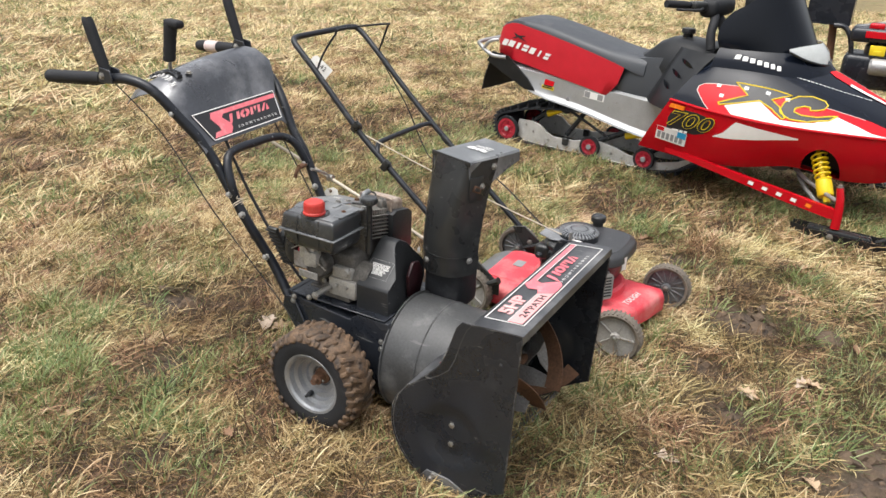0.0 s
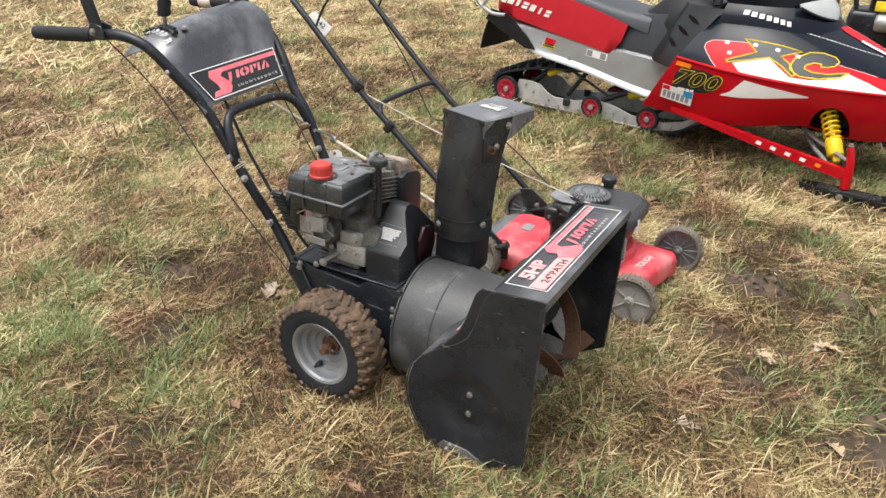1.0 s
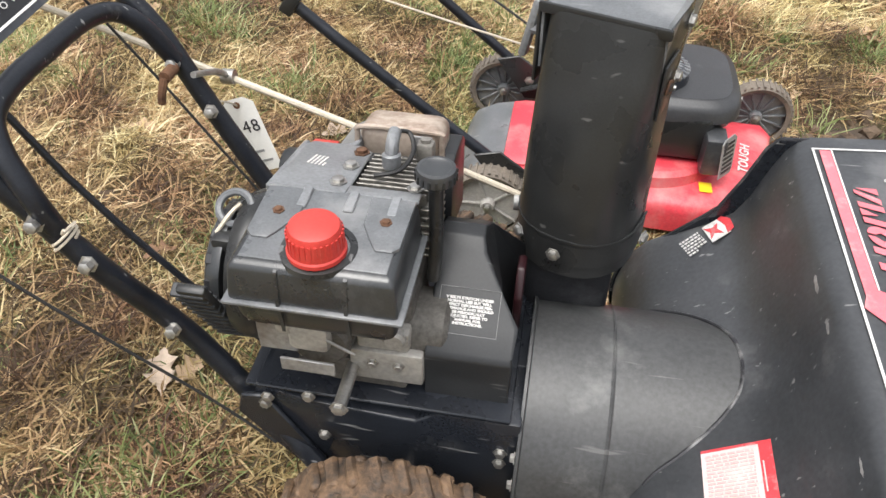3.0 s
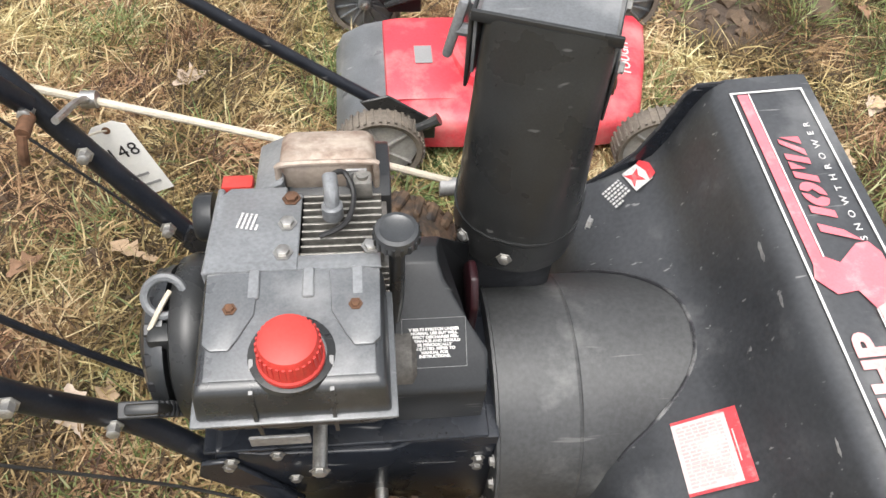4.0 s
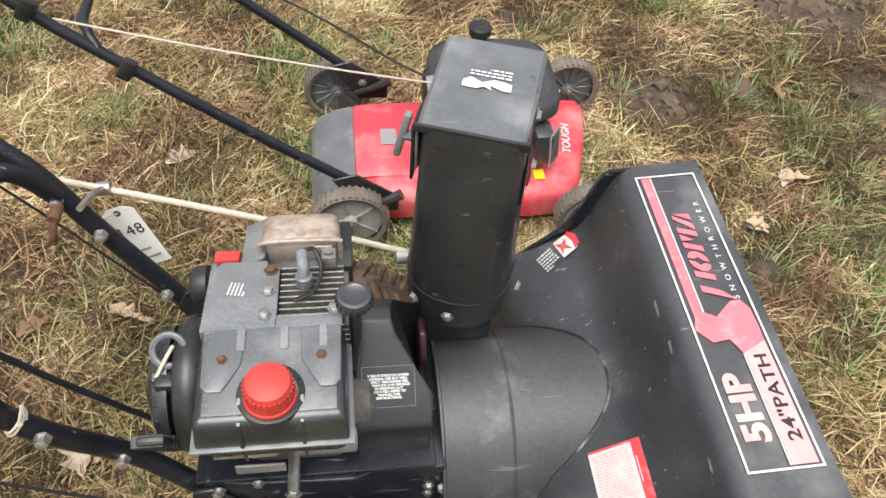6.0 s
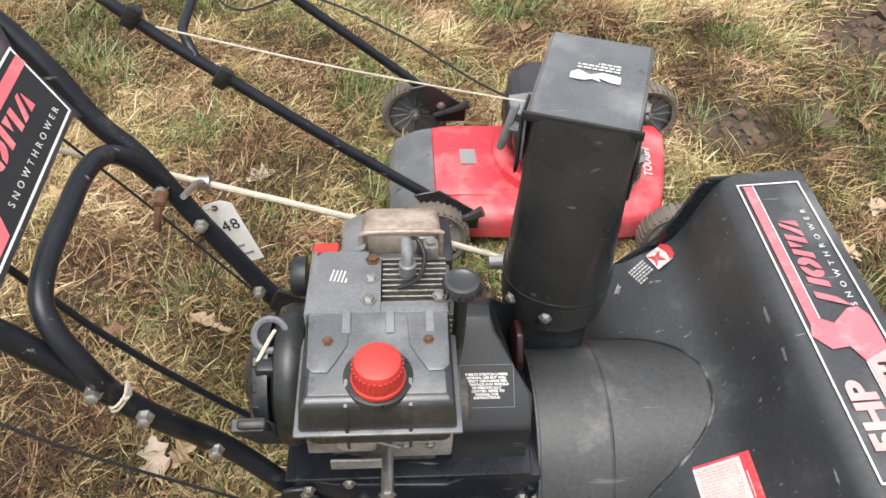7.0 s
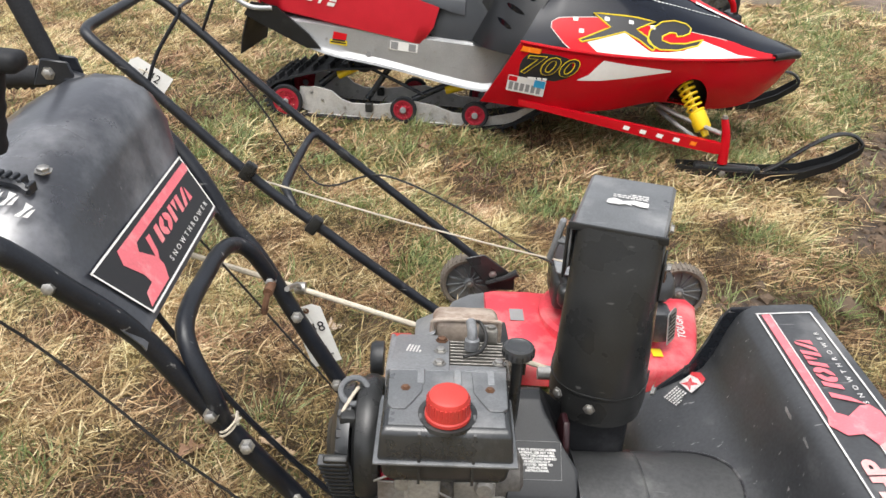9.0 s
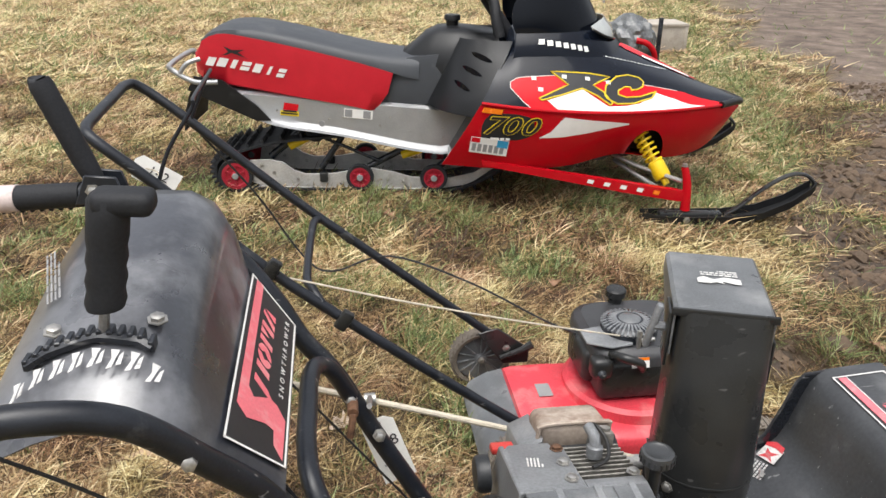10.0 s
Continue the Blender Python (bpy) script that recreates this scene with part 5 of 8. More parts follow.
# rods and the lot tag
part("chute_crank_rod", tube([(-2.03, 1.992, 0.668), (-1.828, 1.99, 0.606), (-1.478, 1.975, 0.500), (-1.217, 1.94, 0.432)], 0.0055, 8, 3), ROPE, blower, "pale weathered crank rod")
part("rod_guide", join(tube([(-1.715, 1.885, 0.63), (-1.712, 1.95, 0.60), (-1.711, 1.985, 0.572)], 0.005, 8, 3), cyl((-1.711, 1.985, 0.572), 0.012, 0.02, "x", 12)), STEEL, blower)
part("worm_gear", join(cyl((-1.21, 1.938, 0.425), 0.014, 0.06, "x", 14), box((-1.19, 1.93, 0.40), (0.03, 0.02, 0.06), 0.004)), SCUFFED, blower)
part("shift_rod", tube([(-1.95, 1.66, 0.90), (-1.80, 1.665, 0.60), (-1.62, 1.67, 0.36), (-1.54, 1.67, 0.30)], 0.005, 8, 3), BLACK_TUBE, blower)
TAG_AT = (-1.679, 1.961, 0.474)
tagm = plane_frame(TAG_AT, (0.34, -0.14, -0.93), (0.92, 0.06, 0.33))
tag = thing("lot_tag", Matrix.Translation(TAG_AT), "white card lot tag tied to the snow blower handle", "tag")
part("card", flat([[(-0.060, -0.030), (0.060, -0.030), (0.060, 0.030), (-0.060, 0.030), (-0.071, 0.015), (-0.071, -0.015)]], tagm, 0.0008, 0), PAPER, tag)
part("lettering", letters("148", 0.030, tagm @ Matrix.Translation((-0.020, 0, 0)) @ Matrix.Rotation(math.pi / 2, 4, "Z"), 1.1, thick=0.0002), DECAL_BLACK, tag)
part("printed_text", flat([rect(0.022, -0.018, 0.026, 0.012), rect(0.040, -0.006, 0.044, 0.020)], tagm, 0.0004, 0.0012), DECAL_GREY, tag)
part("eyelet", flat([[(-0.060 + 0.006 * math.cos(a), 0.006 * math.sin(a)) for a in [k * math.pi / 5 for k in range(10)]]], tagm, 0.0006, 0.001), RUST, tag)
part("string", tube([(-1.699, 1.968, 0.530), (-1.700, 1.945, 0.550), (-1.708, 1.921, 0.566)], 0.0015, 6, 3), ROPE, tag)


# ---- the push mower ----
mower = thing("push_mower", Matrix.Translation((-1.0, 2.6, 0)), "red push lawn mower with a black engine and black tube handle", "lawn mower")


def deck_ring(k, z):
    """The deck's outline drawn in by k metres."""
    pts = [(-1.305 + k, 2.415 + k), (-1.27 + k, 2.39 + k), (-0.86 - k, 2.375 + k), (-0.765 - k, 2.385 + k), (-0.725 - k, 2.425 + k), (-0.672 - k, 2.60), (-0.645 - k, 2.725 - k), (-0.66 - k, 2.762 - k), (-0.78 - k, 2.770 - k), (-1.27 + k, 2.765 - k), (-1.305 + k, 2.735 - k)]
    return [(x, y, z) for x, y in pts]


deck = part("deck", loft([deck_ring(0.0, 0.042), deck_ring(0.0, 0.088), deck_ring(0.004, 0.104), deck_ring(0.014, 0.116), deck_ring(0.04, 0.124), deck_ring(0.08, 0.128)]), MOWER_RED, mower, "faded red steel mower deck", 50)
part("deck_ridge", loft([[(-1.302, y, 0.118), (-1.298, y, 0.134 + r), (-1.27, y, 0.140 + r), (-1.16, y, 0.140 + r), (-1.10, y, 0.124)] for y, r in ((2.452, -0.012), (2.47, 0.0), (2.60, 0.004), (2.70, 0.002), (2.73, -0.008))], False, False), MOWER_RED, deck)
part("deck_ring", lathe([(0.185, 0.122), (0.180, 0.150), (0.168, 0.160), (0.05, 0.162)], "z", (-0.965, 2.605, 0), 40), MOWER_RED, deck)
part("label", flat([rect(-0.03, -0.02, 0.03, 0.02)], plane_frame((-1.212, 2.580, 0.1445), (0, -1, 0), (1, 0, 0))), DECAL_GREY, deck, "worn grey label")
part("label", flat([rect(-0.014, -0.018, 0.014, 0.018)], plane_frame((-0.835, 2.440, 0.1275), (1, 0, 0), (0, 1, 0))), DECAL_YELLOW, deck, "yellow label")
part("lettering", letters("TOUGH", 0.032, plane_frame((-0.735, 2.575, 0.1265), (0.15, 1, 0), (-1, 0.1, 0.10)), 1.05, 0.1, bold=0.0008), WHITE_WORN, deck)
part("rear_flap", loft([[(-1.30, y, 0.122), (-1.345, y, 0.112), (-1.395, y, 0.085), (-1.415, y, 0.045), (-1.41, y, 0.04), (-1.385, y, 0.08), (-1.34, y, 0.104), (-1.30, y, 0.112)] for y in (2.415, 2.42, 2.73, 2.735)]), PLASTIC_WORN_SKYLIT, mower, "dark grey rubber rear flap")


def mower_wheel(x, y, label, spin, r=0.092):
    m = thing("wheel", Matrix.Translation((x, y, r - 0.004)), "", "", authored=Matrix())
    INV[m.name] = Matrix()
    part("tyre", lathe([(r - 0.016, -0.02), (r - 0.005, -0.024), (r, -0.016), (r + 0.001, 0), (r, 0.016), (r - 0.005, 0.024), (r - 0.016, 0.02)], "y", (0, 0, 0), 40), GREY_TYRE, m)
    tr = [box((0, 0, 0), (0.006, 0.044, 0.004), 0, 1) for i in range(36)]
    for i, b in enumerate(tr):
        b.transform(Matrix.Rotation(2 * math.pi * i / 36, 4, "Y") @ Matrix.Translation((0, 0, r + 0.001)))
    part("tread", join(*tr), GREY_TYRE, m)
    mm = GREY_WHEEL if "grey" in label else PLASTIC_WORN_SKYLIT
    disc = part("disc", join(lathe([(0, -0.008), (r - 0.014, -0.006), (r - 0.014, 0.006), (0, 0.008)], "y", (0, 0, 0), 36), lathe([(0, -0.024), (0.014, -0.024), (0.018, -0.016), (0.018, 0.016), (0.014, 0.022), (0, 0.022)], "y", (0, 0, 0), 20)), mm, m, label)
    for i in range(5 if "grey" in label else 14):
        b = box((0, 0, r * 0.52), (0.005, 0.026, r * 0.66), 0.001, 1)
        b.transform(Matrix.Rotation(spin + 2 * math.pi * i / (5 if "grey" in label else 14), 4, "Y"))
        part("spoke", b, mm, disc)
    part("axle_bolt", bolt((0, -0.024, 0), (0, -1, 0), 0.008), STEEL, disc)
    m.parent = mower
    m.location = m.location - mower.location
    return m


mower_wheel(-0.712, 2.335, "dirty grey plastic wheel disc", 0.3)
mower_wheel(-1.318, 2.350, "dirty grey plastic wheel disc", 0.9)
mower_wheel(-0.668, 2.848, "black spoked wheel disc", 0.1)
mower_wheel(-1.340, 2.862, "black spoked wheel disc", 0.5)
# engine
part("engine_block", join(box((-0.965, 2.60, 0.225), (0.25, 0.24, 0.12), 0.02, 3), box((-1.075, 2.62, 0.235), (0.09, 0.16, 0.10), 0.02, 3)), PLASTIC, mower, "black four-stroke engine")


def cowl_ring(k, z):
    pts = []
    for i in range(28):
        a = 2 * math.pi * i / 28
        ca, sa = math.cos(a), math.sin(a)
        pts.append((-0.945 + (0.165 - k) * math.copysign(abs(ca) ** 0.48, ca), 2.635 + (0.155 - k) * math.copysign(abs(sa) ** 0.48, sa), z))
    return pts


part("engine_cowl", loft([cowl_ring(0.012, 0.245), cowl_ring(0.008, 0.262), cowl_ring(0.0, 0.266), cowl_ring(0.002, 0.290), cowl_ring(0.010, 0.304), cowl_ring(0.024, 0.309), cowl_ring(0.026, 0.313), cowl_ring(0.05, 0.314)]), COWL, mower, "charcoal plastic engine cowl", 55)
part("shroud", loft([cowl_ring(0.045, 0.165), cowl_ring(0.030, 0.20), cowl_ring(0.016, 0.246)]), PLASTIC, mower, "black lower engine shroud", 55)
fan = part("fan_screen", lathe([(0.0, 0.352), (0.035, 0.351), (0.062, 0.346), (0.075, 0.335), (0.078, 0.312)], "z", (-0.982, 2.595, 0), 36), BLACK, mower, "black finned fan screen")
for i in range(32):
    a = 2 * math.pi * i / 32
    b = box((0.056, 0, 0.343), (0.044, 0.0055, 0.009), 0.001, 1, (0, 18, 0))
    b.transform(Matrix.Translation((-0.982, 2.595, 0)) @ Matrix.Rotation(a, 4, "Z"))
    part("fan_rib", b, GREY_SHEET, fan)
part("fan_disc", lathe([(0, 0.357), (0.022, 0.356), (0.030, 0.352), (0.030, 0.348)], "z", (-0.982, 2.595, 0), 24), PLASTIC_WORN_SKYLIT, fan)
part("fuel_cap", lathe([(0.0, 0.358), (0.026, 0.357), (0.030, 0.352), (0.030, 0.334), (0.022, 0.332), (0.020, 0.30)], "z", (-0.963, 2.762, 0), 24), PLASTIC, mower)
part("air_filter", box((-1.085, 2.50, 0.265), (0.06, 0.05, 0.06), 0.016, 3), PLASTIC, mower)
part("primer_bulb", lathe([(0, -0.014), (0.009, -0.011), (0.013, 0.0), (0, 0.0)], "y", (-1.09, 2.475, 0.255), 14), BLACK, mower)
part("label", flat([rect(-0.024, -0.014, 0.024, 0.014)], plane_frame((-0.99, 2.472, 0.288), (1, 0, 0), (0, 0.35, 1))), WHITE, mower, "white engine label")
part("warning_band", flat([rect(-0.024, 0.006, 0.024, 0.014)], plane_frame((-0.99, 2.472, 0.288), (1, 0, 0), (0, 0.35, 1)), 0.0006, 0.0022), AMBER, mower)
muf = part("muffler", box((-0.835, 2.475, 0.205), (0.05, 0.07, 0.095), 0.012, 2), BLACK_DUSTY, mower, "dark boxed muffler with a bright louvred guard")
LOUV = plane_frame((-0.806, 2.455, 0.205), (0.62, 0.78, 0.0), (-0.10, 0.08, 1))
part("louvre_plate", flat([[(-0.026, -0.046), (0.020, -0.046), (0.026, -0.034), (0.030, 0.040), (0.018, 0.052), (-0.018, 0.050), (-0.026, 0.040)]], LOUV, 0.002, 0.0), ALU, muf, "bright louvred guard plate")
for i in range(7):
    part("louvre_slot", flat([rect(-0.018, -0.036 + 0.0115 * i, 0.020, -0.0305 + 0.0115 * i, 0.0)], LOUV, 0.0012, 0.002), DECAL_BLACK, muf)
part("label", flat([rect(-0.012, -0.026, 0.012, 0.026)], plane_frame((-0.785, 2.572, 0.262), (0.35, 0.94, 0), (0, 0, 1)), 0.001, 0.002), WHITE, mower, "white engine label")
part("intake_hose", tube([(-1.06, 2.50, 0.30), (-1.04, 2.455, 0.315), (-1.00, 2.45, 0.30), (-0.985, 2.47, 0.27)], 0.012, 10, 4), PLASTIC, mower)
part("cable_clamp", join(box((-0.985, 2.51, 0.325), (0.012, 0.012, 0.075), 0.003), cyl((-0.965, 2.515, 0.33), 0.006, 0.05, "x", 10)), STEEL, mower)
part("engine_bracket", prism([(-1.12, 2.53), (-1.06, 2.50), (-1.0, 2.51), (-0.985, 2.56), (-1.03, 2.62), (-1.12, 2.60)], "z", 0.316, 0.322, 0.002, 1), GREY_SHEET, mower)
# handle
NEARP = [(-1.255, 2.385, 0.135), (-1.50, 2.392, 0.312), (-1.774, 2.405, 0.520), (-1.913, 2.412, 0.632), (-2.13, 2.425, 0.835), (-2.235, 2.435, 0.925), (-2.262, 2.47, 0.943)]
FARP = [(-1.265, 2.825, 0.145), (-1.50, 2.836, 0.332), (-1.812, 2.852, 0.578), (-1.96, 2.866, 0.70), (-2.14, 2.885, 0.855), (-2.245, 2.897, 0.935), (-2.272, 2.86, 0.948)]
part("handle", tube(NEARP + [(-2.268, 2.56, 0.946), (-2.272, 2.76, 0.948)] + FARP[::-1], 0.0125, 12, 5), BLACK_TUBE, mower, "black painted folding tube handle")
part("cross_bar", tube([(-1.80, 2.405, 0.545), (-1.822, 2.44, 0.568), (-1.835, 2.50, 0.572), (-1.828, 2.78, 0.578), (-1.815, 2.84, 0.575), (-1.80, 2.85, 0.566)], 0.0105, 10, 5), BLACK_TUBE, mower)
part("bail", tube([(-2.125, 2.438, 0.835), (-2.10, 2.448, 0.90), (-2.045, 2.46, 0.985), (-2.045, 2.50, 1.0), (-2.06, 2.84, 0.985), (-2.075, 2.872, 0.965), (-2.13, 2.882, 0.845)], 0.0045, 8, 4), BLACK_TUBE, mower, "thin black bail wire")
for p in ((-1.905, 2.413, 0.632), (-1.752, 2.404, 0.500)):
    part("handle_knob", join(box((p[0], p[1] - 0.012, p[2] + 0.006), (0.03, 0.02, 0.05), 0.006, 2, (0, 35, 0)), cyl((p[0], p[1], p[2]), 0.016, 0.024, "y", 12)), PLASTIC, mower)
part("handle_knob", box((-1.735, 2.848, 0.515), (0.045, 0.03, 0.022), 0.007, 2, (0, 40, 0)), PLASTIC, mower)
for y, s in ((2.385, -1), (2.826, 1)):
    br = part("handle_bracket", prism([(-1.36, 0.20), (-1.30, 0.215), (-1.20, 0.14), (-1.20, 0.09), (-1.28, 0.09)], "y", y - 0.018, y - 0.012, 0.002, 1), PLASTIC, mower)
    part("height_lever", tube([(-1.29, y - 0.03, 0.12), (-1.23, y - 0.035, 0.145), (-1.195, y - 0.035, 0.165)], [0.008, 0.010, 0.014], 8, 3), PLASTIC, mower)
    part("bolt", bolt((-1.27, y - 0.018, 0.145), (0, -1, 0), 0.009), STEEL, br)
part("starter_rope", tube([(-1.87, 2.419, 0.606), (-1.60, 2.452, 0.512), (-1.30, 2.495, 0.415), (-1.03, 2.535, 0.335)], 0.0025, 6, 4), ROPE, mower, "pale starter rope")
part("control_cable", tube([(-2.13, 2.88, 0.842), (-1.98, 2.885, 0.64), (-1.86, 2.87, 0.45), (-1.78, 2.84, 0.415), (-1.62, 2.83, 0.46), (-1.40, 2.76, 0.40), (-1.18, 2.68, 0.30), (-1.06, 2.63, 0.27)], 0.003, 6, 5), CABLE, mower)
tm = plane_frame((-2.135, 2.475, 0.835), (0.75, 0.1, -0.55), (0.5, 0.35, 0.78))
tag2 = thing("lot_tag", Matrix.Translation((-2.135, 2.475, 0.835)), "white card lot tag tied to the mower handle", "tag")
part("card", flat([[(-0.045, -0.026), (0.045, -0.026), (0.045, 0.026), (-0.045, 0.026), (-0.056, 0.012), (-0.056, -0.012)]], tm, 0.0008, 0), PAPER, tag2)
part("lettering", letters("142", 0.028, tm @ Matrix.Translation((0.0, 0.004, 0)), 1.1), DECAL_BLACK, tag2)
part("string", tube([(-2.125, 2.44, 0.84), (-2.13, 2.455, 0.852), (-2.155, 2.468, 0.856)], 0.0015, 6, 3), ROPE, tag2)


# ---- the snowmobile: x ahead, y to its left, z up from its own ground point ----
sled = thing("snowmobile", pose(-0.975, 4.70, 0, 0, 0, -7.1), "red, black and silver snowmobile parked on the grass", "snowmobile", authored=Matrix())


def curve1(xs, vs, x):
    """Smooth value at x through (xs, vs)."""
    if x <= xs[0]:
        return vs[0]
    if x >= xs[-1]:
        return vs[-1]
    i = max(k for k in range(len(xs)) if xs[k] <= x)
    i = min(i, len(xs) - 2)
    u = (x - xs[i]) / (xs[i + 1] - xs[i])
    d = [(vs[min(k + 1, len(vs) - 1)] - vs[max(k - 1, 0)]) / (xs[min(k + 1, len(xs) - 1)] - xs[max(k - 1, 0)]) for k in (i, i + 1)]
    h = xs[i + 1] - xs[i]
    return (2 * u ** 3 - 3 * u ** 2 + 1) * vs[i] + (u ** 3 - 2 * u ** 2 + u) * h * d[0] + (-2 * u ** 3 + 3 * u ** 2) * vs[i + 1] + (u ** 3 - u ** 2) * h * d[1]


CXS = [-0.14, 0.10, 0.35, 0.60, 0.85, 1.05, 1.19, 1.262]
BELT_Y = [0.470, 0.490, 0.485, 0.445, 0.360, 0.250, 0.135, 0.045]
BELT_Z = [0.545, 0.530, 0.512, 0.503, 0.497, 0.489, 0.478, 0.470]
SHO_Y = [0.345, 0.343, 0.326, 0.284, 0.215, 0.145, 0.075, 0.020]
SHO_Z = [0.745, 0.772, 0.758, 0.688, 0.600, 0.537, 0.503, 0.484]
TOP_Z = [0.815, 0.842, 0.832, 0.762, 0.658, 0.568, 0.518, 0.488]
LOW_Y = [0.400, 0.430, 0.400, 0.330, 0.265, 0.180, 0.090, 0.030]
LOW_Z = [0.235, 0.225, 0.235, 0.275, 0.240, 0.262, 0.352, 0.435]


def rake(p):
    """Leans the rear edge of the cowling forward towards the top."""
    k = max(0.0, min(1.0, (0.12 - p.x) / 0.26))
    p.x += k * (0.06 + 0.56 * (p.z - 0.53))
    return p


def hood_at(x, u, off=0.0, side=-1):
    """A point of the upper cowling: u 0 at the belt line, 0.55 at the shoulder, 1 on the ridge."""
    by, bz, sy_, sz, tz = (curve1(CXS, v, x) for v in (BELT_Y, BELT_Z, SHO_Y, SHO_Z, TOP_Z))
    p0, p1, p2 = Vector((by, bz)), Vector((sy_ + 0.035, sz + 0.018)), Vector((0, tz))
    q = p0 * (1 - u) ** 2 + p1 * 2 * u * (1 - u) + p2 * u * u
    q = q * 0.55 + (p0.lerp(Vector((sy_, sz)), u / 0.55) if u < 0.55 else Vector((sy_, sz)).lerp(p2, (u - 0.55) / 0.45)) * 0.45
    d = Vector((q.x, q.y - 0.30)).normalized() if q.x > 1e-4 else Vector((0, 1))
    return rake(Vector((x, side * (q.x + d.x * off), q.y + d.y * off)))


def pan_at(x, v, off=0.0, side=-1):
    """A point of the lower cowling: v 0 at the belt line, 1 at the bottom edge."""
    by, bz, ly, lz = (curve1(CXS, w, x) for w in (BELT_Y, BELT_Z, LOW_Y, LOW_Z))
    bulge = 0.018 * math.sin(math.pi * v)
    return rake(Vector((x, side * (by + (ly - by) * v + bulge + off), bz - 0.006 + (lz - bz + 0.006) * v)))


XS = [-0.14 + 1.402 * i / 36 for i in range(37)]
us = [i / 14 for i in range(15)]
part("hood", sheet([[hood_at(x, u) for u in us] + [hood_at(x, u, 0, 1) for u in us[-2::-1]] for x in XS], 0.004), SLED_BLACK, sled, "gloss black upper cowling with racing graphics", 50)
def pan_side(side):
    """The lower cowling of one side, with the opening for the shock absorber cut out."""
    bm = loft([[pan_at(-0.14 + 1.402 * i / 84, 1 - k / 20, 0.004, side) for k in range(21)] for i in range(85)], False, False)
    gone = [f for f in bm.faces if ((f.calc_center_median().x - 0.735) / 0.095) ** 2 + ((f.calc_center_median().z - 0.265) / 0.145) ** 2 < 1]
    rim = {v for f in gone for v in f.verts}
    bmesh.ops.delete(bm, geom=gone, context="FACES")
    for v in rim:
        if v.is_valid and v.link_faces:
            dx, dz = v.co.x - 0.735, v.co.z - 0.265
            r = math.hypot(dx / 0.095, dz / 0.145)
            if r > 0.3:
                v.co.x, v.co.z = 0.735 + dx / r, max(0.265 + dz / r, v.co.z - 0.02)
    bmesh.ops.recalc_face_normals(bm, faces=bm.faces)
    bmesh.ops.solidify(bm, geom=bm.faces[:], thickness=0.005)
    return bm


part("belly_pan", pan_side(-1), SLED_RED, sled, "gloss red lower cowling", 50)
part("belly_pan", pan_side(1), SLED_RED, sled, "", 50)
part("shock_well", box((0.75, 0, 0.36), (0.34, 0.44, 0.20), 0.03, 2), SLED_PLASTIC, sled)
part("pan_floor", sheet([[pan_at(x, 1), Vector((x, 0, pan_at(x, 1).z - 0.03)), pan_at(x, 1, 0, 1)] for x in XS], 0.004), SLED_RED, sled, "", 50)
part("cowl_trim", tube([hood_at(x, 0.0, 0.006) for x in XS[::3]], 0.008, 8, 3), SLED_RED, sled)
part("nose_bumper", tube([hood_at(1.12, 0.0, 0.008), hood_at(1.22, 0.0, 0.012), Vector((1.285, 0, 0.468)), hood_at(1.22, 0.0, 0.012, 1), hood_at(1.12, 0.0, 0.008, 1)], 0.017, 10, 5), SLED_PLASTIC, sled)
wall = prism([(-0.38, 0.26), (-0.45, 0.53), (-0.32, 0.71), (0, 0.78), (0.32, 0.71), (0.45, 0.53), (0.38, 0.26)], "x", -0.125, -0.11)
wall.transform(Matrix(((1, 0, 0.56, 0.06 - 0.56 * 0.53), (0, 1, 0, 0), (0, 0, 1, 0), (0, 0, 0, 1))))
part("firewall", wall, SLED_BLACK, sled)


def skin(at, cells, off=0.004):
    """Film on the cowling: bands given as (x, low, high) rows."""
    rows = []
    for x, lo, hi in cells:
        rows.append([at(x, lo + (hi - lo) * k / 4, off) for k in range(5)])
    return sheet(rows, 0.0006)


def stroke(at, pts, w, off=0.006):
    """A line of film of the given width (in u) along (x, u) points."""
    line = spline([(p[0], p[1], 0) for p in pts], 5)
    rows = []
    for i, p in enumerate(line):
        a, b = line[max(0, i - 1)], line[min(len(line) - 1, i + 1)]
        d = (b - a)
        n = Vector((-d.y * 0.30, d.x / 0.30, 0))
        n = n.normalized() if n.length > 1e-9 else Vector((0, 1, 0))
        ww = w if not isinstance(w, (list, tuple)) else w[0] + (w[-1] - w[0]) * i / (len(line) - 1)
        n = Vector((n.x * ww * 0.30, n.y * ww, 0))
        rows.append([at(p.x + n.x * s, max(-0.02, min(1.5, p.y + n.y * s)), off) for s in (-1, 0, 1)])
    return sheet(rows, 0.0006)


# hood graphics
def hood_low(x, u, off=0.0, side=-1):
    return hood_at(x, u * 0.64, off, side)


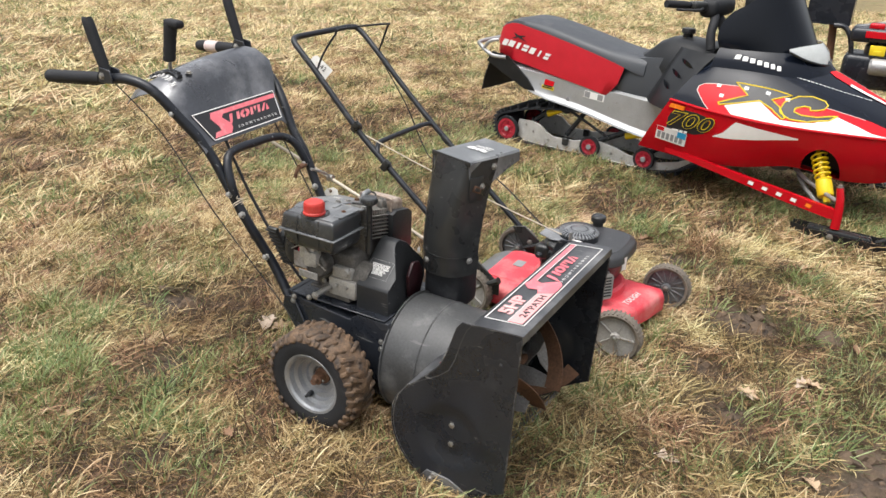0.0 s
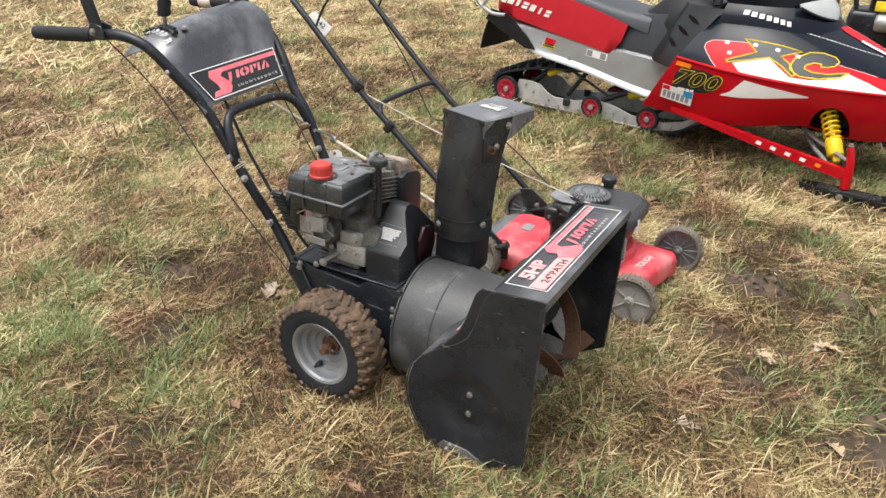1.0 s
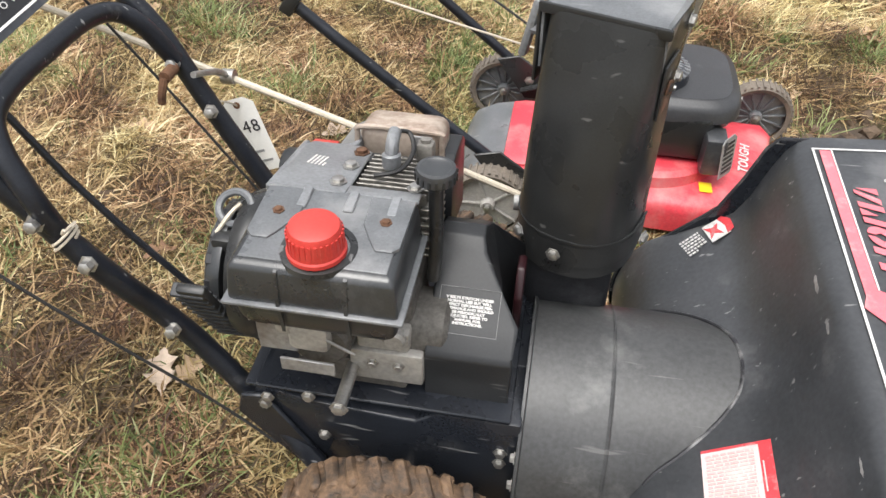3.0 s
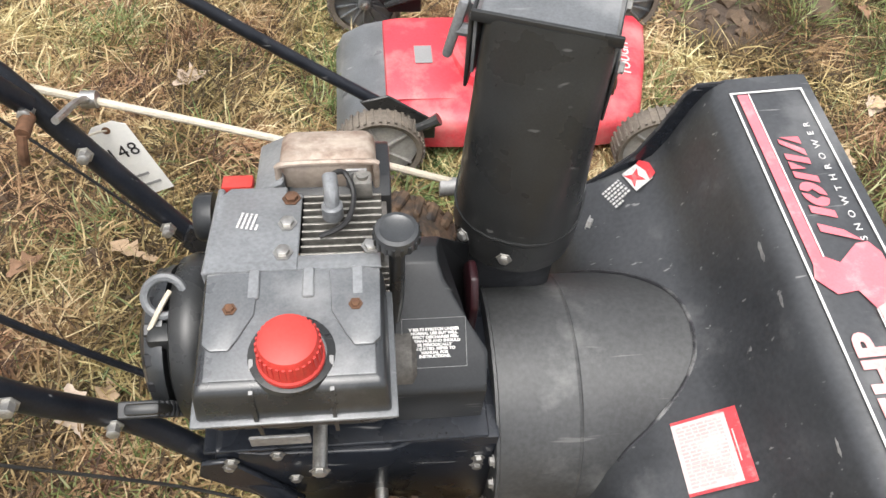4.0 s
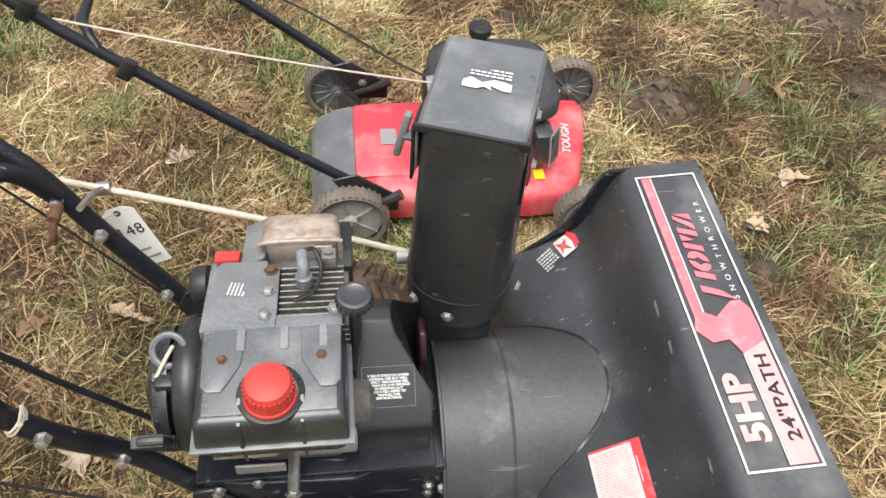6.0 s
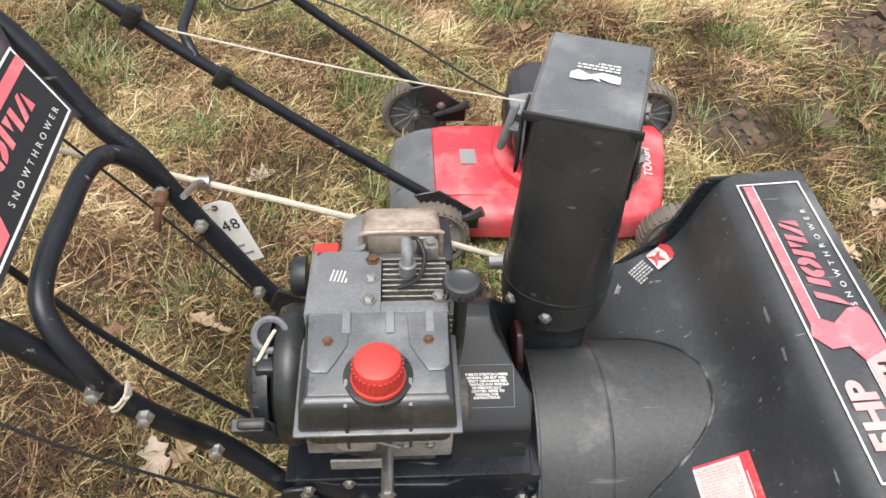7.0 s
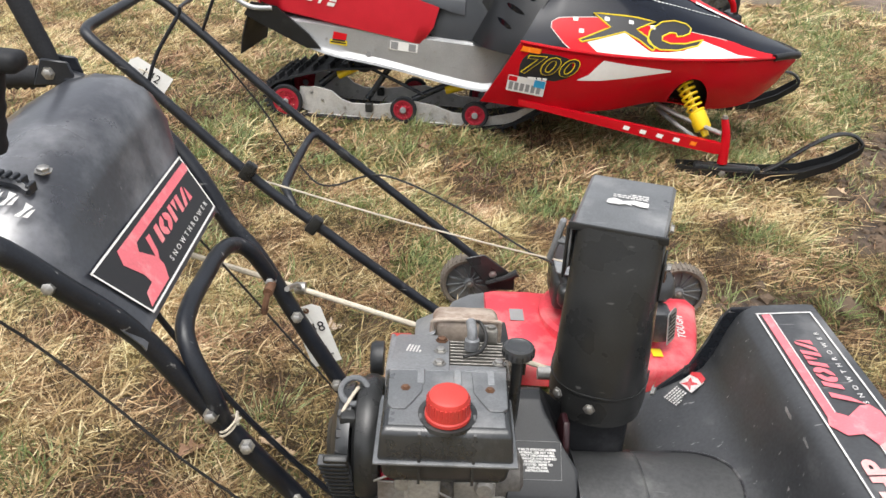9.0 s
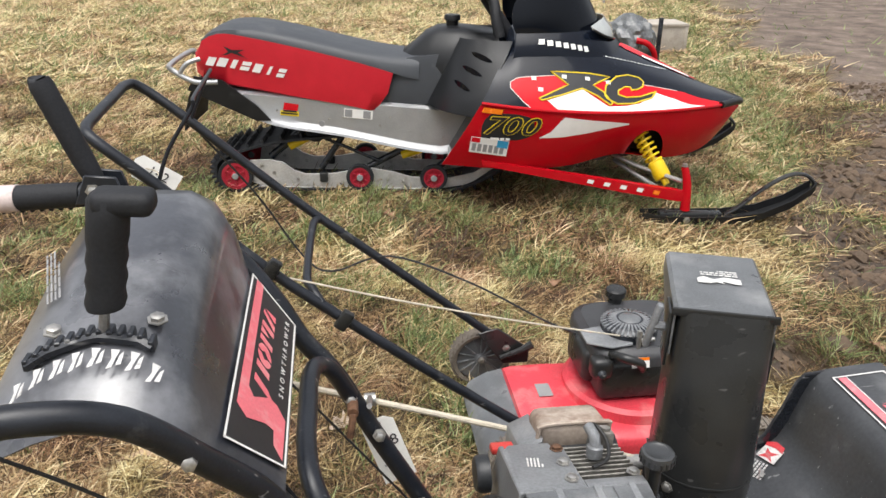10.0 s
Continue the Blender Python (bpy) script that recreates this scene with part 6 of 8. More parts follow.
def patch(at, outline, off):
    """Film cut to an outline in (x, u), laid over the cowling."""
    line = []
    for i, p in enumerate(outline):
        q = outline[(i + 1) % len(outline)]
        k = max(1, int(max(abs(q[0] - p[0]) / 0.03, abs(q[1] - p[1]) / 0.08)))
        line += [(p[0] + (q[0] - p[0]) * t / k, p[1] + (q[1] - p[1]) * t / k) for t in range(k)]
    bm = bmesh.new()
    vs = [bm.verts.new((x, u, 0)) for x, u in line]
    bmesh.ops.triangle_fill(bm, use_beauty=True, edges=[bm.edges.new((vs[i - 1], vs[i])) for i in range(len(vs))])
    bmesh.ops.subdivide_edges(bm, edges=bm.edges[:], cuts=2, use_grid_fill=True)
    bmesh.ops.triangulate(bm, faces=bm.faces[:])
    for v in bm.verts:
        v.co = at(v.co.x, v.co.y, off)
    bmesh.ops.recalc_face_normals(bm, faces=bm.faces)
    return bm


def outline_film(at, outline, w, off, closed=True):
    """A narrow raised band of film round an outline."""
    pts = []
    for i, p in enumerate(outline if closed else outline[:-1]):
        q = outline[(i + 1) % len(outline)]
        pts += [at(p[0] + (q[0] - p[0]) * t / 3, p[1] + (q[1] - p[1]) * t / 3, off) for t in range(3)]
    return tube(pts, w, 6, 1, closed)


BLOB = [(0.16, 0.0), (0.15, 0.025), (0.096, 0.136), (0.017, 0.274), (0.009, 0.358), (0.054, 0.414), (0.179, 0.453), (0.254, 0.48), (0.382, 0.487), (0.482, 0.485), (0.574, 0.542), (0.669, 0.552), (0.703, 0.56), (0.809, 0.577), (0.91, 0.578), (1.02, 0.42), (1.12, 0.25), (1.2, 0.1), (1.2, 0.0), (0.9, 0.0), (0.5, 0.0)]
FLASH = [(0.226, 0.136), (0.311, 0.233), (0.391, 0.326), (0.513, 0.103), (0.597, 0.118), (0.666, 0.168), (0.759, 0.426), (0.853, 0.318), (0.931, 0.161), (1.03, 0.07), (1.08, 0.012), (0.937, 0.012), (0.564, 0.03), (0.273, 0.031)]
MARK_X = [(0.245, 0.531), (0.334, 0.542), (0.432, 0.567), (0.527, 0.571), (0.442, 0.396), (0.491, 0.313), (0.533, 0.15), (0.521, 0.126), (0.459, 0.249), (0.39, 0.332), (0.292, 0.219), (0.202, 0.131), (0.189, 0.154), (0.256, 0.257), (0.325, 0.366)]
MARK_C = [(0.496, 0.264), (0.504, 0.417), (0.558, 0.598), (0.618, 0.682), (0.676, 0.684), (0.698, 0.616), (0.688, 0.501), (0.661, 0.433), (0.631, 0.402), (0.626, 0.456), (0.598, 0.446), (0.563, 0.364), (0.562, 0.298), (0.602, 0.263), (0.673, 0.297), (0.758, 0.44), (0.729, 0.29), (0.639, 0.164), (0.556, 0.146), (0.506, 0.22)]
part("graphic", patch(hood_low, BLOB, 0.003), DECAL_RED, sled, "red flash graphic")
part("graphic", outline_film(hood_low, BLOB[:15], 0.0019, 0.0022, False), WHITE, sled, "white outline")
part("graphic", patch(hood_low, FLASH, 0.0042), WHITE, sled, "white flash graphic")
for mark in (MARK_X, MARK_C):
    part("graphic", patch(hood_low, mark, 0.0054), DECAL_BLACK, sled, "black letter-like graphic with a yellow outline")
    part("graphic", outline_film(hood_low, mark, 0.0036, 0.0052), DECAL_YELLOW, sled)
for x, u in ((0.155, 0.42), (0.185, 0.27), (0.295, 0.47), (0.405, 0.48), (0.505, 0.47)):
    part("graphic", stroke(hood_low, [(x, u), (x + 0.022, u)], 0.026, 0.0078), WHITE, sled)
STRIPE = [(0.403, 0.895), (0.509, 0.949), (0.624, 1.016), (0.746, 1.117), (0.865, 1.285)]
for i in range(24):
    xa, xb = 0.403 + 0.462 * i / 24, 0.403 + 0.462 * (i + 0.66) / 24
    part("pin_stripe", stroke(hood_low, [(x, curve1([s[0] for s in STRIPE], [s[1] for s in STRIPE], x)) for x in (xa, xb)], 0.008, 0.004), WHITE, sled)
part("hood_vent", patch(hood_low, [(0.446, 0.994), (0.455, 1.127), (0.493, 1.24), (0.54, 1.251), (0.565, 1.184), (0.547, 1.057), (0.507, 0.962), (0.468, 0.947)], 0.004), SMOKE, sled, "dark hood vent")
far_side = lambda x, u, o: hood_at(x, u, o, 1)
part("graphic", skin(far_side, [(0.52, 0.86, 0.98), (0.62, 0.70, 0.99), (0.78, 0.55, 0.98), (0.92, 0.50, 0.94), (1.06, 0.50, 0.80)], 0.004), DECAL_RED, sled, "red flash graphic")
part("graphic", stroke(far_side, [(0.55, 0.96), (0.75, 0.97), (0.95, 0.92)], 0.012, 0.0055), WHITE, sled)
near_top = lambda x, u, o: hood_at(x, u, o, -1)
part("graphic", skin(near_top, [(0.58, 0.955, 0.999), (0.66, 0.885, 0.999), (0.80, 0.87, 0.999), (0.95, 0.90, 0.999), (1.04, 0.965, 0.999)], 0.004), DECAL_RED, sled, "red flash graphic")
part("graphic", stroke(near_top, [(0.74, 0.885), (0.86, 0.90), (1.0, 0.945)], 0.022, 0.0055), WHITE, sled)
# belly graphics
part("graphic", skin(pan_at, [(-0.075, 0.20, 0.30), (-0.055, 0.10, 0.48), (-0.01, 0.08, 0.50), (0.10, 0.07, 0.48), (0.15, 0.10, 0.42), (0.172, 0.18, 0.34)], 0.006), DECAL_BLACK, sled, "black rounded badge")
bad = plane_frame(pan_at(0.052, 0.262, 0.018), (1, 0.0, -0.03), (0, -0.12, 1))
part("lettering", letters("700", 0.120, bad, 1.05, 0.35, 0.001, bold=0.0035, stretch=1.35), DECAL_YELLOW, sled, "yellow outlined numerals")
part("lettering", letters("700", 0.120, bad @ Matrix.Translation((0, 0, 0.002)), 1.05, 0.35, 0.001, bold=0.0006, stretch=1.35), DECAL_BLACK, sled)
part("printed_text", bars(0.20, 0.014, 1, bad @ Matrix.Translation((0.02, -0.06, 0)), random.Random(8), 0.8), WHITE, sled)
part("graphic", skin(pan_at, [(0.20, 0.42, 0.43), (0.25, 0.32, 0.42), (0.29, 0.14, 0.41), (0.31, 0.06, 0.405), (0.42, 0.10, 0.355), (0.52, 0.145, 0.30), (0.62, 0.20, 0.23)], 0.0055), WHITE, sled, "white flash graphic")
part("marker_lamp", loft([[pan_at(x, v, o) for v in (0.015, 0.03, 0.075, 0.09)] for x, o in ((-0.112, 0.004), (-0.108, 0.016), (0.0, 0.016), (0.004, 0.004))], False, False), AMBER, sled, "amber side marker lamp")
pl = plane_frame(pan_at(-0.01, 0.60, 0.018), (1, 0.02, -0.13), (0.1, -0.20, 0.97))
part("registration_sticker", flat([rect(-0.088, -0.04, 0.088, 0.04)], pl), WHITE, sled, "white registration sticker")
for i in range(6):
    part("number_bar", flat([rect(-0.078 + 0.026 * i, -0.03, -0.060 + 0.026 * i, 0.008)], pl, 0.0006, 0.003), DECAL_GREY, sled)
part("sticker_patch", flat([rect(0.035, 0.002, 0.085, 0.038)], pl, 0.0006, 0.0032), DECAL_BLUE, sled)
part("sticker_patch", flat([rect(-0.085, 0.014, -0.045, 0.038)], pl, 0.0006, 0.0032), DECAL_RED, sled)
# windscreen and headlight


def fairing(a, s, off=0.0):
    """The body round the windscreen: a -1 to 1 from side to side, s 0 at the glass, 1 down on the cowling."""
    e = abs(a)
    top = Vector((0.53 - 0.44 * e ** 2.2, 0.290 * math.sin(a * math.pi / 2), 0.842 - 0.012 * e))
    x = top.x + 0.10 * (1 - e) + 0.02 - 0.12 * e ** 6
    want = abs(top.y) + 0.055
    lo, hi = 0.3, 1.0
    for _ in range(18):
        mid = (lo + hi) / 2
        lo, hi = (mid, hi) if abs(hood_at(x, mid).y) > want else (lo, mid)
    low = hood_at(x, lo, -0.002, 1 if a > 0 else -1)
    if e < 0.35:
        low = low.lerp(hood_at(x, 1.0, -0.002), 1 - e / 0.35) if e < 1e-6 else Vector((low.x, top.y * 1.22, low.z))
    out = Vector((top.x - 0.05, top.y, 0)).normalized() if e < 0.98 else Vector((0.15, math.copysign(1, a), 0))
    return top.lerp(low, s) + out * (0.012 * math.sin(math.pi * s) + off) + Vector((0, 0, off * 0.7))


wrows, skirt = [], []
for i in range(33):
    a = -1 + 2 * i / 32
    e = abs(a)
    bx, by, bz = 0.53 - 0.44 * e ** 2.2, 0.290 * math.sin(a * math.pi / 2) / math.sin(math.pi / 2), 0.838 - 0.012 * e
    h = 0.38 * (1 - 0.50 * e ** 2.4)
    row = []
    for k in range(9):
        s = k / 8
        round_off = 0.035 * e ** 4 * (1 - (2 * s - 1) ** 2)
        row.append((bx - (0.54 * (1 - e ** 2) - 0.12 * e ** 2) * h * s - round_off, by * (1 - 0.16 * s * s), bz + h * s))
    wrows.append(row)
    skirt.append([fairing(a, k / 6) for k in range(7)])
part("windscreen", sheet(wrows, 0.004), SMOKE, sled, "dark tinted windscreen", 60)
part("windscreen_cowl", sheet(skirt, 0.004), SLED_BLACK, sled, "", 60)
LIGHT_TOP = [(0.440, 0.245, 0.862), (0.475, 0.19, 0.872), (0.515, 0.11, 0.879), (0.540, 0.03, 0.882)]
LIGHT_MID = [(0.446, 0.250, 0.854), (0.505, 0.195, 0.842), (0.560, 0.115, 0.836), (0.583, 0.03, 0.834)]
LIGHT_LOW = [(0.448, 0.252, 0.847), (0.515, 0.200, 0.812), (0.575, 0.120, 0.788), (0.600, 0.03, 0.776)]
lamp = part("headlight", sheet([[(x, -y, z) for x, y, z in row] + [(x, y, z) for x, y, z in row[::-1]] for row in (LIGHT_TOP, LIGHT_MID, LIGHT_LOW)], 0.004), LENS, sled, "clear headlight lens", 60)
part("rim", tube([(x, -y, z) for x, y, z in LIGHT_LOW] + [(x, y, z) for x, y, z in LIGHT_LOW[::-1]], 0.006, 8, 3), PLASTIC, lamp)
for i in range(7):
    a = -0.885 + 0.041 * i
    part("graphic", skin(fairing, [(a + d, 0.24 + 0.055 * i, 0.46 + 0.055 * i) for d in (0, 0.014, 0.028)], 0.003), WHITE, sled, "white maker's bar")
# seat
SXS = [-1.435, -1.40, -1.30, -1.15, -0.95, -0.74, -0.55, -0.43, -0.36]
S_TOP = [0.69, 0.770, 0.825, 0.832, 0.798, 0.752, 0.715, 0.702, 0.70]
S_BASE = [0.625, 0.590, 0.556, 0.532, 0.496, 0.462, 0.432, 0.45, 0.50]
S_HALF = [0.13, 0.168, 0.192, 0.204, 0.210, 0.212, 0.208, 0.200, 0.19]
S_LINE = [0.680, 0.752, 0.796, 0.780, 0.742, 0.695, 0.645, 0.606, 0.59]


def seat_row(x, part_of):
    t, b, h, l = (curve1(SXS, v, x) for v in (S_TOP, S_BASE, S_HALF, S_LINE))
    if part_of == "side":
        k = max(0.0, (x + 0.66) / 0.20) ** 1.5
        return [(x - 0.12 * k, -h + 0.02, b), (x - 0.10 * k, -h - 0.004, b + 0.012), (x - 0.03 * k, -h - 0.008, (b + l) / 2), (x, -h - 0.001, l)]
    return [(x, s * q[0], q[1]) for s, qs in ((-1, ((h - 0.001, l), (h - 0.006, l + (t - l) * 0.5), (h - 0.03, t - 0.016), (h * 0.55, t - 0.002))), (1, ((h * 0.55, t - 0.002), (h - 0.03, t - 0.016), (h - 0.006, l + (t - l) * 0.5), (h - 0.001, l)))) for q in qs]


sx_list = [-1.435 + 1.075 * i / 26 for i in range(27)]
part("seat_top", loft([seat_row(x, "top") for x in sx_list], True, True), SEAT_BLACK, sled, "charcoal vinyl seat top", 60)
side = part("seat_side", sheet([seat_row(x, "side") for x in sx_list if x < -0.455], 0.006), SEAT_RED, sled, "red vinyl seat side", 60)
part("seat_side", sheet([[(p[0], -p[1], p[2]) for p in seat_row(x, "side")] for x in sx_list if x < -0.455], 0.006), SEAT_RED, sled, "", 60)
part("seat_front", loft([[(x, -h, b), (x, -h - 0.005, (b + t) / 2), (x, -h * 0.9, t), (x, 0, t + 0.005), (x, h * 0.9, t), (x, h + 0.005, (b + t) / 2), (x, h, b)] for x, h, b, t in ((-0.58, 0.176, 0.50, 0.60), (-0.47, 0.184, 0.47, 0.615), (-0.42, 0.182, 0.47, 0.69), (-0.33, 0.18, 0.47, 0.70), (-0.20, 0.18, 0.48, 0.72), (-0.10, 0.18, 0.49, 0.74))], True, True), SEAT_BLACK, sled, "", 60)
part("seat_back", loft([[(-1.445, -0.12, 0.60), (-1.445, 0.12, 0.60), (-1.45, 0.10, 0.69), (-1.45, -0.10, 0.69)], [(-1.40, -0.175, 0.585), (-1.40, 0.175, 0.585), (-1.385, 0.17, 0.76), (-1.385, -0.17, 0.76)]]), SEAT_RED, sled, "", 60)
MARKS = [[slant(rect(-w, -0.021, w, -0.003)), slant(rect(-w, 0.003, w, 0.021))] if cut_ else [slant(rect(-w, -0.021, w, 0.021))] for w, cut_ in ((0.019, 0), (0.022, 0), (0.012, 0), (0.021, 1), (0.019, 0), (0.007, 0), (0.018, 1))]
for i in range(7):
    z0 = -1.350 + 0.056 * i
    l = curve1(SXS, S_LINE, z0)
    b = curve1(SXS, S_BASE, z0)
    zc = b + (l - b) * 0.46
    part("graphic", flat(MARKS[i], plane_frame((z0, -curve1(SXS, S_HALF, z0) - 0.0115, zc), (1, 0, -0.14), (0.1, 0, 1))), WHITE, side, "white maker's mark")
part("graphic", flat([[(-0.05, -0.02), (-0.02, -0.012), (0.0, 0.0), (0.06, -0.012), (0.08, -0.02), (0.03, 0.006), (0.06, 0.024), (-0.0, 0.014), (-0.04, 0.026), (-0.015, 0.002)]], plane_frame((-1.245, -0.2135, 0.712), (1, 0, -0.14), (0.1, 0, 1))), DECAL_BLACK, side, "black slashed emblem")
# tank and console
part("fuel_tank", loft([[(x, -h, b), (x, -h * 1.02, (b + t) / 2), (x, -h * 0.8, t - 0.025), (x, -h * 0.35, t), (x, h * 0.35, t), (x, h * 0.8, t - 0.025), (x, h * 1.02, (b + t) / 2), (x, h, b)] for x, h, b, t in
                        ((-0.44, 0.13, 0.52, 0.705), (-0.39, 0.145, 0.51, 0.738), (-0.33, 0.158, 0.50, 0.792), (-0.27, 0.172, 0.49, 0.82), (-0.18, 0.20, 0.48, 0.825), (-0.08, 0.235, 0.46, 0.815), (0.02, 0.26, 0.46, 0.80))], True, True), SLED_PLASTIC, sled, "charcoal fuel tank and knee pads", 60)
part("tank_cap", lathe([(0, 0.875), (0.036, 0.874), (0.040, 0.868), (0.040, 0.848), (0.030, 0.846), (0.030, 0.815)], "z", (-0.20, 0.0, 0), 20), SLED_PLASTIC, sled)
def knee(u, z):
    """The moulded cover between the tank and the rear edge of the cowling."""
    edge = -0.14 + 0.06 + 0.56 * (z - 0.53)
    ey = curve1([0.30, 0.46, 0.54, 0.62, 0.74, 0.81], [0.42, 0.455, 0.465, 0.425, 0.345, 0.24], z)
    k = (z - 0.475) / 0.315
    p, q = Vector((-0.33 + 0.15 * k, -0.150, z)), Vector((edge + 0.012, -ey + 0.012, z))
    w = p.lerp(q, u)
    return w + Vector((-0.034, -0.028, 0)) * math.sin(math.pi * u)


for s in (-1, 1):
    cover = sheet([[Vector((p.x, -s * p.y, p.z)) for p in (knee(u / 8, z) for u in range(9))] for z in (0.475, 0.52, 0.57, 0.62, 0.68, 0.74, 0.79)], 0.004)
    kc = part("knee_cover", cover, SLED_PLASTIC, sled, "moulded black knee cover with vent slots", 60)
    for z, u0, u1 in ((0.725, 0.50, 0.86), (0.665, 0.46, 0.82), (0.60, 0.44, 0.76)):
        rows = []
        for i in range(9):
            k = i / 8
            h = 0.014 * math.sin(math.pi * k) ** 0.6
            c = knee(u0 + (u1 - u0) * k, z - 0.03 * (k - 0.5))
            rows.append([Vector((c.x - 0.004, -s * c.y + s * 0.005, c.z + h * t)) for t in (-1, 0, 1)])
        part("vent_slot", sheet(rows, 0.003), SMOKE, kc)
# handlebar
part("steering_post", tube([(0.10, 0, 0.76), (0.0, 0, 0.90), (-0.06, 0, 0.985)], 0.03, 12, 3), RUBBER, sled)
hbar = part("handlebar", tube([(-0.20, -0.36, 1.035), (-0.12, -0.22, 1.025), (-0.06, -0.07, 0.995), (-0.06, 0.07, 0.995), (-0.12, 0.22, 1.025), (-0.20, 0.36, 1.035)], 0.018, 10, 5), BLACK, sled)
for s in (-1, 1):
    part("grip", tube([(-0.21, s * 0.385, 1.036), (-0.14, s * 0.26, 1.028)], 0.021, 12, 2), RUBBER, hbar)
    part("control_pod", box((-0.10, s * 0.20, 1.02), (0.07, 0.10, 0.055), 0.016, 3, (0, 0, s * 28)), PLASTIC, hbar)
    part("brake_lever", tube([(-0.07, s * 0.20, 1.015), (-0.06, s * 0.28, 1.01), (-0.15, s * 0.38, 1.01)], 0.007, 8, 4), PLASTIC, hbar)
part("bar_pad", box((-0.055, 0, 1.01), (0.11, 0.34, 0.10), 0.036, 3), RUBBER, sled)
part("mirror", box((0.10, 0.18, 1.03), (0.10, 0.10, 0.09), 0.02, 2), SLED_PLASTIC, sled)
part("hose", tube([(-0.05, -0.06, 1.0), (-0.01, -0.15, 0.95), (0.0, -0.20, 0.88), (0.02, -0.22, 0.80)], 0.026, 10, 4), RUBBER, sled)
# tunnel with running boards
def tunnel_side(s):
    bot = [(-1.30, 0.50), (-1.12, 0.405), (-0.76, 0.345), (-0.24, 0.255), (-0.10, 0.30)]
    rows = []
    for x in [-1.30 + 1.20 * i / 16 for i in range(17)]:
        zt = 0.522 - 0.085 * (x + 1.30) / 1.2
        zb = curve1([b[0] for b in bot], [b[1] for b in bot], x)
        out = max(0.0, min(1.0, (x + 1.16) / 0.14))
        rows.append([(x, s * 0.19, zt + 0.012), (x, s * 0.21, zt), (x, s * 0.212, zb + 0.012), (x, s * (0.216 + 0.006 * out), zb - 0.004), (x, s * (0.219 + 0.012 * out), zb - 0.012), (x, s * (0.221 + 0.014 * out), zb - 0.024)])
    return sheet(rows, 0.003)


tun = part("tunnel", tunnel_side(-1), ALU, sled, "bare aluminium tunnel side with running board", 30)
part("tunnel", tunnel_side(1), ALU, sled, "", 30)
part("tunnel_top", sheet([[(x, -0.19, 0.534 - 0.071 * (x + 1.3)), (x, 0, 0.538 - 0.071 * (x + 1.3)), (x, 0.19, 0.534 - 0.071 * (x + 1.3))] for x in (-1.40, -1.0, -0.6, -0.1)], 0.003), ALU, sled)
part("sticker", flat([rect(-0.045, -0.012, 0.045, 0.012)], plane_frame((-0.99, -0.2125, 0.425), (1, 0, -0.08), (0, 0, 1))), DECAL_YELLOW, tun)
part("sticker", flat([[(-0.035, -0.012), (0.035, -0.012), (0.04, 0.02), (-0.03, 0.024)]], plane_frame((-0.985, -0.2125, 0.452), (1, 0, -0.08), (0, 0, 1))), DECAL_RED, tun, "red and yellow sticker")
for rc in (rect(-0.04, -0.009, 0.04, -0.002), rect(-0.03, 0.002, 0.034, 0.010)):
    part("text_bar", flat([rc], plane_frame((-0.99, -0.2135, 0.430), (1, 0, -0.08), (0, 0, 1)), 0.0005, 0.0022), DECAL_BLACK, tun)
part("sticker", flat([rect(-0.07, -0.022, 0.07, 0.022)], plane_frame((-0.655, -0.2125, 0.425), (1, 0, -0.08), (0, 0, 1))), WHITE, tun, "white and grey sticker")
for rc in (rect(-0.066, -0.018, -0.03, 0.018), rect(0.024, -0.018, 0.06, 0.018)):
    part("text_bar", flat([rc], plane_frame((-0.655, -0.2125, 0.425), (1, 0, -0.08), (0, 0, 1)), 0.0006, 0.002), DECAL_GREY, tun)
for x, z in ((-0.85, 0.385), (-0.80, 0.40), (-0.73, 0.41), (-0.55, 0.37), (-0.50, 0.41), (-0.24, 0.40), (-0.24, 0.36), (-0.24, 0.31), (-1.05, 0.44), (-0.93, 0.49)):
    part("rivet", bolt((x, -0.2125, z), (0, -1, 0), 0.004, 0.003), STEEL, tun)
part("tunnel_plug", cyl((-0.835, -0.214, 0.375), 0.014, 0.006, "y", 14), DECAL_GREY, tun)
# tail: bumper, rear cap, snow flap
part("rear_cap", loft([[(-1.43, s_, 0.60), (-1.30, s_ * 1.02, 0.585), (-1.14, s_ * 1.03, 0.46), (-1.08, s_ * 1.03, 0.392), (-1.15, s_ * 1.03, 0.390), (-1.34, s_ * 1.02, 0.475), (-1.47, s_, 0.535)] for s_ in (-0.212, -0.224)]), SLED_PLASTIC, sled, "black plastic rear tunnel cap")
part("rear_cap", loft([[(-1.43, s_, 0.60), (-1.30, s_ * 1.02, 0.585), (-1.14, s_ * 1.03, 0.46), (-1.08, s_ * 1.03, 0.392), (-1.15, s_ * 1.03, 0.390), (-1.34, s_ * 1.02, 0.475), (-1.47, s_, 0.535)] for s_ in (0.212, 0.224)]), SLED_PLASTIC, sled)
part("rear_bumper", tube([(-1.32, -0.225, 0.575), (-1.43, -0.225, 0.575), (-1.53, -0.215, 0.625), (-1.55, -0.18, 0.648), (-1.555, 0.18, 0.648), (-1.53, 0.215, 0.625), (-1.43, 0.225, 0.575), (-1.32, 0.225, 0.575)], 0.013, 10, 5), ALU, sled, "bare aluminium rear grab bar")
part("bumper_arm", tube([(-1.50, -0.222, 0.61), (-1.46, -0.224, 0.66), (-1.40, -0.20, 0.68)], 0.011, 8, 4), ALU, sled)
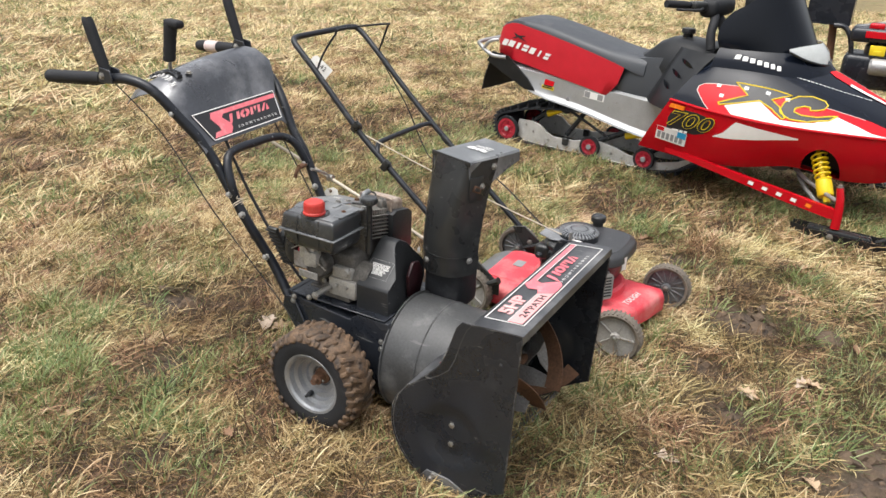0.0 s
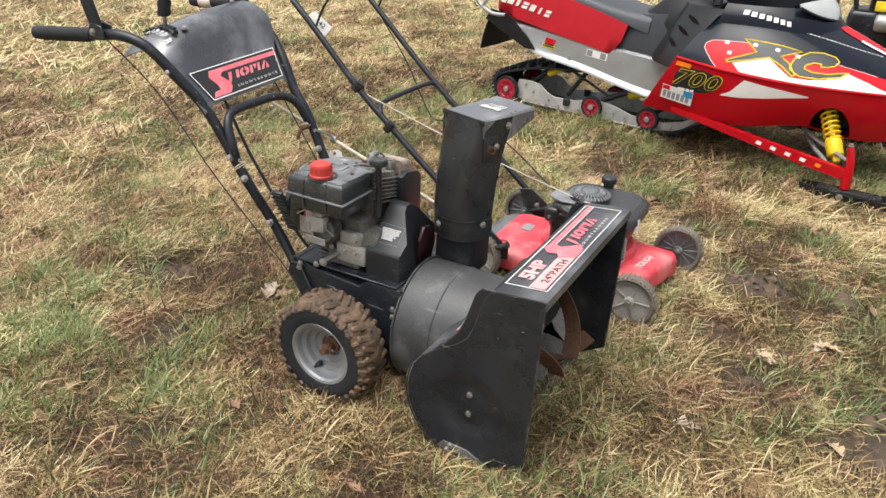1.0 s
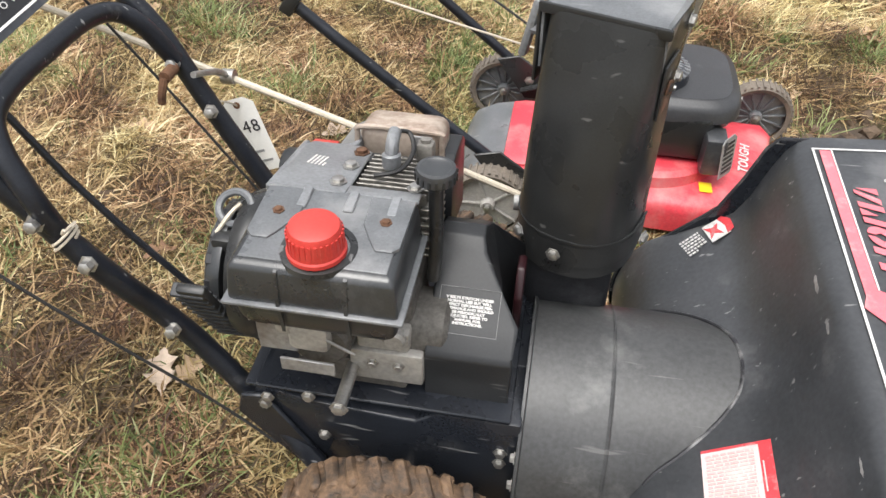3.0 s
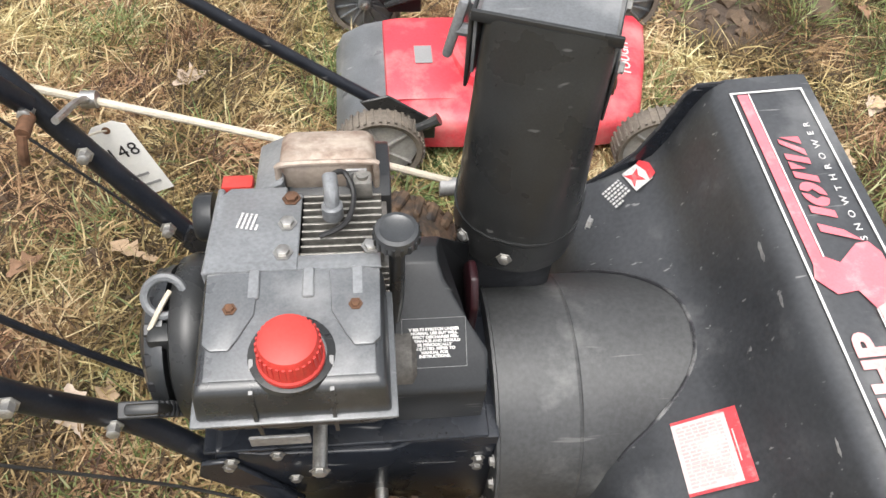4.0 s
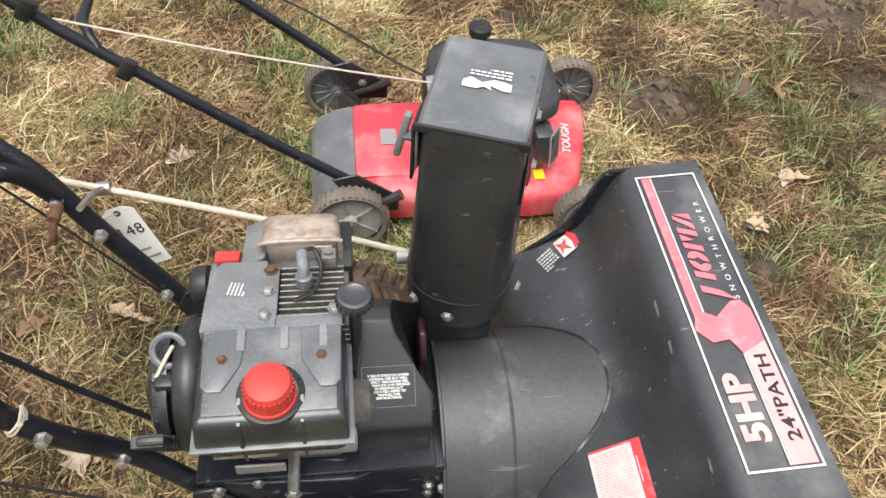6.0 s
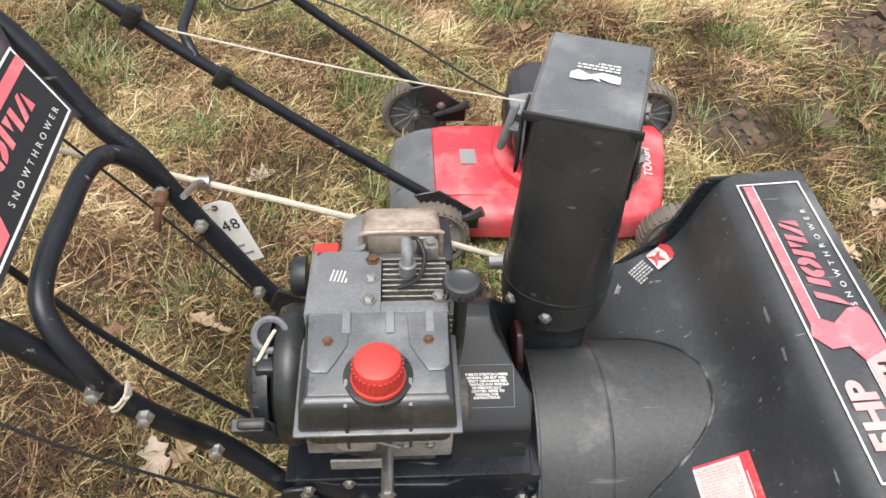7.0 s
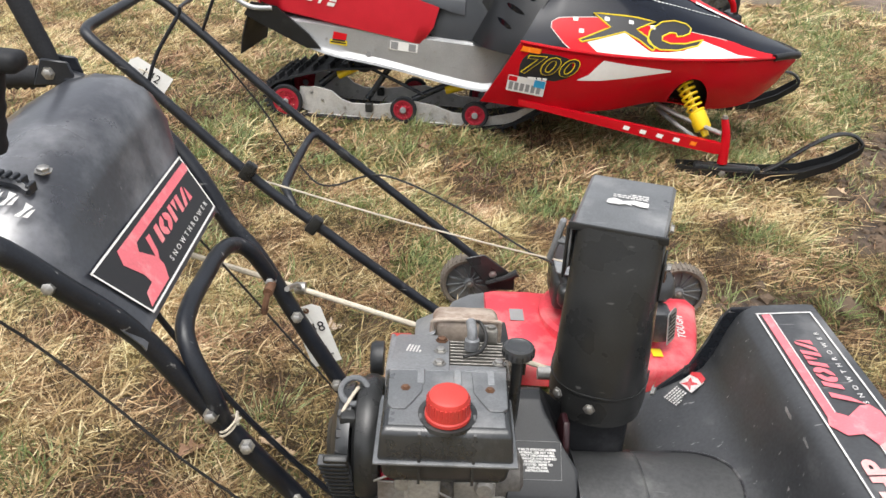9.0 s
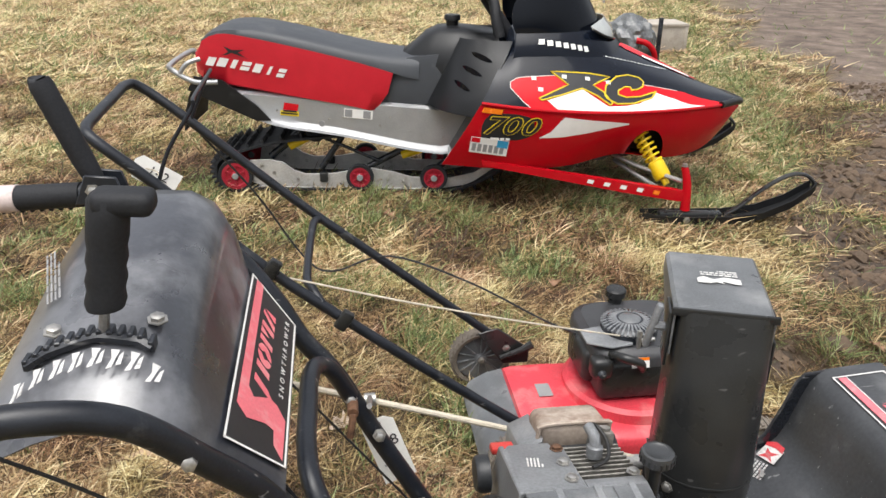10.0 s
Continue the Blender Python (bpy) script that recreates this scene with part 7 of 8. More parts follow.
part("snow_flap", sheet([[(-1.44, y, 0.575), (-1.475, y, 0.50), (-1.50, y, 0.42), (-1.515, y, 0.33)] for y in (-0.20, -0.1, 0.0, 0.1, 0.20)], 0.006), RUBBER, sled, "black rubber snow flap")
# track, rails, wheels
TRK = [(-1.30, 0.005), (-1.0, 0.0), (-0.6, 0.0), (-0.26, 0.0), (-0.08, 0.04), (0.18, 0.20), (0.26, 0.29), (0.22, 0.38), (0.12, 0.40), (-0.2, 0.345), (-0.7, 0.30), (-1.05, 0.265), (-1.28, 0.205), (-1.375, 0.16), (-1.395, 0.095), (-1.37, 0.03)]
line = spline([(x, 0, z) for x, z in TRK], 6, True)
trk = part("track", sheet([[(p.x, y, p.z + 0.012) for p in line + line[:1]] for y in (-0.185, -0.06, 0.06, 0.185)], 0.012), RUBBER, sled, "black rubber drive track")
for i in range(0, len(line), 2):
    p, q = line[i], line[(i + 1) % len(line)]
    d = (q - p).normalized()
    ang = -math.degrees(math.atan2(d.z, d.x))
    nrm = Vector((d.z, 0, -d.x))
    for y in (-0.13, 0.0, 0.13):
        part("track_lug", box(Vector((p.x, y, p.z + 0.012)) + nrm * 0.012, (0.012, 0.10, 0.026), 0.002, 1, (0, ang, 0)), RUBBER, trk)
RAIL = [(-1.24, 0.055), (-1.22, 0.165), (-1.12, 0.17), (-1.05, 0.155), (-1.0, 0.115), (-0.94, 0.095), (-0.80, 0.10), (-0.72, 0.115), (-0.60, 0.13), (-0.50, 0.115), (-0.40, 0.085), (-0.20, 0.08), (-0.08, 0.11), (0.02, 0.17), (0.04, 0.15), (-0.10, 0.05), (-0.25, 0.022), (-1.15, 0.024)]
for y in (-0.150, 0.150):
    rl = part("rail", prism(RAIL, "y", y - 0.006, y + 0.006, 0.002, 1), RAIL_ALU, sled, "muddy aluminium slide rail")
    part("slide", box((-0.70, y, 0.020), (0.98, 0.018, 0.012), 0.003, 1), WHITE, rl)
    for x, z in ((-1.16, 0.14), (-1.10, 0.10), (-0.98, 0.07), (-0.86, 0.065), (-0.52, 0.07), (-0.44, 0.06)):
        part("bolt", bolt((x, y - 0.007, z), (0, -1, 0), 0.007), STEEL, rl)
    part("rail_block", box((-0.845, y - 0.02, 0.085), (0.04, 0.03, 0.05), 0.005, 1), PLASTIC, rl)
for x, r in ((-1.29, 0.088), (-0.659, 0.070), (-0.283, 0.070)):
    for y in (-0.185, 0.185):
        w = part("idler_wheel", lathe([(r - 0.018, -0.012), (r - 0.004, -0.014), (r, -0.008), (r, 0.008), (r - 0.004, 0.014), (r - 0.018, 0.012), (r - 0.018, -0.012)], "y", (x, y, 0.092), 28), RUBBER, sled, "black-tyred red idler wheel")
        part("disc", lathe([(0.0, -0.012), (0.018, -0.014), (0.024, -0.004), (r * 0.55, -0.006), (r * 0.62, -0.012), (r - 0.017, -0.012), (r - 0.017, 0.01), (0, 0.01)], "y", (x, y, 0.092), 28), WHEEL_RED, w)
        part("hub", cyl((x, y - 0.014, 0.092), 0.017, 0.012, "y", 14, 0.003), DECAL_GREY, w)
        for i in range(6):
            b = box((0, 0, r * 0.50), (0.008, 0.008, r * 0.32), 0.002, 1)
            b.transform(Matrix.Translation((x, y - 0.008, 0.092)) @ Matrix.Rotation(2 * math.pi * i / 6, 4, "Y"))
            part("spoke", b, WHEEL_RED, w)
for a, b_, r, mm in (((-1.12, -0.10, 0.17), (-0.93, -0.08, 0.33), 0.020, BLACK), ((-1.02, -0.12, 0.23), (-0.90, -0.10, 0.29), 0.022, YELLOW), ((-0.86, -0.13, 0.12), (-0.74, -0.12, 0.30), 0.016, BLACK),
                     ((-0.62, -0.13, 0.13), (-0.40, -0.10, 0.24), 0.018, BLACK), ((-0.45, -0.12, 0.19), (-0.32, -0.10, 0.23), 0.022, YELLOW), ((-0.30, -0.13, 0.10), (-0.10, -0.10, 0.26), 0.018, BLACK), ((-0.95, -0.14, 0.33), (-0.55, -0.14, 0.16), 0.009, BLACK)):
    part("suspension_arm", tube([a, b_], r, 10, 1), mm, sled)
part("carrier_wheel", cyl((-0.88, -0.12, 0.315), 0.055, 0.05, "y", 22, 0.008), RUBBER, sled)
# front end: arms, spindles, shocks and skis
for s in (-1, 1):
    Y = lambda v: s * v
    arm = part("trailing_arm", loft([[(x, s * (y - w), z - h), (x, s * (y + w), z - h), (x, s * (y + w), z + h), (x, s * (y - w), z + h)] for x, y, z, w, h in ((-0.06, 0.445, 0.262, 0.014, 0.012), (0.20, 0.462, 0.224, 0.016, 0.017), (0.62, 0.50, 0.166, 0.018, 0.025), (0.86, 0.52, 0.136, 0.018, 0.026), (0.90, 0.522, 0.132, 0.016, 0.022))]), SLED_RED, sled, "red painted trailing arm", 30)
    if s < 0:
        for i in range(5):
            x = 0.450 + 0.077 * i
            part("graphic", flat([rect(-0.014, -0.0095, 0.014, 0.0095, 0.003)], plane_frame((x, -(curve1([0.2, 0.62, 0.86], [0.478, 0.518, 0.538], x)) - 0.001, curve1([0.2, 0.62, 0.86], [0.224, 0.166, 0.136], x) + 0.002), (1, -0.09, -0.185), (0, 0, 1))), WHITE if i < 4 else AMBER, arm)
    sp = part("spindle", tube([(0.905, s * 0.53, 0.065), (0.90, s * 0.525, 0.19), (0.88, s * 0.515, 0.27)], [0.024, 0.020, 0.017], 10, 3), SLED_RED, sled, "red painted steering spindle")
    part("bolt", bolt((0.88, s * 0.515, 0.275), (0, 0, 1), 0.012, 0.012), STEEL, sp)
    part("radius_rod", tube([(0.88, s * 0.51, 0.20), (0.70, s * 0.36, 0.225), (0.60, s * 0.25, 0.25)], 0.011, 8, 2), STEEL, sled)
    part("radius_rod", tube([(0.86, s * 0.50, 0.115), (0.70, s * 0.36, 0.18), (0.62, s * 0.22, 0.21)], 0.011, 8, 2), SCUFFED, sled)
    p0, p1 = Vector((0.815, s * 0.435, 0.185)), Vector((0.675, s * 0.27, 0.43))
    ax = (p1 - p0).normalized()
    q = ax.to_track_quat("Z", "Y").to_matrix().to_4x4()
    sh_ = lathe([(0, -0.03), (0.016, -0.03), (0.018, 0.0), (0.036, 0.004), (0.040, 0.01), (0.040, 0.085), (0.034, 0.092), (0.012, 0.094), (0.012, 0.28), (0, 0.28)], "z", (0, 0, 0), 24)
    sh_.transform(Matrix.Translation(p0) @ q)
    shock = part("shock_body", sh_, YELLOW, sled, "yellow shock absorber")
    coil = tube([(0.037 * math.cos(a), 0.037 * math.sin(a), 0.088 + 0.028 * a / (2 * math.pi)) for a in [k * math.pi / 5 for k in range(56)]], 0.0062, 8, 1)
    coil.transform(Matrix.Translation(p0) @ q)
    part("coil_spring", coil, YELLOW, shock, "yellow coil spring")
    SK = [(0.70, 0.012, 0.030), (0.78, 0.006, 0.052), (0.92, 0.004, 0.060), (1.10, 0.008, 0.060), (1.25, 0.030, 0.058), (1.38, 0.085, 0.050), (1.47, 0.150, 0.040), (1.49, 0.172, 0.030)]
    ski = part("ski", sheet([[(x, s * 0.53 - w, z + 0.045), (x, s * 0.53 - w * 0.92, z + 0.006), (x, s * 0.53 - w * 0.3, z), (x, s * 0.53 + w * 0.3, z), (x, s * 0.53 + w * 0.92, z + 0.006), (x, s * 0.53 + w, z + 0.045)] for x, z, w in SK], 0.006), SLED_PLASTIC, sled, "black plastic ski", 40)
    part("ski_rib", box((0.93, s * 0.53, 0.035), (0.30, 0.05, 0.05), 0.012, 2), PLASTIC, ski)
    part("ski_loop", tube([(1.10, s * 0.53, 0.045), (1.16, s * 0.53, 0.085), (1.26, s * 0.53, 0.175), (1.36, s * 0.53, 0.240), (1.44, s * 0.53, 0.245), (1.49, s * 0.53, 0.205), (1.485, s * 0.53, 0.165)], 0.013, 8, 5, flat=0.7), PLASTIC, ski)
    part("bolt", bolt((0.90, s * 0.53 - 0.06, 0.035), (0, -1, 0), 0.012), STEEL, ski)
part("bulkhead", box((0.55, 0, 0.30), (0.30, 0.42, 0.16), 0.02, 2), BLACK, sled)
part("drive_case", cyl((0.52, -0.20, 0.31), 0.085, 0.20, "y", 24, 0.02), BLACK_DUSTY, sled)


# ---- machines standing behind ----
till = thing("garden_tiller", Matrix.Translation((-0.25, 6.5, 0)), "black and red small engine tiller with a tall black frame", "tiller")
part("engine", join(box((-0.19, 6.5, 0.50), (0.44, 0.34, 0.24), 0.04, 3), cyl((-0.20, 6.45, 0.64), 0.09, 0.12, "z", 24, 0.02)), BLACK, till)
part("engine_top", box((-0.20, 6.5, 0.755), (0.40, 0.32, 0.10), 0.03, 3), BLACK, till)
part("engine_cover", box((-0.24, 6.42, 0.815), (0.10, 0.10, 0.05), 0.016, 3), SLED_RED, till, "red plastic engine cover")
part("trim_stripe", box((-0.17, 6.337, 0.765), (0.26, 0.010, 0.045), 0.002, 1), DECAL_RED, till)
part("silencer", cyl((-0.08, 6.28, 0.555), 0.058, 0.30, "x", 24, 0.015), SCUFFED, till, "grey steel silencer")
part("hopper", loft([[(-0.72, 6.40, z), (-0.42, 6.40, z), (-0.42, 6.60, z), (-0.72, 6.60, z)] for z in (0.80, 0.83, 1.08)]), BLACK, till, "black box on a rusty post")
part("post", tube([(-0.52, 6.5, 0.0), (-0.50, 6.5, 0.42), (-0.54, 6.5, 0.84)], 0.028, 12, 3), RUST, till)
part("arch", tube([(-0.40, 6.38, 0.0), (-0.36, 6.38, 0.45), (-0.38, 6.38, 0.68), (-0.44, 6.38, 0.79), (-0.52, 6.38, 0.80)], 0.018, 10, 4), BLACK, till)
part("bracket", join(box((-0.20, 6.325, 0.66), (0.10, 0.012, 0.07), 0.004), box((-0.20, 6.315, 0.645), (0.05, 0.012, 0.03), 0.004)), DECAL_YELLOW, till, "yellow metal bracket")
part("handle_wire", tube([(-0.36, 6.5, 0.80), (-0.1, 6.52, 0.86), (0.15, 6.5, 0.90), (0.2, 6.5, 0.72)], 0.009, 8, 4), ALU, till)
for x, y in ((-0.3, 6.36), (-0.3, 6.64), (0.1, 6.36), (0.1, 6.64)):
    part("leg", tube([(x, y, 0.0), (x, y, 0.40)], 0.02, 8, 1), BLACK, till)
wrapm = thing("wrapped_engine", Matrix.Translation((0.5, 6.75, 0)), "small engine under crumpled clear plastic wrap", "engine")
rng = random.Random(21)
ico = bmesh.new()
bmesh.ops.create_icosphere(ico, subdivisions=4, radius=1.0)
for v in ico.verts:
    n = noise.noise(v.co * 2.3) * 0.22 + noise.noise(v.co * 7.0) * 0.10
    v.co = Vector((0.52 + v.co.x * 0.20 * (1 + n), 6.75 + v.co.y * 0.2 * (1 + n), 0.40 + v.co.z * 0.20 * (1 + n)))
part("plastic_wrap", ico, WRAP, wrapm, "crumpled clear plastic wrap", 20)
part("frame", join(box((0.55, 6.75, 0.22), (0.40, 0.36, 0.10), 0.02), box((0.70, 6.60, 0.40), (0.03, 0.03, 0.40), 0.006)), BLACK, wrapm)
part("fender", tube([(0.50, 6.55, 0.44), (0.58, 6.53, 0.42), (0.64, 6.53, 0.36), (0.66, 6.54, 0.30)], 0.022, 10, 4), SLED_RED, wrapm, "red plastic fender")
for x in (0.40, 0.70):
    part("wheel", cyl((x, 6.60, 0.10), 0.10, 0.07, "y", 24, 0.015), RUBBER, wrapm)
    part("wheel", cyl((x, 6.90, 0.10), 0.10, 0.07, "y", 24, 0.015), RUBBER, wrapm)
crate = thing("storage_box", Matrix.Translation((1.62, 8.7, 0)), "weathered beige board box standing on the ground", "box")
part("lid", box((1.62, 8.7, 0.262), (0.40, 0.36, 0.028), 0.005), BEIGE, crate)
part("case", box((1.62, 8.7, 0.124), (0.375, 0.335, 0.25), 0.006), BEIGE, crate)
for x in (1.44, 1.80):
    part("corner_batten", box((x, 8.531, 0.124), (0.04, 0.012, 0.25), 0.003), BEIGE, crate)

# ---- fallen leaves ----
LEAF_TAN = material("dry_tan_leaf", (0.46, 0.33, 0.21), 0.8, 0, 0.25, 40, 220, 0.2, (0.25, 0.15, 0.08), 0.2, 40)
LEAF_BROWN = material("dry_brown_leaf", (0.25, 0.145, 0.085), 0.8, 0, 0.3, 40, 220, 0.2)
LEAF_PALE = material("pale_dry_leaf", (0.50, 0.40, 0.31), 0.8, 0, 0.15, 40, 220, 0.2, (0.4, 0.28, 0.2), 0.2, 40)


def leaf_mesh(seed, mm):
    r = random.Random(seed)
    rows = []
    for i in range(13):
        u = i / 12
        w = 0.5 * math.sin(math.pi * u) ** 0.8 * (0.72 + 0.28 * math.cos(u * 6 * math.pi + r.uniform(-0.4, 0.4)))
        curl, sag = r.uniform(0.25, 0.5), r.uniform(-0.1, 0.25)
        rows.append([(u - 0.5 + 0.06 * abs(v), v * w * 0.75, 0.10 + curl * (v * w) ** 2 * 2.4 + sag * math.sin(u * 3) * 0.35 + r.uniform(-0.015, 0.015)) for v in (-1, -0.5, 0, 0.5, 1)])
    return finish(sheet(rows, 0.008), "dead_leaf", mm, 60)


leaf_meshes = [leaf_mesh(i, (LEAF_TAN, LEAF_PALE, LEAF_BROWN, LEAF_TAN)[i % 4]) for i in range(8)]
SPOTS = [(-0.383, 1.854, 0.10, 1), (-0.25, 2.318, 0.075, 1), (-1.98, 1.055, 0.07, 0), (-1.535, 1.249, 0.07, 2), (-2.574, 1.917, 0.10, 2), (-0.01, 1.963, 0.09, 0), (-0.091, 2.512, 0.10, 1),
         (-0.205, 3.549, 0.11, 0), (-1.831, 1.825, 0.10, 0), (-1.837, 2.146, 0.10, 0), (-1.874, 1.80, 0.13, 1), (-0.071, 2.495, 0.11, 0), (-0.925, 3.47, 0.13, 2), (-2.033, 2.13, 0.10, 2), (-1.766, 2.672, 0.12, 1),
         (-1.984, 4.451, 0.09, 2), (-1.54, 4.26, 0.13, 2), (-0.239, 2.335, 0.09, 0), (-0.207, 3.489, 0.09, 2), (-2.3, 2.6, 0.09, 0), (-1.2, 3.3, 0.08, 2), (-2.9, 1.6, 0.09, 2), (-0.5, 3.1, 0.08, 0),
         (0.35, 3.9, 0.09, 0), (-1.0, 4.05, 0.08, 2), (-2.1, 1.3, 0.08, 2), (-1.05, 1.15, 0.06, 2), (-2.6, 3.3, 0.09, 0), (0.05, 2.9, 0.09, 2), (-0.65, 3.75, 0.08, 0)]
lr = random.Random(4)
LABELS = ("curled tan dead leaf lying on the grass", "pale dried leaf scrap lying on the grass", "curled brown dead leaf lying on the grass")
for x, y, s, k in SPOTS:
    pick = [i for i in range(8) if leaf_meshes[i].materials[0] is (LEAF_TAN, LEAF_PALE, LEAF_BROWN)[k]]
    ob = tagged(new("dead_leaf", leaf_meshes[lr.choice(pick)]), LABELS[k], "leaf", "fallen leaves")
    ob.matrix_basis = pose(x, y, float(height(np.array([x]), np.array([y]))[0]) + 0.022, lr.uniform(-14, 14), lr.uniform(-14, 14), lr.uniform(0, 360)) @ Matrix.Diagonal((0.8 * s, 0.7 * s, 0.7 * s, 1))

# ---- grass: matted straw and green tufts ----
gen = np.random.default_rng(11)


def blades(name, x, y, length, width, tilt, heading, tone, segs, mm, label, lift_z=0.0):
    """Many thin bent blades in one mesh; each rises at its tilt and droops towards its tip."""
    n = len(x)
    z = height(x, y) + lift_z
    rows = segs + 1
    verts = np.zeros((n, 2 * segs + 1, 3), np.float32)
    dx, dy = np.cos(heading), np.sin(heading)
    px, py = -dy, dx
    bend = gen.uniform(0.3, 1.1, n)
    side = gen.normal(0, 0.30, n)
    for i in range(rows):
        u = i / segs
        run = length * u * np.cos(tilt)
        rise = length * (u * np.sin(tilt) - bend * 0.45 * u * u * np.sin(tilt))
        cx, cy, cz = x + dx * run + px * side * length * u * u, y + dy * run + py * side * length * u * u, z + rise
        if i < segs:
            w = width * (1 - 0.35 * u) * 0.5
            for k, sg in ((0, -1), (1, 1)):
                verts[:, 2 * i + k] = np.stack([cx + sg * px * w, cy + sg * py * w, cz + sg * width * 0.15], 1)
        else:
            verts[:, 2 * segs] = np.stack([cx, cy, cz], 1)
    vc = 2 * segs + 1
    tri = []
    for i in range(segs - 1):
        a = 2 * i
        tri += [(a, a + 1, a + 3), (a, a + 3, a + 2)]
    tri.append((2 * segs - 2, 2 * segs - 1, 2 * segs))
    tri = np.array(tri, np.int32)
    faces = (tri[None] + (np.arange(n, dtype=np.int32) * vc)[:, None, None]).reshape(-1, 3)
    me = bpy.data.meshes.new(name)
    me.vertices.add(n * vc)
    me.vertices.foreach_set("co", verts.reshape(-1))
    me.loops.add(faces.size)
    me.loops.foreach_set("vertex_index", faces.reshape(-1))
    me.polygons.add(len(faces))
    me.polygons.foreach_set("loop_start", np.arange(0, faces.size, 3, dtype=np.int32))
    me.update()
    at = me.attributes.new("tone", "FLOAT", "POINT")
    at.data.foreach_set("value", np.repeat(tone.astype(np.float32), vc))
    me.materials.append(mm)
    return tagged(new(name, me), label, "grass", kind="stuff")


def blade_material(name, stops, rough=0.65, thin=0.25):
    m = bpy.data.materials.new(name)
    m.use_nodes = True
    n, k = m.node_tree.nodes, m.node_tree.links
    b = n["Principled BSDF"]
    a = n.new("ShaderNodeAttribute")
    a.attribute_name = "tone"
    ramp = n.new("ShaderNodeValToRGB")
    while len(ramp.color_ramp.elements) < len(stops):
        ramp.color_ramp.elements.new(0.5)
    for e, (p, c) in zip(ramp.color_ramp.elements, stops):
        e.position, e.color = p, (*c, 1)
    k.new(a.outputs["Fac"], ramp.inputs["Fac"])
    co = n.new("ShaderNodeTexCoord")
    grain = n.new("ShaderNodeTexNoise")
    grain.inputs["Scale"].default_value = 90
    k.new(co.outputs["Object"], grain.inputs["Vector"])
    hs = n.new("ShaderNodeHueSaturation")
    mr = n.new("ShaderNodeMapRange")
    mr.inputs["To Min"].default_value, mr.inputs["To Max"].default_value = 0.7, 1.3
    k.new(grain.outputs["Fac"], mr.inputs["Value"])
    k.new(mr.outputs["Result"], hs.inputs["Value"])
    drift = n.new("ShaderNodeTexNoise")
    drift.inputs["Scale"].default_value, drift.inputs["Detail"].default_value = 3.6, 9
    k.new(co.outputs["Object"], drift.inputs["Vector"])
    hue = n.new("ShaderNodeMapRange")
    hue.inputs["From Min"].default_value, hue.inputs["From Max"].default_value = 0.3, 0.7
    hue.inputs["To Min"].default_value, hue.inputs["To Max"].default_value = 0.474, 0.530
    k.new(drift.outputs["Fac"], hue.inputs["Value"])
    k.new(hue.outputs["Result"], hs.inputs["Hue"])
    hs.inputs["Saturation"].default_value = 0.97
    k.new(ramp.outputs["Color"], hs.inputs["Color"])
    k.new(hs.outputs["Color"], b.inputs["Base Color"])
    b.inputs["Roughness"].default_value = rough
    tr = n.new("ShaderNodeBsdfTranslucent")
    mx = n.new("ShaderNodeMixShader")
    mx.inputs["Fac"].default_value = thin
    k.new(hs.outputs["Color"], tr.inputs["Color"])
    k.new(b.outputs["BSDF"], mx.inputs[1])
    k.new(tr.outputs["BSDF"], mx.inputs[2])
    k.new(mx.outputs["Shader"], n["Material Output"].inputs["Surface"])
    return m


STRAW = blade_material("dry_straw", [(0.0, (0.066, 0.038, 0.017)), (0.2, (0.200, 0.115, 0.048)), (0.42, (0.370, 0.240, 0.107)), (0.72, (0.545, 0.400, 0.200)), (1.0, (0.78, 0.655, 0.395))])
GREEN = blade_material("green_grass", [(0.0, (0.050, 0.076, 0.027)), (0.35, (0.158, 0.208, 0.062)), (0.7, (0.305, 0.365, 0.135)), (1.0, (0.50, 0.52, 0.28))], 0.5, 0.35)


def scatter(x0, x1, y0, y1, per_m2, holes=()):
    n = int((x1 - x0) * (y1 - y0) * per_m2)
    x, y = gen.uniform(x0, x1, n), gen.uniform(y0, y1, n)
    keep = np.ones(n, bool)
    for a, b, c, d in holes:
        keep &= ~((x > a) & (x < b) & (y > c) & (y < d))
    return x[keep], y[keep]


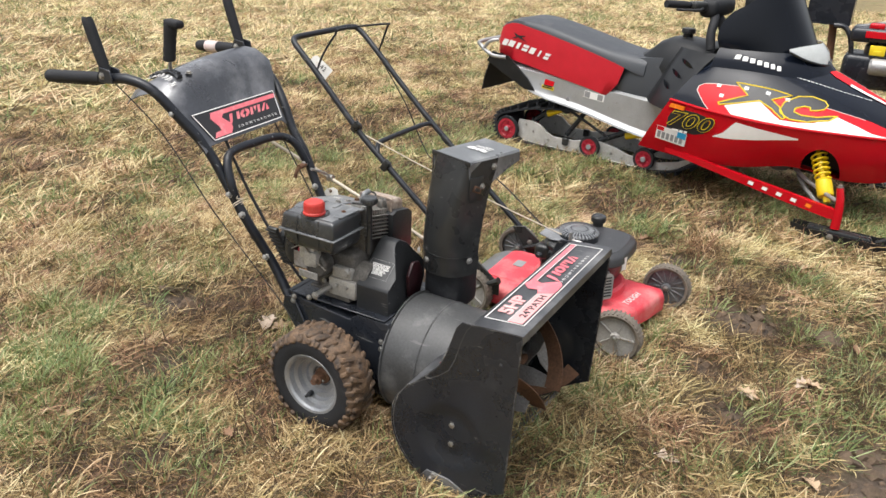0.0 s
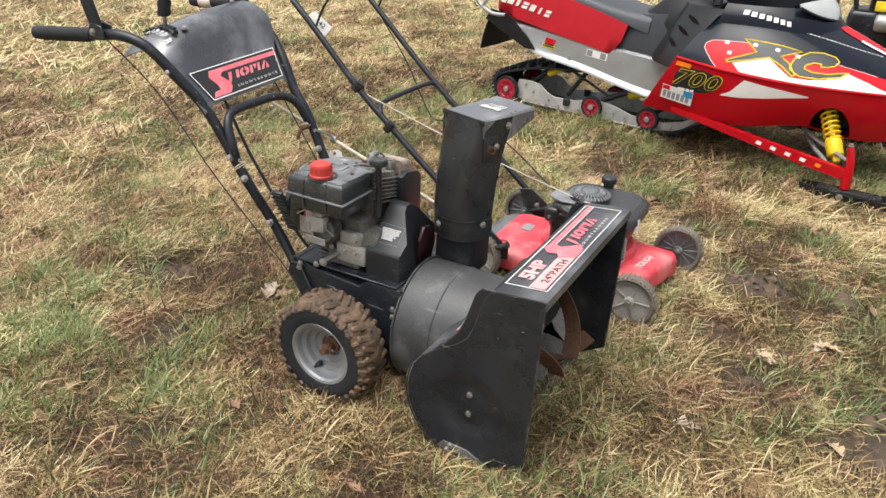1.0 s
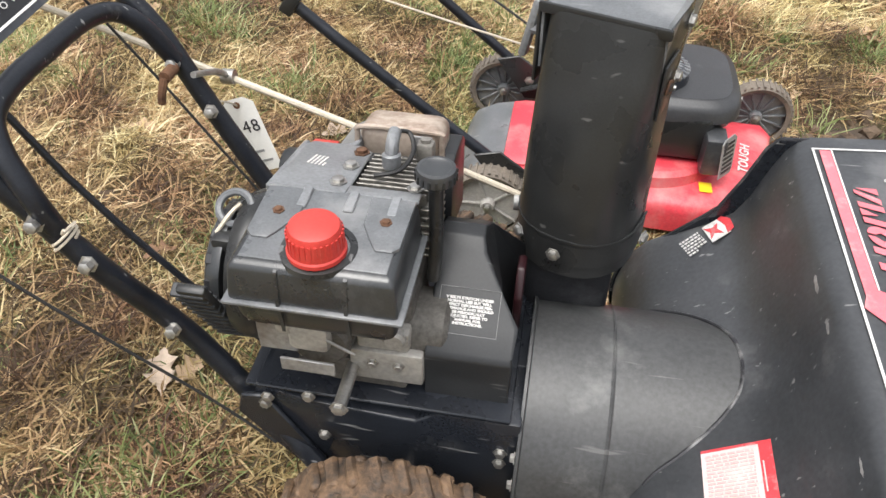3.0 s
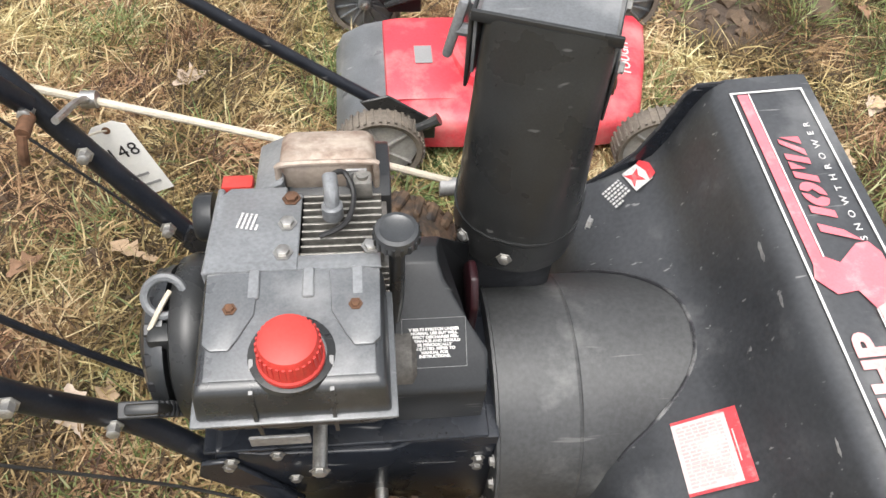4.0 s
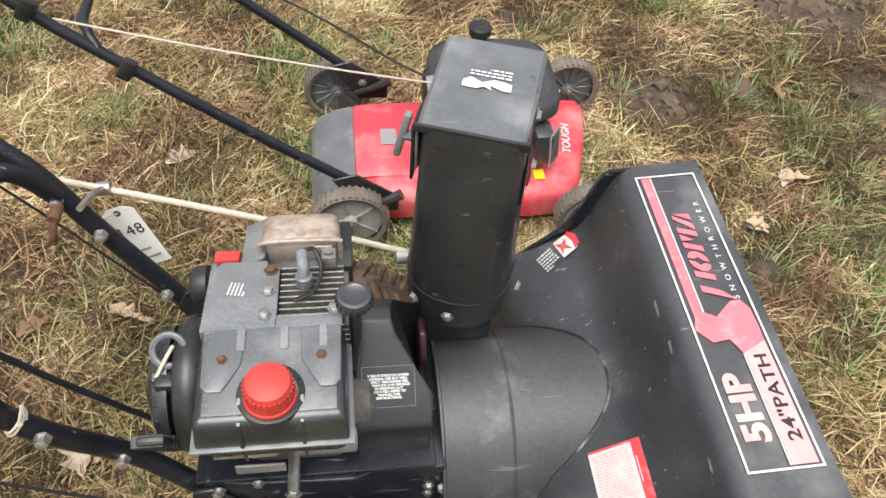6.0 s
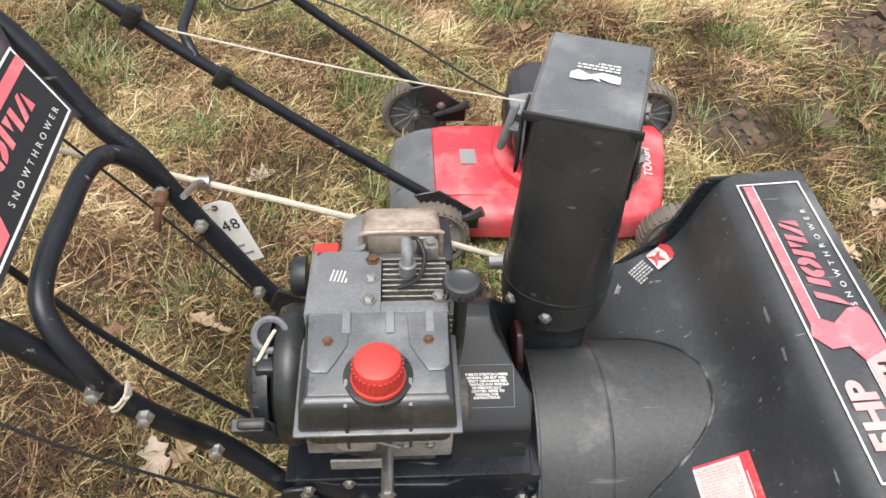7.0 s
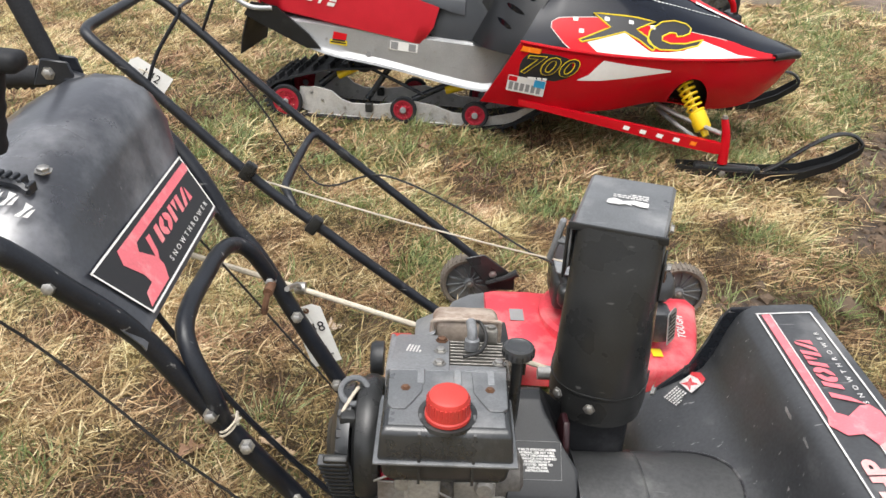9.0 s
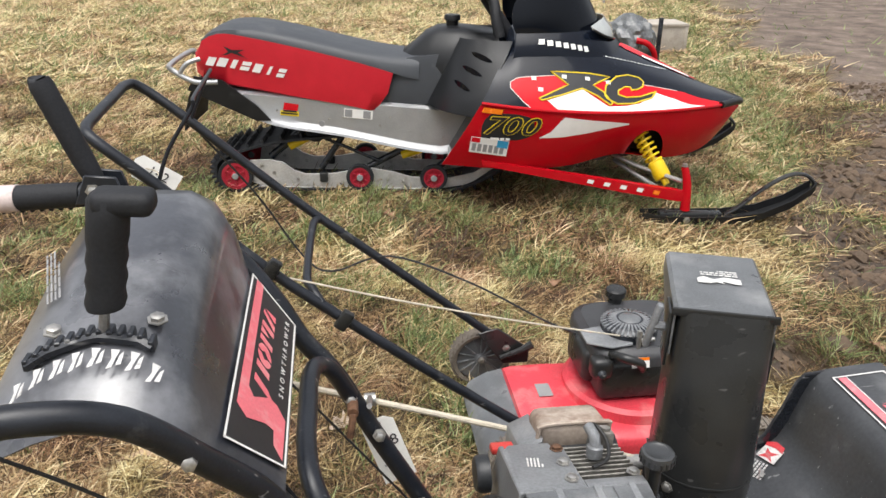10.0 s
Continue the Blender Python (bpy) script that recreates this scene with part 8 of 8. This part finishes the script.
NEARBOX, MIDBOX = (-3.3, 0.9, 0.5, 3.7), (-5.2, 2.6, -0.4, 7.4)
FARBOX = (-15, 9, -7, 17)
for box_, holes, dens, lmin, lmax, wid, segs in ((NEARBOX, (), 19500, 0.028, 0.112, 0.0031, 3), (MIDBOX, (NEARBOX,), 5600, 0.045, 0.15, 0.0054, 2), (FARBOX, (MIDBOX,), 1000, 0.08, 0.22, 0.013, 1)):
    x, y = scatter(*box_, dens, holes)
    m = mud(x, y)
    keep = gen.uniform(0, 1, len(x)) > np.maximum(np.maximum(m * 1.04, 0.72 * verge(x, y)), 0.5 * green(x, y))
    if wid > 0.01:
        away = np.maximum(np.maximum(-4.5 - x, x - 3.5) / 7, np.maximum(0.3 - y, y - 9) / 7)
        keep &= gen.uniform(0, 1, len(x)) < np.where(y > 2, 1.0, 1.0 - away)
    x, y, m = x[keep], y[keep], m[keep]
    n = len(x)
    flow = field(x, y, 0.30, 31) * 9.0 + field(x, y, 0.09, 32) * 12.0
    head = flow + gen.normal(0, 2.1, n)
    thatch = field(x, y, 0.22, 33)
    tilt = np.abs(gen.normal(0.12, 0.36, n)) + 0.35 * np.clip(thatch - 0.5, 0, 1)
    tone = np.clip(gen.beta(0.95, 1.0, n) + 0.45 * (field(x, y, 0.42, 34) - 0.5) + 0.75 * (field(x, y, 0.075, 35) - 0.5) - 0.30 * m - 0.42 * litter(x, y) + 0.12 + (np.where((y > 3) & (x < 3.5), 0.24, -0.10) if wid > 0.01 else -0.07 if wid > 0.005 else 0.0), 0, 1)
    ln = gen.uniform(lmin, lmax, n) * (0.7 + 0.6 * thatch)
    near_ = np.where((y > 3) | (wid < 0.01), 1.0, 0.62)
    blades("dry_straw", x, y, ln * near_, wid * near_ * gen.uniform(0.6, 1.5, n), tilt, head, tone, segs, STRAW, "matted straw-coloured dead grass over the field", 0.002 + 0.012 * 1)
    x, y = scatter(*box_, dens * (0.56 if wid > 0.005 else 0.50), holes)
    gmask = green(x, y)
    keep = gen.uniform(0, 1, len(x)) < gmask * (1 - mud(x, y) * 0.98) * np.where(y > 0.2 if wid < 0.01 else y > 2, 1.0, 0.5)
    x, y, gmask = x[keep], y[keep], gmask[keep]
    n = len(x)
    head = field(x, y, 0.12, 41) * 14 + gen.normal(0, 0.9, n)
    tilt = np.clip(gen.normal(0.75, 0.35, n), 0.1, 1.5)
    tone = np.clip(gen.beta(2, 2.2, n) + 0.3 * (field(x, y, 0.3, 42) - 0.5), 0, 1)
    blades("green_grass", x, y, gen.uniform(lmin * 0.9, lmax * 0.9, n) * (0.42 + 0.62 * gmask ** 1.5), wid * 1.05 * gen.uniform(0.7, 1.5, n), tilt, head, tone, segs, GREEN, "tufts of short green grass in the straw")

# upright green tufts
tx, ty = scatter(-3.2, 0.9, 0.6, 5.0, 90)
tg = green(tx, ty) * (1 - mud(tx, ty))
keep = gen.uniform(0, 1, len(tx)) < np.clip(tg * 1.3 - 0.30, 0, 1)
spots = np.array([(-0.644, 3.26), (-0.165, 2.31), (-0.094, 2.01), (-0.05, 2.08), (-0.023, 2.35), (-0.49, 2.91), (-2.81, 1.73), (-2.36, 1.65), (-2.63, 1.49), (-1.89, 1.46), (-2.39, 1.25), (-1.73, 1.09), (-0.15, 1.95), (-0.25, 2.2)])
tx, ty = np.concatenate([tx[keep], spots[:, 0]]), np.concatenate([ty[keep], spots[:, 1]])
k = 38
x = np.repeat(tx, k) + gen.normal(0, 0.028, len(tx) * k)
y = np.repeat(ty, k) + gen.normal(0, 0.028, len(ty) * k)
n = len(x)
lean = np.arctan2(y - np.repeat(ty, k), x - np.repeat(tx, k)) + gen.normal(0, 0.6, n)
blades("green_grass", x, y, gen.uniform(0.05, 0.15, n) * np.repeat(gen.uniform(0.7, 1.2, len(tx)), k), 0.0032 * gen.uniform(0.7, 1.4, n), np.clip(gen.normal(0.95, 0.25, n), 0.3, 1.45), lean,
       np.clip(gen.beta(2, 2, n) + np.repeat(gen.uniform(-0.15, 0.2, len(tx)), k), 0, 1), 3, GREEN, "upright tufts of green grass")

# longer stems standing round the machines' feet
x, y = scatter(-2.0, -0.45, 1.15, 2.25, 3200)
x2, y2 = scatter(-2.6, 0.7, 3.9, 4.8, 2600)
x, y = np.concatenate([x, x2]), np.concatenate([y, y2])
n = len(x)
green_part = gen.uniform(0, 1, n) < 0.35
for pick, mm, nm, lb in ((green_part, GREEN, "green_grass", "tufts of short green grass in the straw"), (~green_part, STRAW, "dry_straw", "matted straw-coloured dead grass over the field")):
    k = int(pick.sum())
    blades(nm, x[pick], y[pick], gen.uniform(0.04, 0.10, k), 0.0032 * gen.uniform(0.6, 1.4, k), np.clip(gen.normal(0.8, 0.3, k), 0.2, 1.45), gen.uniform(0, 6.28, k), np.clip(gen.beta(2, 1.8, k), 0, 1), 3, mm, lb)

# ---- crumbs of soil on the bare spots ----
cx, cy = scatter(-3.0, 3.2, 0.6, 7.0, 2600)
cm = mud(cx, cy)
keep = gen.uniform(0, 1, len(cx)) < (cm - 0.35) * 0.9
cx, cy = cx[keep][:9000], cy[keep][:9000]
sz = gen.gamma(2.0, 0.006, len(cx)) + 0.003
base = np.array([(1, 0, 0), (-1, 0, 0), (0, 1, 0), (0, -1, 0), (0, 0, 1), (0.5, 0.5, 0.6), (-0.5, 0.5, 0.5), (0.4, -0.6, 0.6), (-0.6, -0.4, 0.6)], float)
tri = [(0, 2, 5), (2, 1, 6), (1, 3, 8), (3, 0, 7), (5, 2, 6), (6, 1, 8), (8, 3, 7), (7, 0, 5), (4, 5, 6), (4, 6, 8), (4, 8, 7), (4, 7, 5)]
pts = base[None] * gen.uniform(0.65, 1.3, (len(cx), 9, 1)) * sz[:, None, None] * np.array([1, 1, 0.8])
pts += np.stack([cx, cy, height(cx, cy)], 1)[:, None]
cl = bpy.data.meshes.new("soil_crumbs")
cl.from_pydata(pts.reshape(-1, 3).tolist(), [], [tuple(i * 9 + v for v in t) for i in range(len(cx)) for t in tri])
cl.materials.append(material("crumbled_soil", (0.11, 0.076, 0.05), 0.95, 0, 0.4, 12, 120, 0.3))
tagged(new("soil_crumbs", cl), "loose brown crumbs of soil on bare ground", "soil", kind="stuff")
